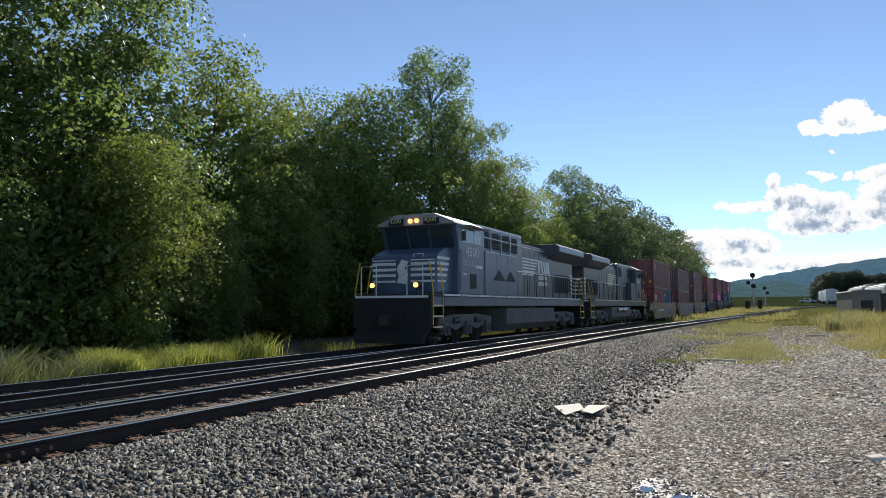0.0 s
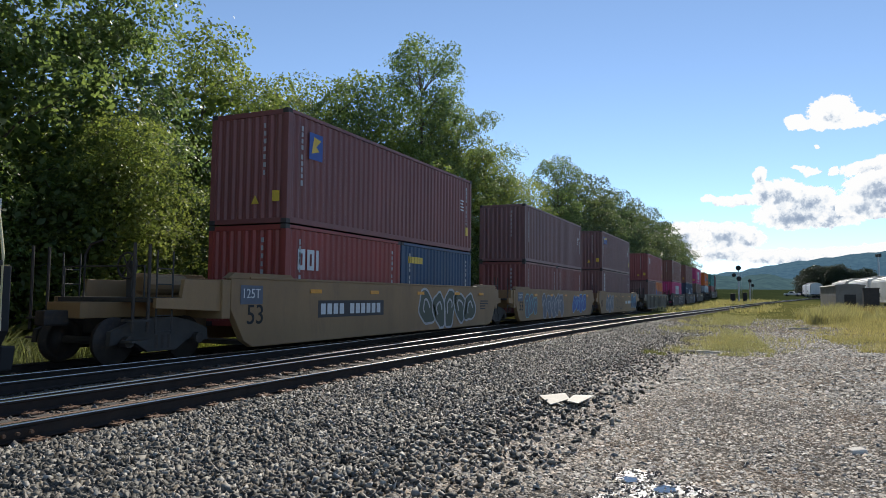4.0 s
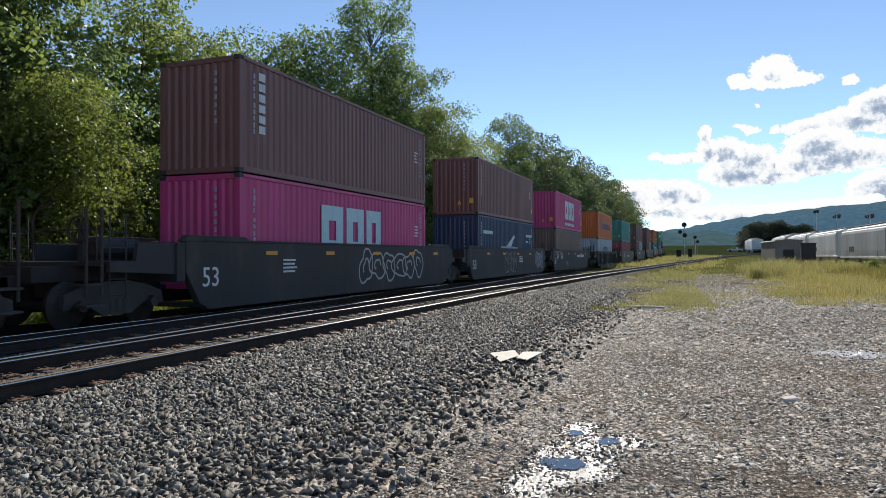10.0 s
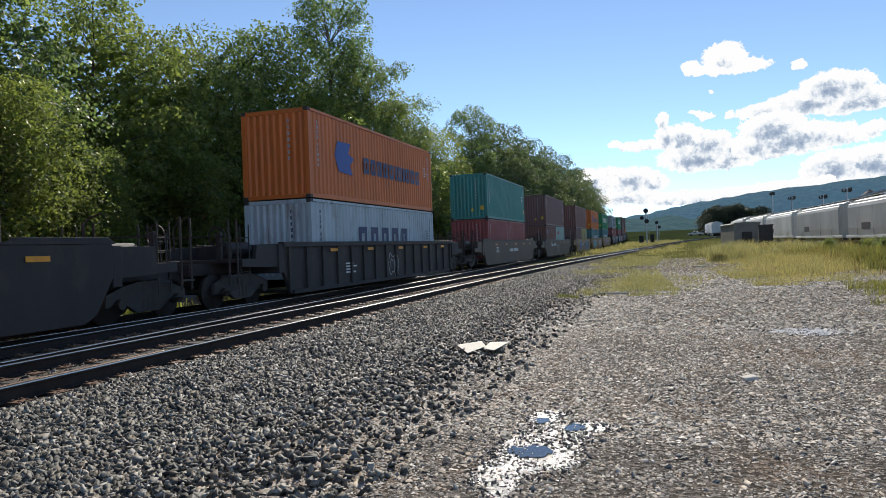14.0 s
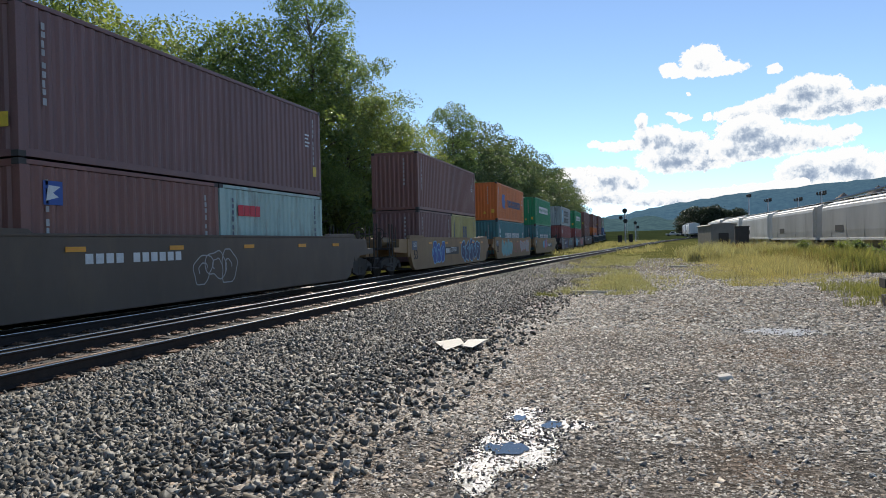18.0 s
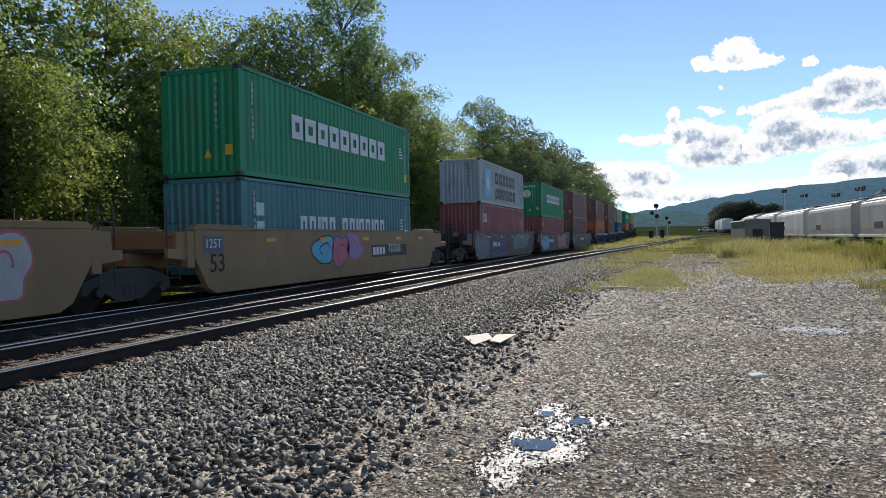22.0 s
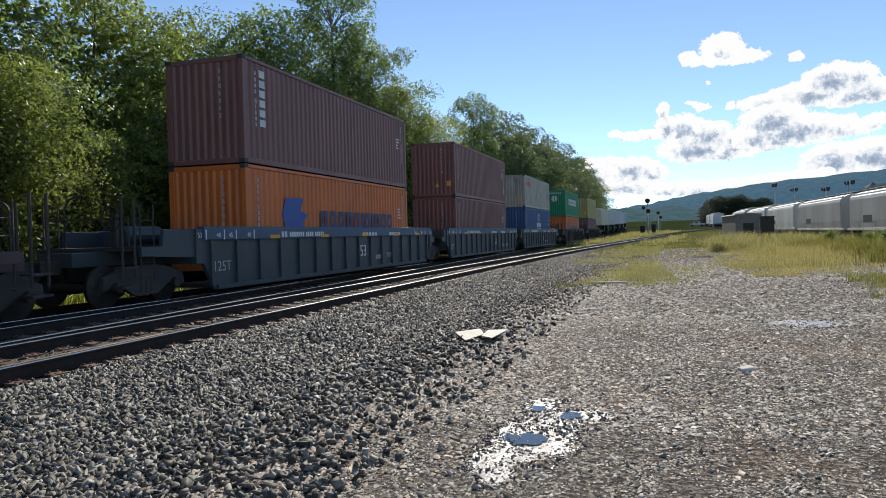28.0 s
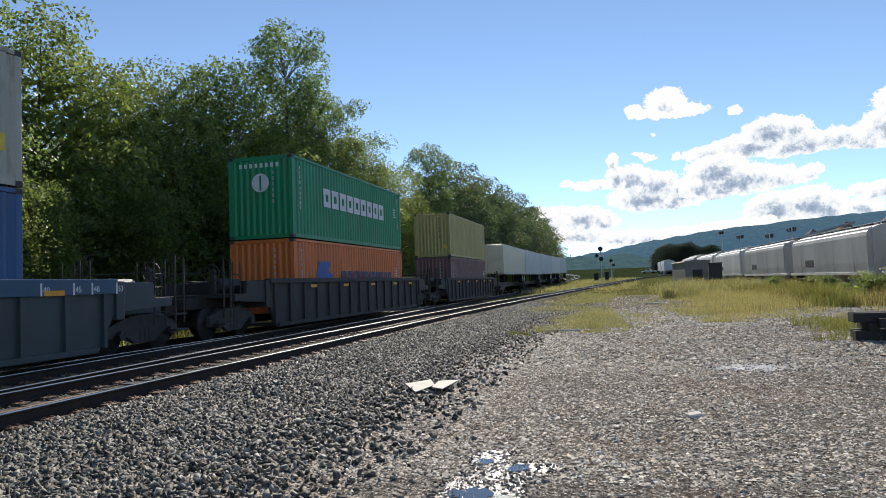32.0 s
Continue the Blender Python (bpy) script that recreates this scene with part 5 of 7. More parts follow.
def ring(y, z, r0, r1, colour, a0=0, a1=360, n=18, name="emblem"):
    def mk(ob, L, H):
        bm = bmesh.new()
        rows = [[bm.verts.new((FACE, y + r * math.cos(radians(a0 + (a1 - a0) * k / n)), z + r * math.sin(radians(a0 + (a1 - a0) * k / n)))) for k in range(n + 1)] for r in (r0, r1)]
        for k in range(n):
            bm.faces.new((rows[0][k], rows[1][k], rows[1][k + 1], rows[0][k + 1]))
        part(name, bm, INK[colour], ob)
    return mk


def id_marks(colour="white", sticker=True, seed=0):
    """Small marks that every box carries: number bars near the ends, data block, caution sticker."""
    def mk(ob, L, H):
        rnd = random.Random(seed)
        for y in (0.55, L - 0.6):
            z = H - 0.35
            bm = bmesh.new()
            for k in range(9):
                add_box(bm, FACE - 0.004, FACE + 0.001, y, y + 0.06 + 0.03 * rnd.random(), z - rnd.uniform(0.1, 0.14), z)
                z -= 0.165 if k not in (3,) else 0.24
            tagged(part("number_column", bm, INK["ash" if colour == "white" else colour], ob, "column of small number marks"), kind="stuff")
        if L > 7:
            tagged(part("data_mark", boxes(*[(FACE - 0.004, FACE + 0.001, L - 1.15, L - 1.15 + rnd.uniform(0.2, 0.38), H - 0.95 - 0.12 * k, H - 0.9 - 0.12 * k) for k in range(4)]), INK[colour], ob), kind="stuff")
        tagged(part("number_column", boxes(*[(0.45, 0.5 + 0.03 * rnd.random(), 0.022, 0.03, H - 0.45 - 0.2 * k, H - 0.33 - 0.2 * k) for k in range(7)]), INK["ash" if colour == "white" else colour], ob), kind="stuff")
        if sticker:
            part("sticker", box(FACE - 0.004, FACE + 0.002, L - 0.62, L - 0.38, 0.62, 0.95), INK["gold"], ob, "yellow caution sticker")
            part("sticker", box(0.75, 0.97, 0.018, 0.028, 0.55, 0.82), INK["gold"], ob)
            part("sticker", prism([(0.1, 0.5), (0.34, 0.5), (0.22, 0.72)], "y", 0.018, 0.028), INK["gold"], ob)
    return mk


STEM = [1, 0.95, 1, 0.95, 1, 0.5, 0.9, 0.5, 0.95, 0.95, 0.95]     # a long name
LINES = {
    "three": lambda z0, z1: [row_of_bars(3.9, 8.15, z0, z1, [1.5, 1.35, 1.25], "ice", 0.14), row_of_bars(3.9, 8.05, z0 - 0.5, z0 - 0.28, [1, 1, 1, 1, 1, -0.4, 1, 1, 1, 1, 1, 1, 1, -0.4, 1, 1, 1, 1, 1, 1], "ice", 0.3)],
    "blue_ship": lambda z0, z1: [shape([(1.8, z0 + 0.55), (2.05, z1), (3.1, z1 + 0.02), (2.9, z1 - 0.35), (3.35, z0 + 0.55), (3.0, z0 + 0.3), (3.2, z0 - 0.05), (2.1, z0), (1.95, z0 + 0.25)], "royal"), row_of_bars(4.2, 10.5, z0 + 0.12, z0 + 0.72, STEM, "navy", 0.24)],
    "ever": lambda z0, z1: [row_of_bars(2.6, 9.65, z0, z1, [1, 1.05, 1, 1, 1, 1, 1, 1, 1], "white", 0.16)],
    "china": lambda z0, z1: [row_of_bars(3.0, 9.5, z0, z1, [1, 1, 0.4, 1, 1, -0.7, 1, 1, 0.4, 1, 1, 0.4, 1, 1], "white", 0.25), row_of_bars(0.68, 1.06, z1 - 0.05, z1 + 0.3, [1], "ice", 0.02), row_of_bars(0.68, 1.06, z1 - 0.55, z1 - 0.2, [1], "ice", 0.02)],
}


def floor_of(n):
    return (HC if n in TALL_BELOW else STD) + 0.02


def put(n, slot, marks):
    MARKS.setdefault((n, slot), []).extend(marks)


for _n, (_l, _t, _b, _k, _c, _e) in enumerate(CARS):
    for _slot in range(len(_b) + 1):
        put(_n, _slot, [id_marks("white" if (_t if _slot == 0 else _b[_slot - 1]) not in ("grey", "cream", "pale", "mint", "tan") else "slate", (_n + _slot) % 3 != 1, _n * 3 + _slot)])
# heights are above each box's own bottom
put(6, 0, LINES["three"](0.85, 2.35))
put(4, 1, LINES["three"](0.85, 2.35))
put(7, 0, LINES["blue_ship"](1.0, 2.05))
put(11, 0, LINES["blue_ship"](1.0, 2.05))
put(16, 1, LINES["blue_ship"](1.0, 2.05))
put(19, 1, LINES["blue_ship"](0.75, 1.8))
put(3, 2, [shape([(0.15, 0.9), (0.35, 1.7), (1.15, 1.7), (1.2, 1.25), (0.95, 0.9)], "royal"), row_of_bars(1.6, 5.75, 0.9, 1.5, STEM, "navy", 0.24)])
put(7, 1, [row_of_bars(3.6, 8.95, 0.95, 1.72, [1, 1, 1, 1, 1], "navy", 0.35)])
put(11, 1, LINES["china"](0.9, 1.62))
put(12, 1, LINES["china"](0.9, 1.62))
put(12, 0, LINES["ever"](1.3, 2.0))
put(14, 0, LINES["ever"](1.3, 2.0))
put(19, 0, LINES["ever"](1.3, 2.0))
put(13, 0, [shape([(1.12, 0.42), (2.67, 0.42), (2.67, 2.1), (1.12, 2.1)], "sky"),
            shape([(1.9 + (0.62 if k % 2 == 0 else 0.2) * math.cos(k * math.pi / 7 + 0.2), 1.27 + (0.68 if k % 2 == 0 else 0.22) * math.sin(k * math.pi / 7 + 0.2)) for k in range(14)], "white", lift=0.003),
            row_of_bars(3.64, 9.5, 1.32, 2.05, [1.2, 1, 1, 1, 1, 1], "black", 0.3), row_of_bars(3.7, 9.55, 0.4, 1.05, [1, 1, 1, 1, 1, 1, 1], "black", 0.35)])
put(13, 1, [row_of_bars(0.5, 1.42, 1.8, 2.3, [1, 1, 0.35], "white", 0.22)])
put(0, 1, [row_of_bars(0.5, 1.45, 1.45, 1.98, [1, 1, 0.35], "white", 0.22)])
put(0, 2, [row_of_bars(0.5, 1.6, 1.9, 2.12, [1, 1, 1, 1, 1], "gold", 0.15)])
put(0, 0, [shape([(0.9, 1.75), (1.5, 1.75), (1.5, 2.45), (0.9, 2.45)], "royal"), shape([(1.0, 1.9), (1.1, 2.35), (1.42, 2.3), (1.2, 2.1), (1.35, 2.0)], "gold", lift=0.003)])
put(2, 0, [shape([(0.6, 1.95), (1.8, 1.95), (1.8, 2.45), (0.6, 2.45)], "royal"), shape([(0.95, 2.25), (1.75, 2.3), (1.75, 2.42), (0.9, 2.4)], "gold", lift=0.003), row_of_bars(0.9, 1.72, 2.0, 2.16, [1, 1, 1, 1, 1, 1], "white", 0.25), shape([(0.64, 2.0), (0.8, 2.0), (0.74, 2.4), (0.7, 2.4)], "white", lift=0.003)])
for n, slot in ((2, 1), (4, 0), (16, 0)):
    for k in range(6):
        put(n, slot, [shape([(0.78, 2.4 - 0.27 * k), (1.06, 2.4 - 0.27 * k), (1.06, 2.6 - 0.27 * k), (0.78, 2.6 - 0.27 * k)], "white", "name_bar")])
put(3, 0, [row_of_bars(0.95, 1.9, 1.85, 2.35, [1, 1, 0.35], "white", 0.22)])
put(5, 1, [shape([(4.95, 1.25), (5.6, 1.4), (6.4, 1.72), (7.2, 2.05), (7.25, 1.85), (6.7, 1.6), (6.95, 1.62), (6.5, 1.42), (6.7, 1.42), (6.2, 1.25)], "white"), row_of_bars(4.3, 8.05, 0.95, 1.32, [1, 1, 1, -0.5, 1, 1, 1, 1, 1, 1, 1, 1, 1], "ice", 0.25),
            shape([(10.1, 1.95), (11.7, 1.95), (11.7, 2.12), (10.1, 2.12)], "ice", "name_bar"), shape([(10.1, 1.6), (10.6, 1.6), (10.6, 1.72), (10.1, 1.72)], "ice", "name_bar"), shape([(0.9, 1.95), (2.6, 1.95), (2.6, 2.12), (0.9, 2.12)], "ice", "name_bar")])
put(9, 2, [row_of_bars(0.85, 2.0, 1.75, 2.05, [1, 1, 1, 0.8], "red", 0.1)])
for n in (9, 14):
    put(n, 1, [shape([(0.5, 1.75), (0.95, 1.75), (0.95, 2.2), (0.5, 2.2)], "royal"), shape([(0.55, 1.82), (0.62, 2.12), (0.9, 2.1), (0.72, 1.98), (0.85, 1.9)], "white", lift=0.003)])
put(10, 2, [row_of_bars(2.65, 3.65, 1.1, 1.9, [1, 1], "navy", 0.3), row_of_bars(0.5, 0.7, 1.2, 2.1, [1], "slate", 0.2)])
put(18, 0, [row_of_bars(0.95, 2.35, 1.72, 2.05, [1, 1, 1, 0.8], "red", 0.1)])
put(18, 1, [row_of_bars(5.1, 7.15, 1.35, 1.7, [1, 1, 1, 1, 1], "white", 0.2), row_of_bars(5.2, 7.0, 1.15, 1.26, [1, 1, 1, 1, 1, 1, 1], "white", 0.3), ring(6.1, 1.75, 0.62, 0.7, "white", 15, 165), ring(6.1, 1.75, 0.28, 0.34, "white", 0, 180), shape([(6.07, 1.75), (6.13, 1.75), (6.13, 2.42), (6.07, 2.42)], "white")])


def end_disc(n):
    """The round emblem and number bars on a green box's end wall."""
    def mk(ob, L, H):
        bm = bmesh.new()
        c = [bm.verts.new((0.0 + 0.33 * math.cos(k * math.pi / 10), 0.02, 1.95 + 0.33 * math.sin(k * math.pi / 10))) for k in range(20)]
        bm.faces.new(c)
        part("emblem", bm, INK["white"], ob, "round white emblem")
        part("emblem_bar", box(-0.03, 0.04, 0.008, 0.018, 1.68, 2.2), steel_paint("green", PAINTS["green"]), ob)
        for k in range(8):
            part("mark_bar", box(-0.8 + 0.2 * k, -0.7 + 0.2 * k, 0.015, 0.026, H - 0.4, H - 0.25), INK["white"], ob)
    return mk


put(14, 0, [end_disc(14)])
put(19, 0, [end_disc(19)])


# -- graffiti and marks on the car walls --
def graffiti(y0, y1, z0, z1, fill, line, count, seed, wide=0.045):
    """Rounded overlapping shapes with a painted outline, on the wall of a car."""
    def mk(car, kind):
        rnd = random.Random(seed)
        x = 1.476 if kind == "smooth" else 1.404
        for k in range(count):
            cy = y0 + (k + 0.5) * (y1 - y0) / count + rnd.uniform(-0.05, 0.05)
            cz = (z0 + z1) / 2 + rnd.uniform(-0.06, 0.06)
            ry, rz = (y1 - y0) / count * rnd.uniform(0.5, 0.68), (z1 - z0) / 2 * rnd.uniform(0.82, 1.0)
            ph = [rnd.uniform(0, 6.28) for _ in range(3)]
            n = 26
            loop = []
            for q in range(n):
                a = q * 2 * math.pi / n
                r = 1 + 0.16 * math.sin(2 * a + ph[0]) + 0.11 * math.sin(3 * a + ph[1]) + 0.06 * math.sin(5 * a + ph[2])
                loop.append((cy + ry * r * math.cos(a), max(z0, min(z1, cz + rz * r * math.sin(a)))))
            if fill:
                f = part("graffiti_fill", prism(loop, "x", x - 0.004, x + 0.001 + 0.0012 * k), INK[fill], car)
            runs = [(loop, 0.0)]
            runs.append(([(cy + (p - cy) * 0.42 + 0.1 * ry * math.sin(ph[0]), cz + (q - cz) * 0.45) for p, q in loop[: n * 2 // 3]], 1.0))
            bm = bmesh.new()
            for pts, cut in runs:
                m = len(pts)
                rows = []
                for q in range(m):
                    a, b = Vector(pts[q - 1 if not cut or q else 0]), Vector(pts[(q + 1) % m if not cut or q < m - 1 else q])
                    d = (b - a)
                    d = Vector((-d.y, d.x)).normalized() * wide * 0.5 if d.length > 1e-6 else Vector((0, wide / 2))
                    p = Vector(pts[q])
                    xx = x + 0.0022 + 0.0012 * k
                    rows.append((bm.verts.new((xx, *(p + d))), bm.verts.new((xx, *(p - d)))))
                for q in range(m if not cut else m - 1):
                    a, b = rows[q], rows[(q + 1) % m]
                    bm.faces.new((a[0], a[1], b[1], b[0]))
            part("graffiti_line", bm, INK[line], car)
    return mk


def wall_bars(y0, y1, z0, z1, widths, colour, back=None):
    def mk(car, kind):
        x = 1.476 if kind == "smooth" else 1.404 if z0 < 1.3 else 1.492
        if back:
            part("number_panel", box(x - 0.004, x + 0.001, y0 - 0.12, y1 + 0.12, z0 - 0.08, z1 + 0.08), INK[back], car)
        total, y = sum(abs(w) for w in widths), y0
        for w in widths:
            step = (y1 - y0) * abs(w) / total
            if w > 0:
                part("mark_bar", box(x - 0.004, x + 0.003, y, y + step * 0.72, z0, z1), INK[colour], car)
            y += step
    return mk


def car_number(text, y, size, z, colour="white"):
    def mk(car, kind):
        letters(text, size, INK[colour], car, pose(1.478 if kind == "smooth" else 1.404, y, z, 90, 0, 90), 0.003, "car_number")
    return mk


def data_block(y, z, colour, seed):
    def mk(car, kind):
        rnd = random.Random(seed)
        x = 1.476 if kind == "smooth" else 1.404
        for k in range(4):
            part("mark_bar", box(x - 0.004, x + 0.002, y, y + rnd.uniform(0.5, 0.9), z - 0.1 * k, z - 0.1 * k + 0.05), INK[colour], car)
    return mk


def chord_word(text, y, size, z=1.4):
    def mk(car, kind):
        letters(text, size, INK["white"], car, pose(1.492, y, z, 90, 0, 90))
    return mk


def badge(y, z):
    def mk(car, kind):
        part("load_panel", box(1.47, 1.477 if kind == "smooth" else 1.478, y, y + 0.75, z, z + 0.42), INK["slate"], car)
        letters("125T", 0.3, INK["white"], car, pose(1.478, y + 0.04, z + 0.08, 90, 0, 90))
    return mk


REG = [1, 1, 1, 1, -0.8, 1, 1, 1, 1, 1, 1]
O = 2.2                           # the well begins this far before the boxes
WALLS.update({
    0: [graffiti(O + 7.1, O + 11.9, 0.2, 1.55, "moss", "ash", 5, 1, 0.08), wall_bars(O + 1.2, O + 4.4, 0.82, 1.1, REG, "white", "black"), data_block(O + 12.6, 1.1, "black", 2), badge(0.3, 1.1)],
    1: [graffiti(O + 2.2, O + 6.4, 0.2, 1.5, "slate", "ash", 5, 3, 0.06), graffiti(O + 8.8, O + 12.2, 0.35, 1.5, "royal", "sky", 4, 4, 0.04), graffiti(O - 0.8, O + 1.2, 0.3, 1.45, "slate", "aqua", 3, 5), badge(0.3, 1.1)],
    2: [graffiti(O + 0.1, O + 3.0, 0.2, 1.5, "slate", "ash", 4, 6, 0.06), graffiti(O + 3.8, O + 7.6, 0.4, 1.55, None, "black", 4, 7, 0.04), graffiti(O + 11.4, O + 14.0, 0.35, 1.6, "navy", "cyan", 4, 8, 0.05), wall_bars(O + 8.4, O + 11.0, 0.8, 1.05, REG, "white")],
    3: [data_block(6.1, 0.9, "white", 3)],
    4: [graffiti(O + 5.9, O + 11.2, 0.45, 1.55, None, "ash", 6, 9, 0.07), data_block(O + 1.5, 1.2, "white", 4)],
    5: [graffiti(O + 4.2, O + 6.6, 0.35, 1.5, None, "ash", 4, 10, 0.03), graffiti(O + 11.8, O + 13.9, 0.45, 1.55, "slate", "ash", 3, 11), data_block(O + 7.4, 1.2, "white", 5)],
    6: [wall_bars(O + 8.2, O + 12.0, 1.12, 1.34, REG, "white"), graffiti(O - 1.6, O + 1.4, 1.3, 1.6, None, "ash", 7, 12, 0.02), graffiti(O + 3.0, O + 4.0, 0.4, 0.8, None, "ash", 2, 13, 0.02), data_block(O + 0.8, 1.3, "white", 6), data_block(O - 0.8, 1.3, "white", 7)],
    7: [graffiti(O + 6.0, O + 6.9, 0.3, 1.2, None, "ash", 2, 14, 0.04), data_block(O + 2.0, 0.9, "white", 8)],
    8: [data_block(O + 1.0, 1.2, "white", 9), wall_bars(O + 5.0, O + 8.0, 0.9, 1.1, REG, "white")],
    9: [wall_bars(O + 1.2, O + 4.2, 1.12, 1.32, REG, "white"), graffiti(O + 4.6, O + 6.4, 0.5, 1.35, None, "ash", 3, 15, 0.03)],
    10: [graffiti(O + 7.4, O + 12.0, 0.22, 1.62, "navy", "sky", 5, 16, 0.06), graffiti(O + 1.4, O + 3.6, 0.3, 1.5, "royal", "sky", 3, 17), wall_bars(O + 3.9, O + 6.5, 0.85, 1.1, [1, 1, 1, 1, -7.0], "white", "black"), car_number("727268", O + 5.0, 0.36, 0.84), badge(0.3, 1.1)],
    11: [graffiti(O + 0.1, O + 4.4, 0.2, 1.6, "aqua", "ash", 4, 18, 0.03), graffiti(O + 8.4, O + 13.0, 0.45, 1.6, "ash", "rose", 5, 19, 0.05), graffiti(O + 5.0, O + 8.0, 0.5, 1.4, None, "rose", 3, 20, 0.05), badge(0.3, 1.1)],
    12: [graffiti(O + 3.5, O + 4.5, 0.5, 1.62, "cyan", "black", 1, 21, 0.05), graffiti(O + 4.5, O + 5.6, 0.5, 1.62, "rose", "royal", 1, 22, 0.05), graffiti(O + 5.6, O + 6.6, 0.6, 1.6, "lilac", "rose", 1, 23, 0.05), wall_bars(O + 7.7, O + 10.9, 0.82, 1.1, [1, 1, 1, 1, -7.0], "white", "black"), car_number("727266", O + 9.1, 0.42, 0.81), badge(0.3, 1.1)],
    13: [graffiti(O - 2.0, O + 0.8, 0.2, 1.66, "slate", "ash", 5, 24, 0.03), graffiti(O + 1.7, O + 5.3, 0.25, 1.55, "navy", "lilac", 4, 25, 0.03), graffiti(O + 7.5, O + 12.4, 0.6, 1.6, "slate", "aqua", 5, 26, 0.06), wall_bars(O + 1.9, O + 4.3, 0.85, 1.1, REG, "white")],
    14: [graffiti(O - 1.0, O + 1.9, 0.25, 1.5, "sky", "black", 6, 27, 0.025), graffiti(O + 3.3, O + 5.8, 0.2, 1.5, None, "lilac", 3, 28, 0.04), graffiti(O + 6.8, O + 11.7, 0.25, 1.62, "rose", "ash", 5, 29, 0.06), wall_bars(O + 2.0, O + 4.4, 0.9, 1.15, REG, "white"), badge(0.3, 1.1)],
    15: [wall_bars(O + 4.0, O + 7.0, 0.95, 1.2, REG, "white"), data_block(O + 9.0, 1.3, "white", 10), badge(0.3, 1.1)],
})
def length_marks(car, kind):
    """Ticks that tell where boxes of each length end, at both ends of the well, and the load limit."""
    for y, word in ((0.06, "53"), (0.78, "48"), (1.28, "45"), (2.09, "40")):
        for yy, side in ((y, -0.3), (WELL_LEN - y, 0.06)):
            part("tick", box(1.488, 1.4935, yy, yy + 0.045, 1.36, 1.6), INK["white"], car)
            letters(word, 0.17, INK["white"], car, pose(1.492, yy + side, 1.38, 90, 0, 90), 0.002)
    letters("125T", 0.36, INK["ash"], car, pose(1.402, 0.43, 0.52, 90, 0, 90))


for _n in (16, 17, 18):
    WALLS[_n] = [wall_bars(O + 1.75, O + 3.9, 1.4, 1.54, [1, 1, 1, 1, 1, 1, 1, -0.6, 1, 1, 1, 1, -0.6, 1, 1, 1, 1, 1], "white"), wall_bars(O + 1.3, O + 1.65, 1.39, 1.55, [1, 1], "white"), wall_bars(O + 6.9, O + 8.2, 1.38, 1.5, [1, 1, 1, 1, 1], "white"), wall_bars(O + 9.4, O + 10.6, 1.38, 1.5, [1, 1, 1, 1, 1, 1], "white"), wall_bars(O + (9.9 if _n == 17 else 8.2), O + (11.9 if _n == 17 else 10.3), 0.5, 0.66, REG if _n != 16 else [1, 1, 1, -7.0], "ash"), *([car_number("74297", O + 9.25, 0.26, 0.48, "ash")] if _n == 16 else []), length_marks]


# ---- trees ----
def leaves(centres, radii, per, size, rs, flat=0.62):
    """Pointed leaves in domed boughs round clump centres, most of them turned outwards: corners of four-sided leaves."""
    n = len(centres)
    k = np.repeat(np.arange(n), (per * (radii / radii.mean()) ** 2).astype(int).clip(8))
    m = len(k)
    d = rs.normal(size=(m, 3))
    d /= np.linalg.norm(d, axis=1, keepdims=True)
    under = (d[:, 2] < -0.1) & (rs.uniform(0, 1, m) < 0.8)
    d[under, 2] *= -1
    ph = rs.uniform(0, 6.28, (n, 2))[k]
    az = np.arctan2(d[:, 1], d[:, 0])
    lobe = 1 + 0.22 * np.sin(3 * az + ph[:, 0]) + 0.14 * np.sin(5 * az + ph[:, 1] + 4 * d[:, 2])
    r = rs.uniform(0.45, 1.0, m) ** 0.4 * lobe
    p = centres[k] + d * (r * radii[k])[:, None] * np.array([1, 1, flat])
    p[:, 2] -= 0.16 * radii[k] * np.hypot(d[:, 0], d[:, 1]) ** 2
    nrm = 0.9 * d + np.array([0, 0, 0.45]) + 0.75 * rs.normal(size=(m, 3))
    nrm /= np.linalg.norm(nrm, axis=1, keepdims=True)
    a = np.cross(nrm, rs.normal(size=(m, 3)))
    a /= np.linalg.norm(a, axis=1, keepdims=True) + 1e-9
    b = np.cross(nrm, a)
    L = rs.uniform(size[0], size[1], m)[:, None]
    a, b = a * L * 0.5, b * L * 0.3
    return np.stack([p - a, p + b, p + a, p - b], 1)


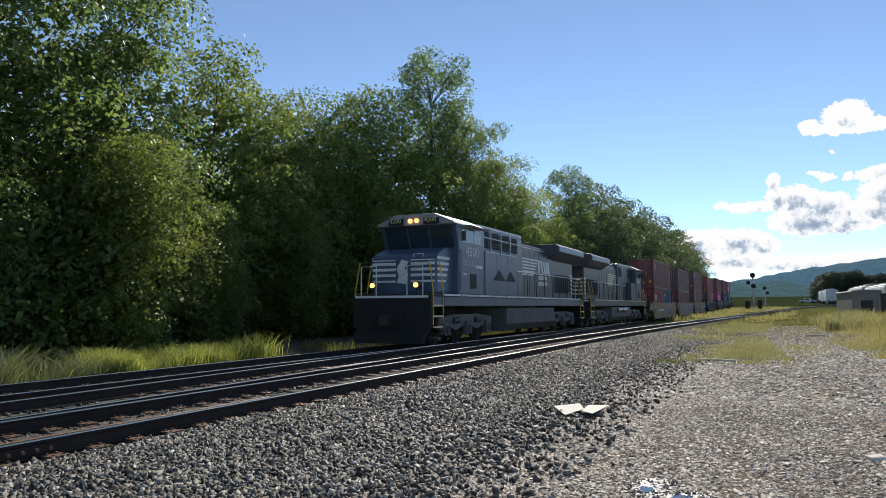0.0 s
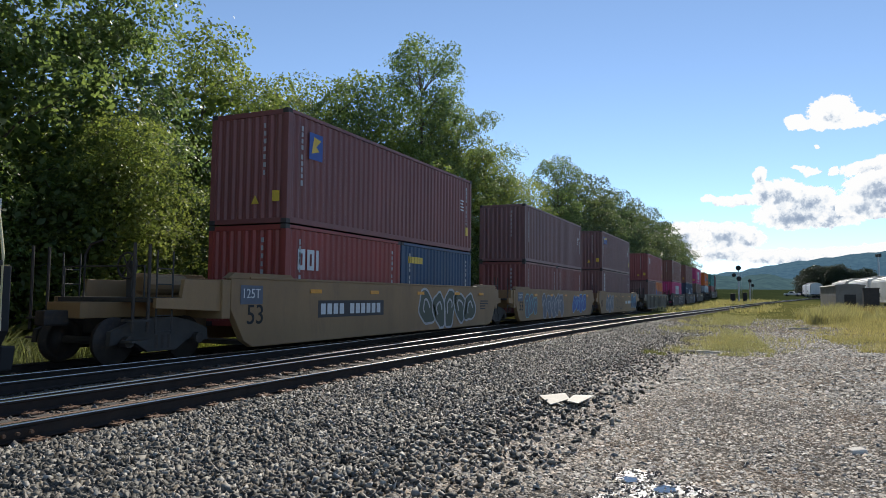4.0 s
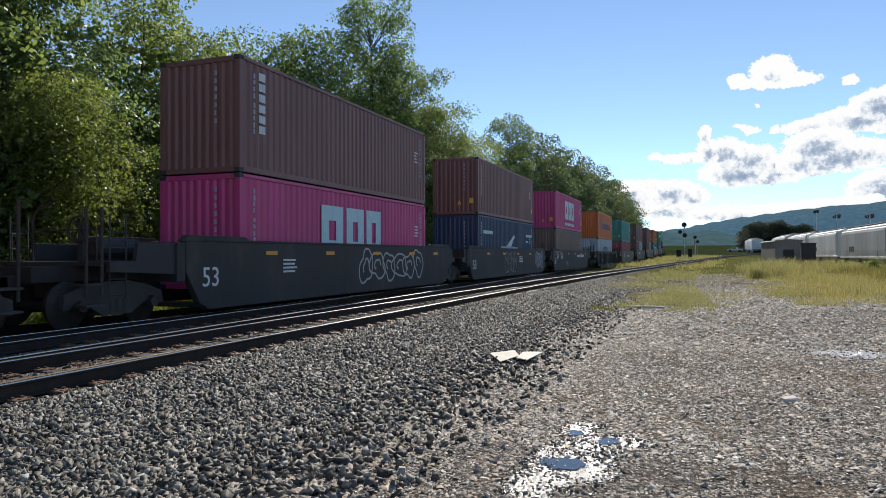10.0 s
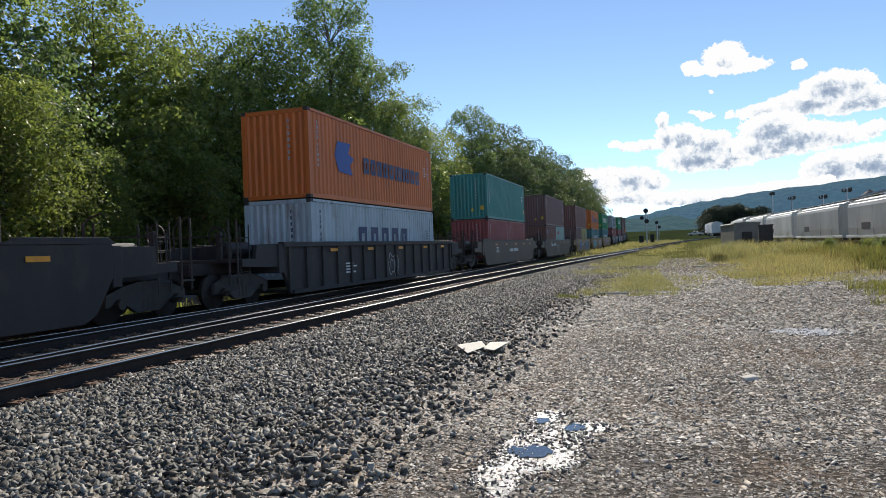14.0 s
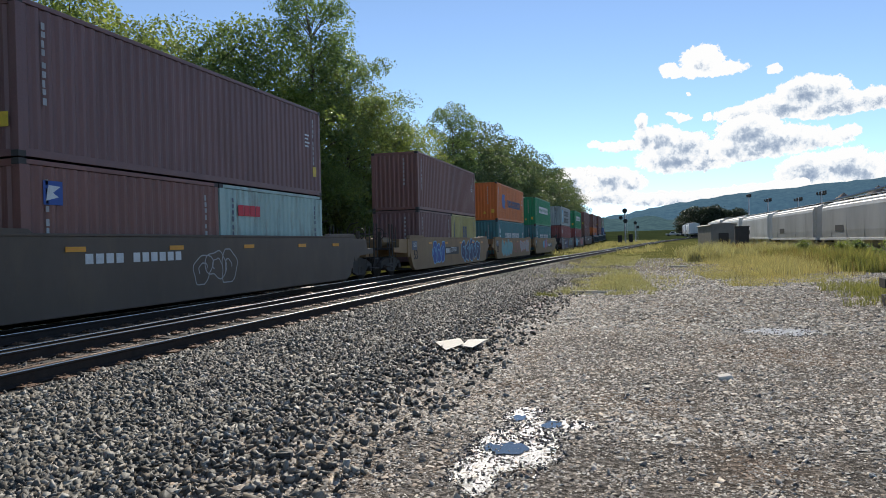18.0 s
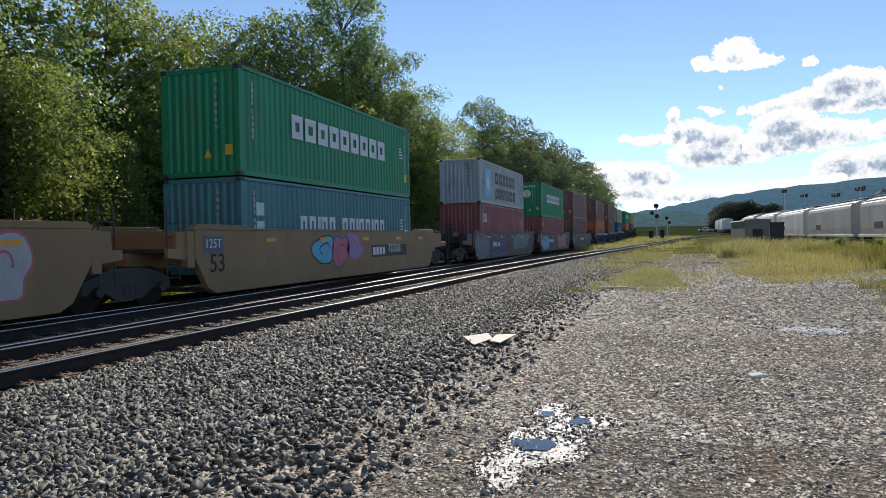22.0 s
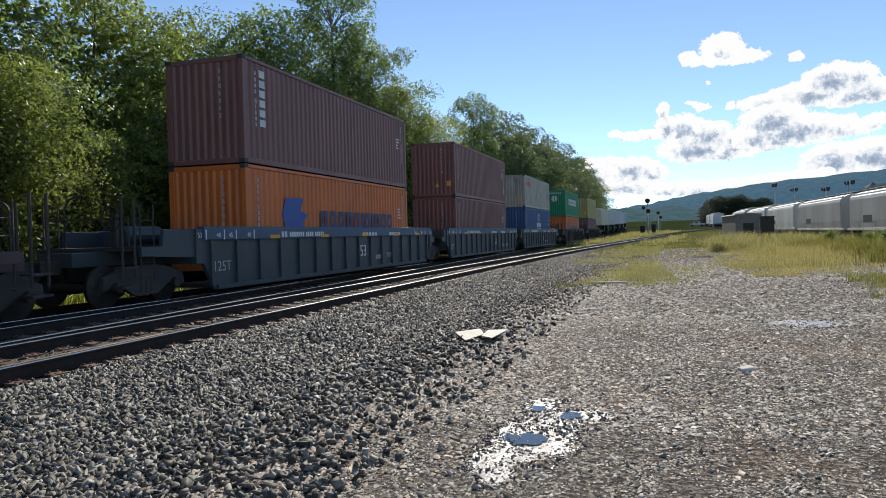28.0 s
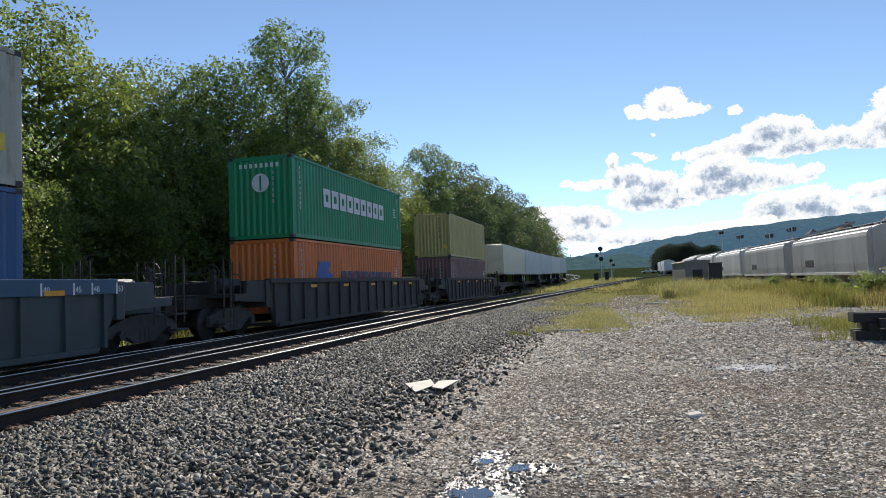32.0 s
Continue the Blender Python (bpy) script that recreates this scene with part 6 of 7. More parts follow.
def tree_kind(seed, height, spread, low, leaf, per, clumps, airy=0.0, material=0):
    """Meshes of one tree: trunk with limbs, and a crown of leaves in clumps along them."""
    rs = np.random.RandomState(seed)
    bm = bmesh.new()
    top = height * 0.86
    bend = rs.uniform(-0.5, 0.5, 2)
    trunk = [(bend[0] * math.sin(q * 2.2), bend[1] * math.sin(q * 1.9 + 1) - bend[1] * math.sin(1), top * q) for q in np.linspace(0, 1, 8)]
    r0 = 0.011 * height + 0.06
    add_tube(bm, [(trunk[0][0], trunk[0][1], -0.4)] + trunk[1:], [r0 * (1.25 - 1.12 * q) for q in np.linspace(0, 1, 8)], 8)
    cs, rad = [], []
    for k in range(clumps):
        h = low + (1 - low) * (k + rs.uniform(0, 1)) / clumps
        q = min(0.999, h * height / top) * 7
        i = int(min(q, 6))
        base_p = Vector(trunk[i]).lerp(Vector(trunk[i + 1]), q - i) if q < 7 else Vector(trunk[7])
        shape_r = spread * (math.sin(math.pi * min(1.0, (h - low * 0.6) / (1.05 - low * 0.6)) ** 0.75) * 0.85 + 0.2)
        if airy > 0.7:
            shape_r = spread * (0.5 + 0.5 * math.sin(math.pi * min(1.0, 0.12 + 0.78 * (h - low) / (1 - low))))
        ang = k * 2.399 + rs.uniform(-0.4, 0.4)
        reach = shape_r * rs.uniform(0.45, 1.05)
        tip = Vector((base_p.x + reach * math.cos(ang), base_p.y + reach * math.sin(ang), min(height - 0.4, h * height + reach * rs.uniform(0.05, 0.35))))
        start = base_p - Vector((0, 0, reach * 0.3))
        start.z = max(start.z, 0.8)
        mid = start.lerp(tip, 0.5) + Vector((0, 0, 0.12 * reach))
        if k % 2 == 0 or airy:
            add_tube(bm, [start, mid, tip], [0.018 + 0.02 * reach / 2, 0.016 + 0.01 * reach / 2, 0.008], 5, False)
        for f in ((1.0, 0.72) if reach > 1.6 else (1.0,)):
            c = start.lerp(tip, f)
            cs.append((c.x + rs.uniform(-0.3, 0.3), c.y + rs.uniform(-0.3, 0.3), c.z + rs.uniform(-0.1, 0.3)))
            rad.append(rs.uniform(0.9, 2.1) * (spread / 4.2) ** 0.6 * (0.85 if f == 1.0 else 1.1) * (1 - 0.35 * airy))
    co = leaves(np.array(cs), np.array(rad), per, leaf, rs)
    if airy < 0.6:
        # the close inner foliage that shuts out the sky
        m = 5 * clumps
        h = rs.uniform(low * 0.7, 0.82, m)
        ang, out = rs.uniform(0, 6.28, m), spread * 0.55 * np.sqrt(rs.uniform(0, 1, m)) * np.sin(np.pi * np.clip(h, 0.12, 0.9)) ** 0.5
        core = np.stack([out * np.cos(ang), out * np.sin(ang), h * height], 1)
        co = np.concatenate([co, leaves(core, np.full(m, 0.5), 9, (0.3, 0.55), rs)])
    crown = flat_mesh("crown", co.reshape(-1, 3), 4, M_LEAF[material])
    return mesh_of("trunk", bm, M_BARK, True), crown


KINDS = [
    tree_kind(11, 12.0, 4.0, 0.1, (0.12, 0.22), 310, 38, 0, 0), tree_kind(12, 13.5, 3.7, 0.14, (0.12, 0.21), 300, 40, 0, 1), tree_kind(13, 11.5, 4.2, 0.08, (0.12, 0.22), 310, 38, 0, 2),
    tree_kind(14, 17.0, 3.0, 0.32, (0.12, 0.22), 210, 50, 0.75, 1), tree_kind(15, 16.0, 4.7, 0.1, (0.12, 0.23), 320, 44, 0, 0),
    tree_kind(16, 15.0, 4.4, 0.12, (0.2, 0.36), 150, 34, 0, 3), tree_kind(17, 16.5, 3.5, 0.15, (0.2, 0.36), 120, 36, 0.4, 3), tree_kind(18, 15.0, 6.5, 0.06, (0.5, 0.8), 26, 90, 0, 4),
    tree_kind(19, 13.0, 4.6, 0.1, (0.24, 0.4), 52, 60, 0, 0), tree_kind(20, 13.0, 4.4, 0.1, (0.24, 0.4), 52, 60, 0, 2)]
BUSHES = [tree_kind(21, 3.6, 1.9, 0.05, (0.14, 0.25), 50, 32, 0, 2), tree_kind(22, 4.6, 2.1, 0.05, (0.15, 0.27), 52, 36, 0, 0), tree_kind(23, 2.2, 1.5, 0.04, (0.13, 0.22), 46, 26, 0, 1)]
TREE_WORDS = ["broad leafy maple in full summer leaf", "dense green locust tree with feathery crown", "spreading sumac with yellow-green leaves", "tall airy locust tree rising over its neighbours", "large dark-green maple with low limbs", "distant leafy tree in the tree line", "distant tall tree with a loose crown", "dark rounded tree", "dense maple deeper in the wood", "dense sumac deeper in the wood"]
BUSH_WORDS = ["yellow-green brush at the wood's edge", "dark leafy bush under the trees", "low weedy shrub beside the track"]


def plant(kind, meshes, words, x, y, size, turn, group):
    name, cat = ("tree", "tree") if size > 0 and meshes in KINDS else ("bush", "bush")
    ob = base(name, pose(x, y, ground_z(x, y) - 0.05, 0, 0, turn) @ Matrix.Diagonal((size, size, size, 1)), words, cat, group)
    piece("trunk", meshes[0], ob)
    piece("crown", meshes[1], ob)
    return ob


def height_of(k):
    return (12.0, 13.5, 11.5, 17.0, 16.0, 15.0, 16.5, 15.0, 13.0, 13.0)[k]


def edge(y):
    """How far over the first trees stand: they come forward near the start of the grass strip and draw back behind it."""
    return float(np.interp(y, [-10, 10, 13, 17, 20.5, 24, 34, 46, 52, 70], [-20.0, -20.2, -20.4, -20.4, -21.6, -23.0, -22.4, -21.4, -20.4, -19.8]))


def plant_wood():
    rnd = random.Random(7)
    # the front row: how far along, how tall, which kind
    front = [(-9, 14, 4), (-2, 15.5, 4), (4.5, 16.5, 4), (9.0, 16.2, 1), (12.6, 16.0, 4), (17.4, 13.4, 1), (23.8, 12.6, 0), (28.8, 12.0, 2), (33.0, 13.2, 0), (37.6, 14.0, 2), (43.0, 18.8, 3), (47.8, 15.6, 3), (44.6, 14.2, 4), (51.0, 12.8, 0), (55.4, 13.8, 1),
             (60.2, 11.8, 2), (64.6, 9.6, 0), (69.0, 10.0, 2), (73.2, 16.4, 3), (75.5, 13.0, 6), (80.5, 14.8, 5), (86.0, 16.4, 6), (92, 14.6, 5), (97, 17.6, 6), (104, 15.4, 5), (111, 17.6, 6), (119, 16.0, 5), (127, 18.4, 6), (136, 16.4, 5), (146, 18.6, 6), (158, 17.0, 5), (172, 18.0, 6), (189, 16.4, 6), (208, 15.8, 5), (230, 15.2, 6), (256, 14.4, 5), (285, 13.5, 5)]
    for y, h, k in front:
        x = edge(y) + rnd.uniform(-0.6, 0.6) - (0.0 if y < 190 else (y - 180) ** 2 / 1700)
        plant(k, KINDS[k], TREE_WORDS[k], x, y, h / height_of(k), rnd.uniform(0, 360), "trees along the track")
    # young trees leaning out before the first row
    for x, y, h, k in ((-17.9, 15.4, 6.8, 2), (-18.2, 10.0, 6.6, 0), (-19.0, 19.6, 5.4, 2), (-18.4, 4.0, 7.0, 0), (-20.4, 26.5, 6.0, 2), (-20.2, 33.0, 7.0, 0), (-19.4, 42.0, 6.5, 2)):
        plant(k, KINDS[k], "young tree leaning out at the wood's edge", x, y, h / height_of(k), rnd.uniform(0, 360), "trees along the track")
    # the rows behind
    for row, x0 in ((1, -28.0), (2, -34.0)):
        y = -12.0 + 3 * row
        while y < 300:
            far = y > 66
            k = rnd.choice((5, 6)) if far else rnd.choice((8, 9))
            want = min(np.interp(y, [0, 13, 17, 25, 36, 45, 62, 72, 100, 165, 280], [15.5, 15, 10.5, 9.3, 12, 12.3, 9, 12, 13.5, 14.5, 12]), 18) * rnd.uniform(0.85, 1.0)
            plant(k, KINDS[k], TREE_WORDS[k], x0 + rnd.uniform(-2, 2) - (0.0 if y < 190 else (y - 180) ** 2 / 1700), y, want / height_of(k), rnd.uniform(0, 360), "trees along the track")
            y += (5.0 if not far else 8.5) * rnd.uniform(0.8, 1.2) * (1 if row == 1 else 1.3)
    # brush at the foot of the wood
    y = -8.0
    while y < 175:
        k = rnd.choice((0, 1, 1, 2))
        plant(k, BUSHES[k], BUSH_WORDS[k], edge(y) + (1.6 if y < 50 else 2.0) + rnd.uniform(-0.9, 0.4), y, rnd.uniform(0.7, 1.2), rnd.uniform(0, 360), "brush at the wood's edge")
        if y < 60:
            for x0 in (-25.5, -31.0):
                plant(1, BUSHES[1], BUSH_WORDS[1], x0 + rnd.uniform(-1, 1), y + rnd.uniform(-0.7, 0.7), rnd.uniform(1.0, 1.5), rnd.uniform(0, 360), "brush at the wood's edge")
        y += rnd.uniform(1.3, 2.2) * (1 if y < 60 else 2.2)


plant_wood()


# ---- grass and weeds ----
def blades(name, label, n, place, height, width, material, seed, lean=0.35, category="grass", fade=None):
    """Grass: bent blades of two segments, joined into one mesh of stuff."""
    rs = np.random.RandomState(seed)
    x, y = place(rs, n)
    n = len(x)
    p = on_ground(x, y, -0.02)
    a = rs.uniform(0, 2 * np.pi, n)
    h = rs.uniform(height[0], height[1], n) * (0.75 + 0.5 * np.array([noise.noise(Vector((u * 0.5, v * 0.5, 2))) for u, v in zip(x, y)]))
    if fade:
        h *= np.clip((x - fade[0]) / fade[1], 0.15, 1)
    w = rs.uniform(width[0], width[1], n)
    side = np.stack([np.cos(a), np.sin(a), np.zeros(n)], 1) * w[:, None] * 0.5
    tip = np.stack([rs.normal(0, lean, n) * h, rs.normal(0, lean, n) * h, h], 1)
    mid = p + tip * np.array([0.35, 0.35, 0.6])
    end = p + tip
    co = np.stack([p - side, p + side, mid + side * 0.7, mid - side * 0.7, mid - side * 0.7, mid + side * 0.7, end + side * 0.15, end - side * 0.15], 1)
    return tagged(new(name, flat_mesh(name, co.reshape(-1, 3), 4, material)), label, category, kind="stuff")


def inside(x, y, cut, seed, scale=0.35):
    """Keeps what lies in the ragged patches of a meadow."""
    return np.array([noise.noise(Vector((u * scale, v * scale, seed))) > cut for u, v in zip(x, y)])


PATH_X = [2.0, 1.2, 0.6, 1.5, 6.0]   # middle of the bare gravel path through the grass


def patch(x0, x1, y0, y1, cut=-0.3, seed=1.0, scale=0.35, slope=0.0):
    def place(rs, n):
        y = y0 + (y1 - y0) * rs.uniform(0, 1, n) ** 1.3
        x = rs.uniform(x0, x1, n) + slope * (y - y0)
        u, v = (x - slope * (y - y0) - x0) / (x1 - x0), (y - y0) / (y1 - y0)
        edge = np.minimum(np.minimum(u, 1 - u), np.minimum(v, 1 - v))
        rag = np.array([noise.noise(Vector((a * scale * 1.6, b * scale * 1.6, seed + 20))) for a, b in zip(x, y)])
        ok = inside(x, y, cut, seed, scale) & (edge + 0.42 * rag + rs.uniform(-0.1, 0.1, n) > 0.14)
        rail = np.array([abs(a - near_line(b)) for a, b in zip(x, y)])
        path = np.abs(x - np.interp(y, [20, 30, 45, 80, 130], PATH_X)) < np.interp(y, [20, 45, 130], [1.3, 1.2, 2.2])
        ok &= (rail > 2.3) & ~(path & (rs.uniform(0, 1, n) > 0.12))
        return x[ok], y[ok]
    return place


blades("meadow_grass", "dry yellow-green grass on the gravel", 26000, patch(-2.9, 2.0, 22.0, 36, -0.25, 1, 0.5), (0.06, 0.26), (0.012, 0.03), M_GRASS, 1)
blades("meadow_grass", "dry yellow-green grass along the lot", 22000, patch(-5.0, 2.6, 30, 84, -0.15, 2, 0.25), (0.1, 0.34), (0.02, 0.05), M_GRASS, 2)
blades("meadow_grass", "tall yellow meadow grass beside the freight yard", 60000, patch(1.0, 15, 29, 80, -0.5, 3, 0.2, 0.02), (0.3, 0.85), (0.012, 0.032), M_GRASS, 3, fade=(2.0, 3.5))
blades("meadow_grass", "tall pale grass before the shed", 24000, patch(2.8, 13, 52, 74, -0.6, 13, 0.25), (0.7, 1.5), (0.025, 0.06), M_GRASS, 13, 0.25)
blades("meadow_grass", "short grass creeping over the gravel", 18000, patch(0.2, 9, 25.5, 38, -0.1, 4, 0.4), (0.06, 0.25), (0.015, 0.03), M_GRASS, 4)
blades("meadow_grass", "bright green grass by the timber stack", 9000, patch(4.4, 9.2, 17.8, 26, -0.2, 5, 0.6, 0.1), (0.1, 0.42), (0.012, 0.028), M_WEED, 5)
blades("meadow_grass", "grass strip below the signal", 14000, patch(-12, 2.5, 78, 175, -0.35, 6, 0.1, 0.03), (0.25, 0.7), (0.05, 0.12), M_GRASS, 6)
blades("tall_weeds", "green weeds and goldenrod before the hopper cars", 26000, patch(8.2, 13.2, 33, 62, -0.3, 7, 0.22, -0.01), (0.4, 1.25), (0.014, 0.045), M_WEED, 7, 0.25, "weeds")
blades("dry_stalks", "rusty stalks and yellow flowers among the weeds", 9000, patch(7.6, 13.2, 30, 60, -0.2, 14, 0.3), (0.4, 1.2), (0.012, 0.035), M_STALK, 14, 0.25, "weeds")
blades("dry_stalks", "brown seed heads along the yard track", 5000, patch(6.0, 13.5, 58, 74, -0.2, 8, 0.2), (0.7, 1.5), (0.02, 0.05), M_STALK, 8, 0.2, "weeds")
M_MUGWORT = leafy("grey_green_weed", (0.13, 0.145, 0.085), (0.27, 0.285, 0.17), 0.8, 0.3)
blades("weed_strip", "grey-green feathery weeds between the main track and the wood", 34000, patch(-17.2, -13.6, -2, 13.5, -0.7, 9, 0.4), (0.3, 1.05), (0.012, 0.036), M_MUGWORT, 9, 0.55, "weeds")
blades("weed_strip", "bright yellow-green foxtail grass beside the main track, its colour raised for sunlight", 15000, patch(-16.2, -13.6, 11.4, 18.2, -0.7, 10, 0.4), (0.35, 0.9), (0.012, 0.03), M_SUNNY_FOXTAIL, 10, 0.4, "weeds")
blades("weed_strip", "low weeds along the foot of the wood", 15000, patch(-17.5, -14.0, 17, 72, -0.5, 12, 0.3), (0.15, 0.55), (0.014, 0.036), M_WEED, 12, 0.5, "weeds")
blades("grass_tuft", "small tufts of grass in the ballast", 900, patch(-3.3, -2.5, 20.5, 22.4, -0.2, 11, 0.8), (0.05, 0.2), (0.01, 0.025), M_WEED, 11)
for _k, (_x, _y, _s) in enumerate(((12.9, 42, 0.4), (13.4, 38, 0.46), (13.2, 47, 0.4), (12.6, 52, 0.34), (11.8, 45, 0.3), (13.2, 34, 0.5), (12.2, 39, 0.36), (11.0, 56, 0.3))):
    plant(1, BUSHES[_k % 3], BUSH_WORDS[_k % 3], _x, _y, _s, 70 * _k, "brush beside the yard")


# ---- beside the lot ----
def slab(name, outline, z, thick, material, label, category, tilt=(0, 0)):
    cx, cy = sum(p[0] for p in outline) / len(outline), sum(p[1] for p in outline) / len(outline)
    bm = prism([(x - cx, y - cy) for x, y in outline], "z", 0, thick, min(0.003, thick * 0.3))
    ob = new(name, mesh_of(name, bm, material))
    ob.matrix_basis = pose(cx, cy, z, tilt[0], tilt[1], 0)
    return tagged(ob, label, category)


M_CARD = paint("weathered_board", (0.72, 0.66, 0.55), 0.8, 0, 0.12, 4.0, (0.4, 0.34, 0.26), 0.4, grain=70)
slab("board_scrap", [(-3.27, 10.92), (-2.91, 10.28), (-2.77, 10.88), (-2.96, 11.34)], -0.255, 0.012, M_CARD, "pale scrap of fibreboard lying on the gravel", "scrap", (2, 1))
slab("board_scrap", [(-2.71, 10.46), (-2.51, 10.32), (-2.50, 11.42), (-2.78, 11.17)], -0.24, 0.012, M_CARD, "pale scrap of fibreboard overlapping another", "scrap", (-1, 3))
slab("plank", [(-2.25, 22.75), (-1.15, 22.5), (-1.14, 22.62), (-2.24, 22.87)], -0.3, 0.05, paint("bleached_wood", (0.5, 0.46, 0.4), 0.85, 0, 0.2, 4.0, grain=60), "bleached plank at the edge of the grass", "plank")
slab("plank", [(1.4, 43.0), (2.4, 43.1), (2.4, 43.35), (1.4, 43.25)], -0.3, 0.06, MATS["bleached_wood"], "bleached plank in the grass", "plank")
bm = box(-0.11, 0.11, -0.07, 0.07, 0, 0.07, 0.02)
for v in bm.verts:
    v.co += Vector((noise.noise(v.co * 9), noise.noise(v.co * 9 + Vector((5, 0, 0))), 0)) * 0.03
tagged(new("pale_rock", mesh_of("pale_rock", bm, paint("pale_rock", (0.7, 0.64, 0.55), 0.8, 0, 0.15, 6.0))), "pale broken rock on the lot", "rock").matrix_basis = pose(0.89, 8.85, -0.335, 4, -6, 20) @ Matrix.Diagonal((0.85, 0.85, 0.9, 1))


# puddles: water in shallow hollows, wet stones round them
M_WATER = bpy.data.materials.new("puddle_water")
_t, _b = nodes_of(M_WATER)
_b.inputs["Base Color"].default_value = (0.035, 0.035, 0.033, 1)
_b.inputs["Roughness"].default_value = 0.02
_b.inputs["IOR"].default_value = 1.33
_b.inputs["Specular IOR Level"].default_value = 1.0
POOLS = [(-1.08, 5.58, 0.17, 0.16), (-0.82, 6.37, 0.09, 0.12), (-1.17, 6.57, 0.08, 0.1)]


def water_sheet(name, spots, depth, lift, g, material, label, category, kind):
    """Water lying in shallow hollows, with a ragged edge."""
    bm = bmesh.new()
    for x0, x1, y0, y1 in spots:
        xs, ys = np.arange(x0, x1, g), np.arange(y0, y1, g * 1.5)
        gx, gy = np.meshgrid(xs, ys)
        d = depth(gx.ravel(), gy.ravel()).reshape(gx.shape)
        vs = {}
        for j in range(len(ys) - 1):
            for i in range(len(xs) - 1):
                if d[j, i] > 0:
                    q = []
                    for a, b in ((j, i), (j, i + 1), (j + 1, i + 1), (j + 1, i)):
                        if (a, b) not in vs:
                            vs[a, b] = bm.verts.new((xs[b], ys[a], LOT_Z + lift))
                        q.append(vs[a, b])
                    bm.faces.new(q)
    return tagged(new(name, mesh_of(name, bm, material, True)), label, category, kind=kind)


def pool_depth(cx, cy, rx, ry):
    return lambda x, y: 1 - np.hypot((x - cx) / rx, (y - cy) / ry) + 0.4 * np.array([noise.noise(Vector((u * 14, v * 9, 9.0))) + 0.6 * noise.noise(Vector((u * 40, v * 26, 2.0))) for u, v in zip(x, y)])


for _p in POOLS:
    water_sheet("puddle", [(_p[0] - 2 * _p[2], _p[0] + 2 * _p[2], _p[1] - 2 * _p[3], _p[1] + 2 * _p[3])], pool_depth(*_p), 0.016, 0.011, M_WATER, "shallow rain puddle reflecting the sky", "puddle", "")


M_FILM = bpy.data.materials.new("wet_film")
_t, _b = nodes_of(M_FILM)
_t.links.new(ramp(_t, noise_tex(_t, 60, 4, 0.6, None, "World"), [(0.3, (0.06, 0.055, 0.05)), (0.7, (0.22, 0.21, 0.19))]), _b.inputs["Base Color"])
_b.inputs["Roughness"].default_value = 0.3
_b.inputs["Specular IOR Level"].default_value = 0.8
bump(_t, _b, noise_tex(_t, 80, 5, 0.75, None, "World"), 0.6, 0.01)
water_sheet("wet_ground", [(-1.6, -0.3, 4.3, 7.3), (1.5, 3.1, 12.7, 14.1)], lambda x, y: wet_depth(x, y), 0.008, 0.0095, M_FILM, "thin film of rainwater over gravel", "water", "structure")
def puddle_bed(rs, n):
    near = rs.uniform(0, 1, n) < 0.9
    x = np.where(near, rs.uniform(-1.75, -0.25, n), rs.uniform(1.5, 3.1, n))
    y = np.where(near, rs.uniform(4.3, 7.4, n), rs.uniform(12.7, 14.1, n))
    w = wet_depth(x, y)
    ok = (w > -0.25) & (w < 0.75)
    return on_ground(x[ok], y[ok], 0.004)


scatter("wet_gravel", 5600, puddle_bed, (0.008, 0.026), M_WETROCK, "wet gravel glittering round the puddles", 0.4, seed=9)

# stacked timbers at the lot's edge
_st = base("timber_stack", pose(5.3, 18.15, LOT_Z), "stack of black creosoted timbers at the grass edge", "timber", "")
M_CREO = paint("creosote_timber", (0.035, 0.03, 0.027), 0.85, 0, 0.35, 3.0, (0.1, 0.085, 0.07), 0.5, stretch=(0.6, 6, 6), grain=60, relief=0.5)
for _x0, _x1, _y0, _y1, _z0, _z1 in ((0.0, 2.5, 0.0, 0.24, 0.0, 0.24), (0.1, 2.6, 0.5, 0.74, 0.0, 0.24), (0.28, 0.5, -0.05, 0.85, 0.24, 0.42), (1.9, 2.15, -0.05, 0.85, 0.24, 0.42), (-0.02, 2.45, 0.02, 0.26, 0.42, 0.64), (0.05, 2.5, 0.45, 0.7, 0.42, 0.64), (0.45, 2.7, -0.22, 0.0, 0.3, 0.52)):
    part("timber", box(_x0, _x1, _y0, _y1, _z0, _z1, 0.015), M_CREO, _st)


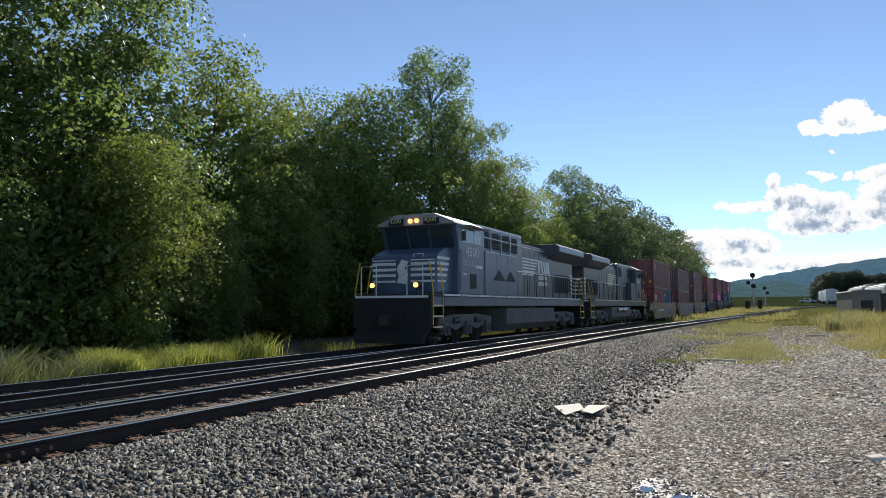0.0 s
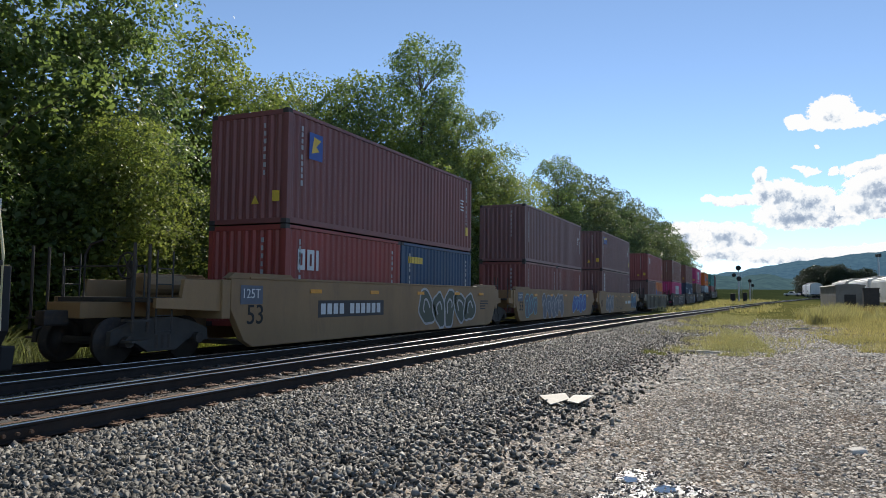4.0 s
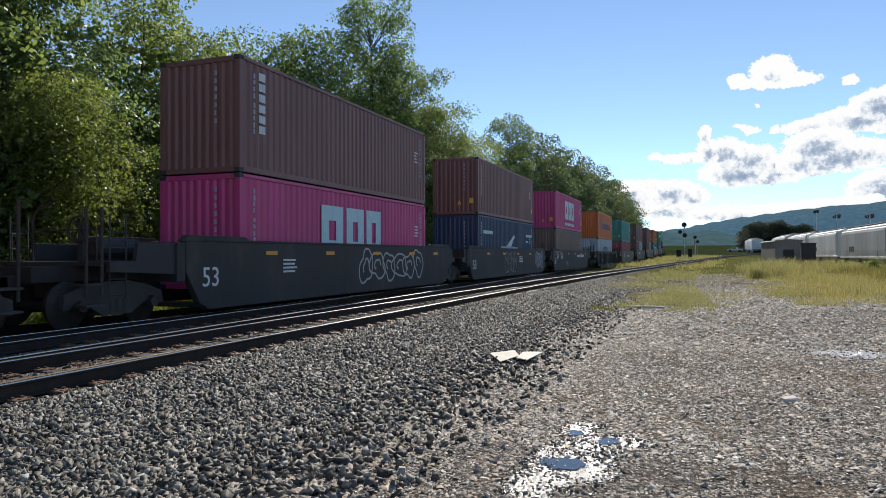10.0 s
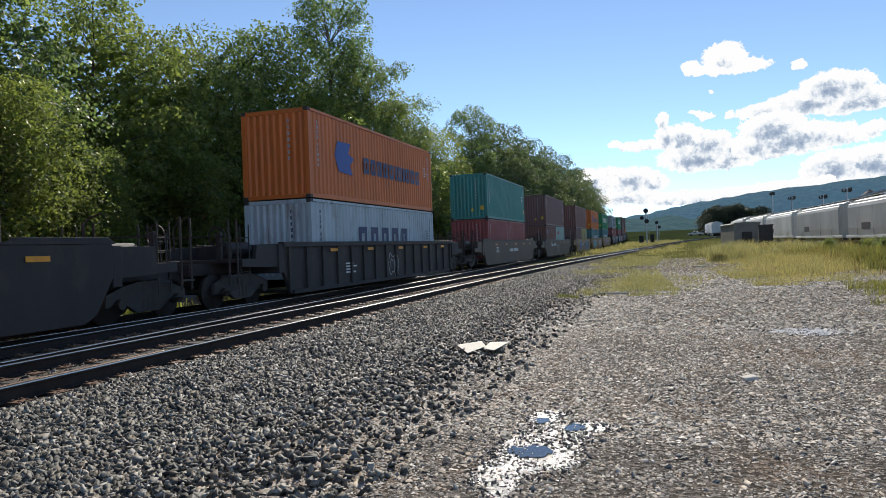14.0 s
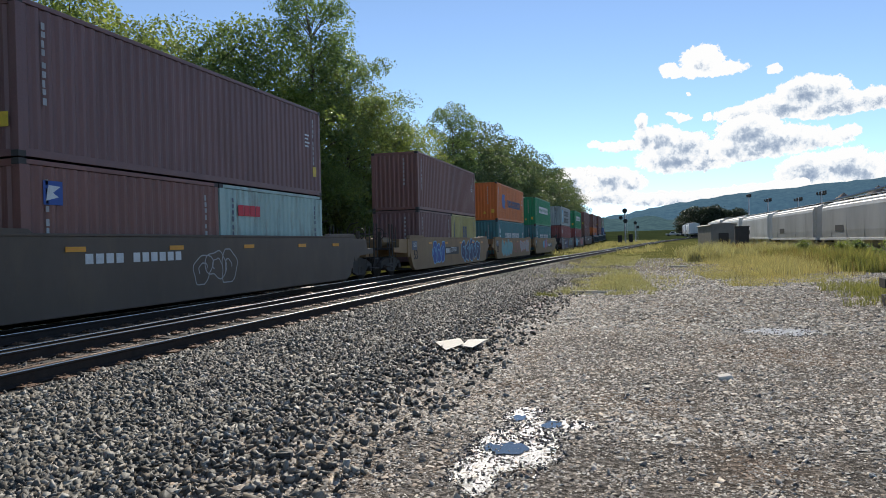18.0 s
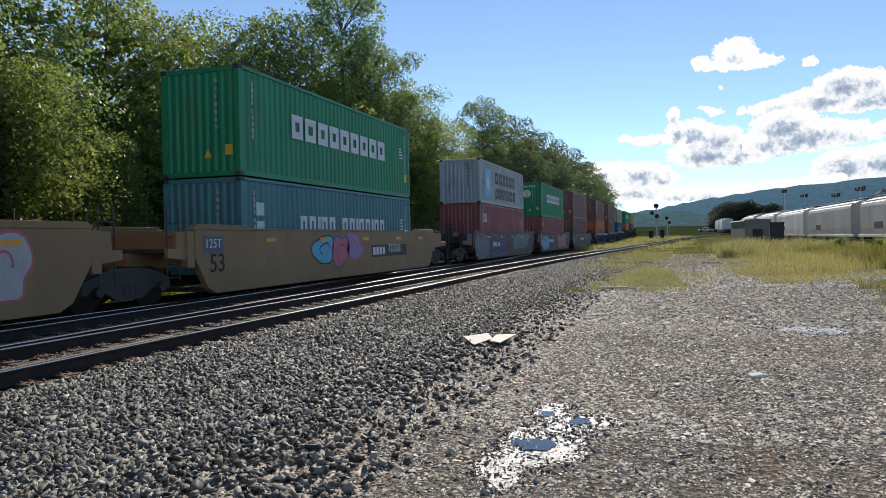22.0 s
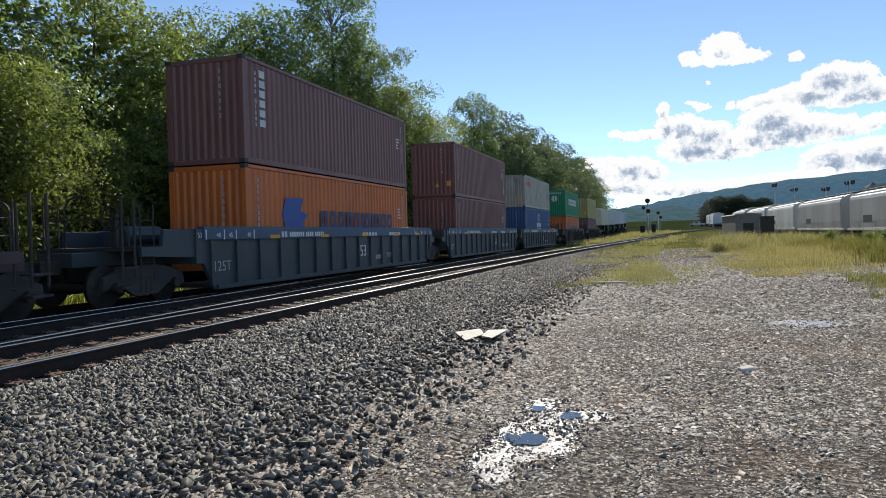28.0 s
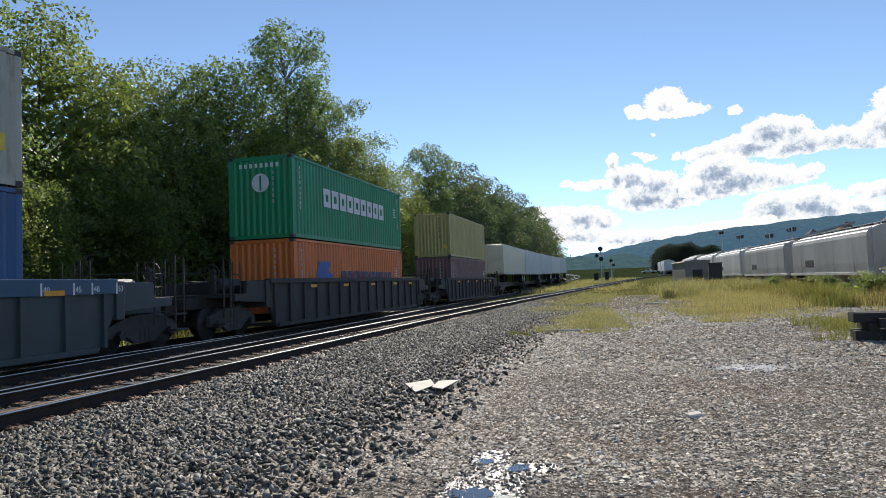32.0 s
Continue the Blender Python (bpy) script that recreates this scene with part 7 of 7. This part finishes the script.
# ---- signal between the tracks ----
def signal_mast(x, y, h, heads, label, small=False):
    z = ground_z(x, y)
    ob = base("rail_signal", pose(x, y, z), label, "signal")
    part("mast", tube([(0, 0, -0.2), (0, 0, h)], 0.13, 10), M_ALU, ob)
    part("foundation", box(-0.35, 0.35, -0.35, 0.35, -0.3, 0.25, 0.03), paint("concrete", (0.4, 0.39, 0.36), 0.9, 0, 0.2, 3.0), ob)
    for dx, zz, r in heads:
        hd = part("signal_head", disc(-0.06, 0.06, 0, 0, r, 20), M_BLACK, ob, "black round signal head")
        hd.matrix_basis = pose(dx, -0.12, zz, 0, 0, 90)
        for a in (0, 60, 120, 180, 240, 300) if r > 0.45 else (0, 120, 240):
            part("visor", tube([(0.06, 0.6 * r * math.cos(radians(a)), 0.6 * r * math.sin(radians(a))), (0.3, 0.6 * r * math.cos(radians(a)), 0.6 * r * math.sin(radians(a)))], 0.09, 8), M_BLACK, hd)
        if abs(dx) > 0.1:
            part("bracket", box(min(0, dx), max(0, dx), -0.05, 0.05, zz - 0.05, zz + 0.05), M_ALU, ob)
    bm = bmesh.new()
    for sx in (0.15, 0.5):
        add_tube(bm, [(sx, 0.12, 0.2), (sx, 0.12, h - 0.6)], 0.025, 5)
    for k in range(int((h - 1) / 0.35)):
        add_tube(bm, [(0.15, 0.12, 0.5 + 0.35 * k), (0.5, 0.12, 0.5 + 0.35 * k)], 0.018, 5)
    part("ladder", bm, M_ALU, ob)
    if not small:
        part("cabinet", box(-1.5, -0.6, -0.5, 0.5, 0, 1.7, 0.03), M_BLACK, ob, "dark relay cabinet")
        part("cabinet", box(0.7, 1.5, -0.5, 0.5, 0, 1.9, 0.03), M_BLACK, ob, "dark relay cabinet")


signal_mast(-3.6, 149, 6.9, ((0.0, 6.7, 0.5), (-0.8, 5.3, 0.38), (0.1, 4.6, 0.45)), "railroad signal mast with dark round heads and cabinets")
signal_mast(-1.6, 152, 4.6, ((0.0, 4.2, 0.34), (0.5, 3.3, 0.3)), "lower railroad signal beside the tall mast", True)


# ---- hopper cars in the yard ----
M_HOPPER = paint("hopper_grey", (0.44, 0.43, 0.405), 0.55, 0, 0.25, 0.5, (0.3, 0.28, 0.25), 0.5, stretch=(1, 1, 0.3), grain=30)
M_HOPPER2 = paint("hopper_pale", (0.66, 0.65, 0.62), 0.55, 0, 0.2, 0.5, (0.36, 0.33, 0.3), 0.4, stretch=(1, 1, 0.3), grain=30)


def hopper(mat, label):
    ob = base("hopper_car", pose(0, 0, 0), label, "rail car", "hopper cars in the yard")
    L = 19.4
    half = [(1.42, 1.3), (1.57, 1.5), (1.6, 2.1), (1.6, 3.8), (1.54, 4.05), (1.38, 4.2), (0.9, 4.42), (0.3, 4.56)]
    sec = [(-x, z) for x, z in half] + [(x, z) for x, z in half[::-1]]
    b = part("body", prism(sec, "y", 1.0, L - 1.0), mat, ob)
    for sx in (-1, 1):
        part("side_sill", box(min(sx * 1.46, sx * 1.6), max(sx * 1.46, sx * 1.6), 0.2, L - 0.2, 1.3, 1.5, 0.02), M_HOPPER2, b)
        part("roof_line", box(min(sx * 1.28, sx * 1.44), max(sx * 1.28, sx * 1.44), 0.9, L - 0.9, 4.14, 4.28, 0.03), M_HOPPER2, b)
        for k in range(4):
            y = 3.6 + k * (L - 7.2) / 3
            part("seam", box(min(sx * 1.585, sx * 1.606), max(sx * 1.585, sx * 1.606), y - 0.04, y + 0.04, 1.55, 3.8), mat, b)
        part("data_panel", box(min(sx * 1.6, sx * 1.612), max(sx * 1.6, sx * 1.612), 12.4, 14.6, 2.0, 2.5), M_STEEL, b)
        bm = bmesh.new()
        for yy in (0.3, 0.75):
            add_tube(bm, [(sx * 1.5, yy, 0.7), (sx * 1.5, yy, 4.3)], 0.02, 5)
        for k in range(9):
            add_tube(bm, [(sx * 1.5, 0.3, 0.8 + 0.36 * k), (sx * 1.5, 0.75, 0.8 + 0.36 * k)], 0.016, 5)
        part("ladder", bm, M_HOPPER, ob)
    for y in (4.6, 9.7, 14.8):
        part("hopper_bay", prism([(y - 2.2, 1.4), (y + 2.2, 1.4), (y + 0.5, 0.4), (y - 0.5, 0.4)], "x", -1.15, 1.15, 0.02), mat, ob)
    part("running_board", box(-0.45, 0.45, 0.5, L - 0.5, 4.66, 4.7), M_HOPPER2, ob, "roof walkway")
    for k in range(6):
        part("hatch", box(-0.4, 0.4, 1.9 + 2.7 * k, 3.1 + 2.7 * k, 4.55, 4.65, 0.02), mat, ob)
    for y, s in ((0.2, 1), (L - 0.2, -1)):
        part("end_sheet", prism([(y + s * 0.8, 1.3), (y + s * 2.0, 1.3), (y + s * 0.85, 4.2), (y + s * 0.75, 4.2)], "x", -1.3, 1.3, 0.02), mat, ob)
        part("end_brace", boxes((-1.4, 1.4, min(y, y + s * 0.9), max(y, y + s * 0.9), 1.1, 1.3)), M_STEEL, ob)
        part("coupler", box(-0.14, 0.14, *sorted((y, y - s * 0.75)), 0.75, 1.0, 0.04), M_WHEEL, ob)
        truck(ob, y + s * 1.7)
    return ob


def yard_line(y):
    return 16.9 - 0.03 * (y - 48.5)


YARD_Z = -0.4
_turn = math.degrees(math.atan(0.03))
_h1 = hopper(M_HOPPER, "grey covered hopper car streaked with dirt in the yard")
_h2 = hopper(M_HOPPER2, "pale grey covered hopper car in the yard")
_spots = [28.2, 48.6, 69.0, 89.4, 109.8, 130.2, 226, 246.4]
for _k, _y in enumerate(_spots):
    _m = pose(yard_line(_y) if _y < 200 else 15.0, _y, YARD_Z + rise(_y), 0, 0, _turn if _y < 200 else 0)
    if _k == 0:
        _h1.matrix_basis = _m
    elif _k == 3:
        _h2.matrix_basis = _m
    else:
        copy_thing(_h2 if _k in (4, 6, 7) else _h1, _m)
build_track("yard track under the hopper cars", yard_line, spaced((20, 60, 6), (60, 240, 30)), [30 + 1.0 * k for k in range(40)], 2.5, 0).matrix_basis = pose(0, 0, YARD_Z)

# grey trackside shed and cabinet
_sx, _sy = 7.7, 75.0
_sh = base("trackside_shed", pose(_sx, _sy, ground_z(_sx, _sy), 0, 0, 4), "grey metal trackside shed before the hopper cars", "shed")
part("wall", box(-1.2, 1.2, 0, 9.0, 0, 2.9, 0.02), paint("shed_grey", (0.24, 0.225, 0.2), 0.7, 0, 0.2, 1.0, (0.12, 0.1, 0.09), 0.5), _sh)
part("roof", prism([(-1.3, 2.9), (1.3, 2.9), (1.2, 3.0), (0, 3.1), (-1.2, 3.0)], "y", -0.1, 9.1), MATS["shed_grey"], _sh)
part("door", box(-0.5, 0.45, -0.03, 0.0, 0.05, 2.1), M_STEEL, _sh)
_cb = base("relay_cabinet", pose(8.9, 71.5, ground_z(8.9, 71.5)), "dark steel relay cabinet beside the shed", "cabinet")
part("body", box(-0.6, 0.6, -0.4, 0.4, 0.1, 2.6, 0.03), M_STEEL, _cb)
part("roof", box(-0.66, 0.66, -0.46, 0.46, 2.6, 2.68, 0.01), M_STEEL, _cb)
part("plinth", box(-0.6, 0.6, -0.4, 0.4, -0.2, 0.1), MATS["concrete"], _cb)


# poles, lamps and stock piles behind the yard
def yard_pole(x, y, h, arm):
    z = ground_z(x, y)
    ob = base("yard_pole", pose(x, y, z), "grey yard pole with fittings at the top", "pole", "poles behind the yard")
    part("pole", tube([(0, 0, -0.3), (0, 0, h)], [0.22, 0.14], 8), M_ALU, ob)
    part("cross_arm", box(-arm, arm, -0.06, 0.06, h - 0.7, h - 0.55), M_STEEL, ob)
    for dx in (-arm, -arm * 0.3, arm * 0.5, arm):
        part("fitting", box(dx - 0.12, dx + 0.12, -0.18, 0.18, h - 0.72 + 0.25 * abs(dx), h - 0.1 + 0.2 * dx, 0.03), M_STEEL, ob)


for _b, _d, _h, _a in ((7.63, 150, 9.4, 0.35), (8.92, 150, 8.4, 0.55), (10.92, 135, 7.8, 0.55), (12.41, 125, 8.3, 0.6)):
    yard_pole(_d * math.sin(radians(_b)), _d * math.cos(radians(_b)), _h, _a)
M_PILE = paint("stock_pile", (0.2, 0.15, 0.12), 0.95, 0, 0.25, 0.15, (0.3, 0.26, 0.22), 0.5, grain=2.0, relief=0.4, coord="World")
for _b, _d, _h, _r in ((13.8, 160, 9.3, 13), (15.9, 160, 10.4, 14), (19.2, 150, 12.0, 17)):
    bm = bmesh.new()
    _rows = []
    for _j in range(9):
        _q = _j / 8
        _rows.append([bm.verts.new(((1 - _q) * _r * (1 + 0.06 * noise.noise(Vector((math.cos(_i) * 2, math.sin(_i) * 2, _q * 3)))) * math.cos(_i * math.pi / 18) + (0 if _j < 8 else 0.01 * math.cos(_i)), (1 - _q) * _r * math.sin(_i * math.pi / 18) + (0 if _j < 8 else 0.01 * math.sin(_i)), _h * _q ** 1.05)) for _i in range(36)])
    for _p, _q in zip(_rows, _rows[1:]):
        for _i in range(36):
            bm.faces.new((_p[_i], _p[(_i + 1) % 36], _q[(_i + 1) % 36], _q[_i]))
    _x, _y = _d * math.sin(radians(_b)), _d * math.cos(radians(_b))
    tagged(new("stock_pile", mesh_of("stock_pile", bm, M_PILE, True)), "brown conical stock pile behind the yard", "pile").matrix_basis = pose(_x, _y, ground_z(_x, _y) - 0.1)
_cv = base("conveyor", pose(0, 0, 0), "long sloping conveyor gallery between the stock piles", "conveyor")
_c0, _c1 = Vector((30.8, 136.6, 7.0)), Vector((39.6, 134.2, 9.3))
part("gallery", tube([_c0, _c1], 0.24, 6), M_ALU, _cv)
for _q in (0.1, 0.5, 0.9):
    _p = _c0.lerp(_c1, _q)
    part("leg", tube([(_p.x, _p.y, -0.2 + ground_z(_p.x, _p.y)), _p], 0.07, 6), M_STEEL, _cv)

# parked vehicles far down the yard
def far_vehicle(x, y, body, label, n):
    ob = base("pickup_truck" if n else "parked_car", pose(x, y, ground_z(x, y), 0, 0, 80), label, "vehicle")
    m = paint("car_" + label[:5], body, 0.3, 0.2, 0.1, 1.0)
    b = part("body", prism([(-2.5, 0.45), (2.5, 0.45), (2.5, 0.95), (1.3, 1.0), (0.8, 1.6), (-0.6, 1.65), (-0.9, 1.05), (-2.5, 1.0)], "x", -0.9, 0.9, 0.05), m, ob)
    part("window", box(-0.91, 0.91, -0.45, 0.75, 1.12, 1.5, 0.02), M_GLASS, b)
    for yy in (-1.6, 1.6):
        for sx in (-1, 1):
            part("wheel", disc(min(sx * 0.7, sx * 0.92), max(sx * 0.7, sx * 0.92), yy, 0.36, 0.36, 14), M_RUBBER, ob)


far_vehicle(10.2, 262, (0.7, 0.7, 0.7), "white pickup truck parked by the yard road", 1)
far_vehicle(13.4, 268, (0.04, 0.04, 0.05), "black car parked by the yard road", 0)
far_vehicle(16.0, 272, (0.1, 0.03, 0.03), "dark red car parked by the yard road", 0)

# dark trees beyond the yard
_rnd = random.Random(12)
for _k in range(15):
    _b, _d = 2.9 + 0.33 * _k, 285 + _rnd.uniform(-14, 14)
    _h = (10.2 if _k < 9 else 9.0) * (0.72 if _k in (0, 8, 14) else 1.0) * _rnd.uniform(0.9, 1.05)
    _x, _y = _d * math.sin(radians(_b)), _d * math.cos(radians(_b))
    plant(7, KINDS[7], "dark rounded tree beyond the freight yard", _x, _y, _h / 15.0, 50 * _k, "trees beyond the yard")


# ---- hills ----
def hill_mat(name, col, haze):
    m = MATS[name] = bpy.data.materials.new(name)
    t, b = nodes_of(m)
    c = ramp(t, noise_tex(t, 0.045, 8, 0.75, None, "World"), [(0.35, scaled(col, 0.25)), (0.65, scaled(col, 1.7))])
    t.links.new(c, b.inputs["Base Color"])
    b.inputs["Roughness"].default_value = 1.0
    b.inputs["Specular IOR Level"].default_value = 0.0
    # Distance haze, put in as an even bluish glow over the woods.
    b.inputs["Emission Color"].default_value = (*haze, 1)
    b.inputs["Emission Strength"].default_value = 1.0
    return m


def ridge(name, dist, profile, material, label, rough):
    """A wooded ridge: its crest by bearing, its foot on the land."""
    bs = np.linspace(profile[0][0], profile[-1][0], 260)
    hs = np.interp(bs, [p[0] for p in profile], [p[1] for p in profile])
    co, w = [], 7
    for b, h in zip(bs, hs):
        for j in range(w):
            q = j / (w - 1)
            d = dist + 500 * q
            z = -20 + rise(dist) * 0.3 + (h + 20) * math.sin(q * math.pi / 2) + rough * noise.noise(Vector((b * 3.1, q * 3, dist))) * q + rough * 0.5 * noise.noise(Vector((b * 14, q * 9, dist))) * q
            co.append((d * math.sin(radians(b)), d * math.cos(radians(b)), z))
    idx = [(i * w + j, (i + 1) * w + j, (i + 1) * w + j + 1, i * w + j + 1) for i in range(len(bs) - 1) for j in range(w - 1)]
    me = index_mesh(name, co, idx, material)
    tagged(new(name, me), label, "hills", kind="structure")


ridge("backdrop", 2600, [(-60, 70), (-20, 60), (-6, 40), (-4.3, 60), (-3.35, 82), (-0.68, 107), (2.78, 139), (7.74, 171), (12.4, 189), (16, 197), (20, 206), (28, 215), (45, 200), (80, 120)], hill_mat("far_woods", (0.035, 0.05, 0.04), (0.04, 0.085, 0.135)), "wooded ridge across the valley, tinted with blue haze", 10)
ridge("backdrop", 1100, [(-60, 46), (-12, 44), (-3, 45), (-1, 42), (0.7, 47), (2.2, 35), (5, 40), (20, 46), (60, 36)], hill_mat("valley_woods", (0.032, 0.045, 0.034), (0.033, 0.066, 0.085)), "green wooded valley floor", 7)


# ---- clouds: sheets of fair-weather cumulus far beyond the hills ----
DEG = 75.0                       # metres to a degree at the clouds' distance


def cloud_mat(lobes, thin):
    """A cumulus of round heaps, given in degrees about the sheet's middle: ragged rims, and a glow with its shading
    painted in, white where thin, grey-blue where deep and under other heaps.
    """
    m = bpy.data.materials.new("cumulus")
    m.use_nodes = True
    t = m.node_tree
    t.nodes.clear()
    co = t.nodes.new("ShaderNodeTexCoord").outputs["Object"]
    rnd = t.nodes.new("ShaderNodeObjectInfo").outputs["Random"]

    def calc(op, a, b=None, c=None):
        n = t.nodes.new("ShaderNodeMath")
        n.operation = op
        for s, v in zip(n.inputs, (a, b, c)):
            if isinstance(v, (int, float)):
                s.default_value = v
            elif v is not None:
                t.links.new(v, s)
        return n.outputs[0]

    def puffs(scale, detail, rough, seed):
        n = t.nodes.new("ShaderNodeTexNoise")
        n.noise_dimensions = "4D"
        n.inputs["Scale"].default_value, n.inputs["Detail"].default_value, n.inputs["Roughness"].default_value = scale, detail, rough
        t.links.new(co, n.inputs["Vector"])
        t.links.new(calc("MULTIPLY_ADD", rnd, 40.0, seed), n.inputs["W"])
        return n.outputs["Fac"]
    sep = t.nodes.new("ShaderNodeSeparateXYZ")
    t.links.new(co, sep.inputs[0])
    x = calc("ADD", sep.outputs[0], calc("MULTIPLY_ADD", puffs(0.016, 3, 0.5, 1.0), 70.0, -35.0))
    y = calc("ADD", sep.outputs[1], calc("MULTIPLY_ADD", puffs(0.016, 3, 0.5, 9.0), 60.0, -30.0))

    def heaps(yy):
        out = None
        for cx, cy, rx, ry in lobes:
            u = calc("MULTIPLY_ADD", x, 1 / (rx * DEG), -cx / rx)
            v = calc("MULTIPLY_ADD", yy, 1 / (ry * DEG), -cy / ry)
            r = calc("SQRT", calc("ADD", calc("MULTIPLY", u, u), calc("MULTIPLY", v, v)))
            f = calc("MULTIPLY", calc("SUBTRACT", 1.12, r), min(1.0, 0.65 + 0.4 * ry))
            if out is None:
                out = f
            else:
                n = t.nodes.new("ShaderNodeMath")
                n.operation = "SMOOTH_MAX"
                n.inputs[2].default_value = 0.12
                t.links.new(out, n.inputs[0])
                t.links.new(f, n.inputs[1])
                out = n.outputs[0]
        return out
    field = heaps(y)
    # Cloud overhead darkens the colour: painted shade on bases, bright tops.
    above = heaps(calc("ADD", y, 34.0))
    fine = puffs(0.05, 8, 0.62, 3.0)
    dens = calc("ADD", field, calc("MULTIPLY_ADD", fine, 0.7, -0.38))
    alpha = t.nodes.new("ShaderNodeMapRange")
    alpha.interpolation_type = "SMOOTHSTEP"
    alpha.inputs[1].default_value, alpha.inputs[2].default_value = 0.0, 0.13
    t.links.new(dens, alpha.inputs[0])
    thick = calc("ADD", calc("ADD", calc("MULTIPLY", field, 0.3), calc("MULTIPLY", calc("MAXIMUM", above, -0.2), 0.6)), calc("MULTIPLY_ADD", puffs(0.024, 9, 0.7, 5.0), 1.7, -1.15 if thin else -0.86))
    col = ramp(t, thick, [(0.38, (1.0, 1.0, 1.0)), (0.55, (0.82, 0.87, 0.93)), (0.72, (0.48, 0.56, 0.68)), (0.95, (0.3, 0.38, 0.52))])
    em = t.nodes.new("ShaderNodeEmission")
    em.inputs[1].default_value = 0.76
    t.links.new(col, em.inputs[0])
    mx = t.nodes.new("ShaderNodeMixShader")
    t.links.new(alpha.outputs[0], mx.inputs[0])
    t.links.new(t.nodes.new("ShaderNodeBsdfTransparent").outputs[0], mx.inputs[1])
    t.links.new(em.outputs[0], mx.inputs[2])
    t.links.new(mx.outputs[0], t.nodes.new("ShaderNodeOutputMaterial").inputs[0])
    return m


def cloud(bearing, elev, drift, lobes):
    """A cumulus seen from afar: bearing and height of its middle in degrees, drift in degrees a second."""
    x0, x1 = min(a - r for a, b, r, q in lobes) - 1.2, max(a + r for a, b, r, q in lobes) + 1.2
    z0, z1 = min(b - q for a, b, r, q in lobes) - 0.9, max(b + q for a, b, r, q in lobes) + 0.9
    bm = bmesh.new()
    bm.faces.new([bm.verts.new((p * DEG, q * DEG, 0)) for p, q in ((x0, z0), (x1, z0), (x1, z1), (x0, z1))])
    ob = tagged(new("cloud", mesh_of("cloud", bm, cloud_mat(lobes, elev > 11))), "white fair-weather cloud with a grey base", "cloud", "clouds over the valley", "structure")
    ob.visible_shadow = False
    CLOUDS.append((ob, bearing, elev, 4297 - 6 * len(CLOUDS), drift))


def sky_pose(bearing, elev, dist):
    b, e = radians(bearing), radians(elev)
    p = Vector((dist * math.sin(b) * math.cos(e), dist * math.cos(b) * math.cos(e), dist * math.sin(e)))
    out = -p.normalized()
    right = Vector((0, 0, 1)).cross(out).normalized()
    up = out.cross(right)
    m = Matrix((right, up, out)).transposed().to_4x4()
    m.translation = p
    return m


CLOUDS = []
# bearing and height at the ninth second, drift, and the heaps of each cloud
for _c in (
    (4.10, 12.78, -0.037, [(0.76, 0.46, 1.56, 1.11), (1.38, -0.23, 2.49, 0.58), (-1.61, 0.03, 0.71, 0.53), (-0.54, -0.27, 1.51, 0.31)]),
    (9.86, 12.11, -0.037, [(0.00, 0.00, 0.62, 0.36)]),
    (3.86, 10.90, -0.037, [(0.00, 0.00, 0.27, 0.18)]),
    (3.04, 9.34, -0.037, [(0.43, -0.14, 0.62, 0.36), (-0.43, 0.14, 0.53, 0.22)]),
    (14.28, 9.69, -0.015, [(-2.49, 0.73, 2.00, 0.98), (-0.97, 0.72, 1.16, 0.80), (-3.88, -0.16, 2.76, 0.89), (-6.69, -0.45, 2.14, 0.58), (-0.44, -0.39, 2.76, 0.80), (-1.59, -1.00, 2.85, 0.36), (1.75, -0.39, 2.14, 0.80), (3.50, -0.83, 2.23, 0.58), (5.05, 0.14, 2.14, 1.25), (5.76, 1.63, 1.87, 1.33)]),
    (5.01, 9.10, -0.015, [(0.00, 0.00, 0.36, 0.31)]),
    (1.51, 7.27, -0.015, [(-1.36, 1.76, 0.49, 0.67), (-1.09, 0.56, 0.80, 0.98), (-2.96, 0.12, 2.05, 0.44), (-4.52, 0.29, 0.98, 0.36), (0.13, 0.49, 1.42, 0.98), (1.84, -0.06, 1.87, 0.98), (0.95, -1.06, 2.67, 1.07), (3.94, -0.62, 1.60, 0.80), (3.07, -1.48, 2.31, 0.62)]),
    (9.73, 6.97, -0.015, [(-1.77, 0.96, 2.31, 1.11), (-0.39, 0.05, 3.92, 1.16), (2.53, -0.14, 2.31, 0.53), (4.42, 0.27, 0.89, 0.44), (-2.96, -0.32, 1.87, 0.80), (-1.82, -0.83, 2.67, 0.44)]),
    (12.90, 4.57, -0.015, [(-1.08, 0.18, 2.05, 1.20), (1.18, 0.23, 2.31, 1.25), (2.34, -0.25, 1.60, 0.80), (-2.45, -0.16, 0.98, 0.49)]),
    (18.23, 5.15, -0.015, [(-0.93, -0.78, 1.33, 0.67), (0.47, 0.30, 2.31, 0.58), (1.63, 0.00, 1.60, 0.44), (-1.18, 0.48, 0.67, 0.27)]),
    (-1.74, 4.22, -0.015, [(-0.67, 0.62, 2.31, 0.89), (-2.10, 0.95, 1.42, 0.62), (1.10, 0.28, 1.25, 0.62), (-0.71, -0.73, 2.76, 0.62), (2.38, -1.12, 2.31, 0.53)]),
    (6.47, 3.27, -0.015, [(-4.09, -0.07, 2.31, 0.58), (-1.12, -0.02, 2.76, 0.44), (1.77, 0.32, 2.76, 0.36), (4.16, 0.49, 2.31, 0.36), (-0.72, -0.73, 3.65, 0.31)]),
    (-6.73, 4.13, -0.015, [(1.15, 0.46, 2.05, 1.16), (-1.15, -0.46, 2.67, 0.62)]),
    (24.0, 8.0, -0.015, [(-2.0, 0.0, 2.4, 1.0), (1.0, 0.5, 2.2, 1.3), (3.4, -0.2, 2.0, 0.9)]),
):
    cloud(*_c)

build_train_cars()
motions()
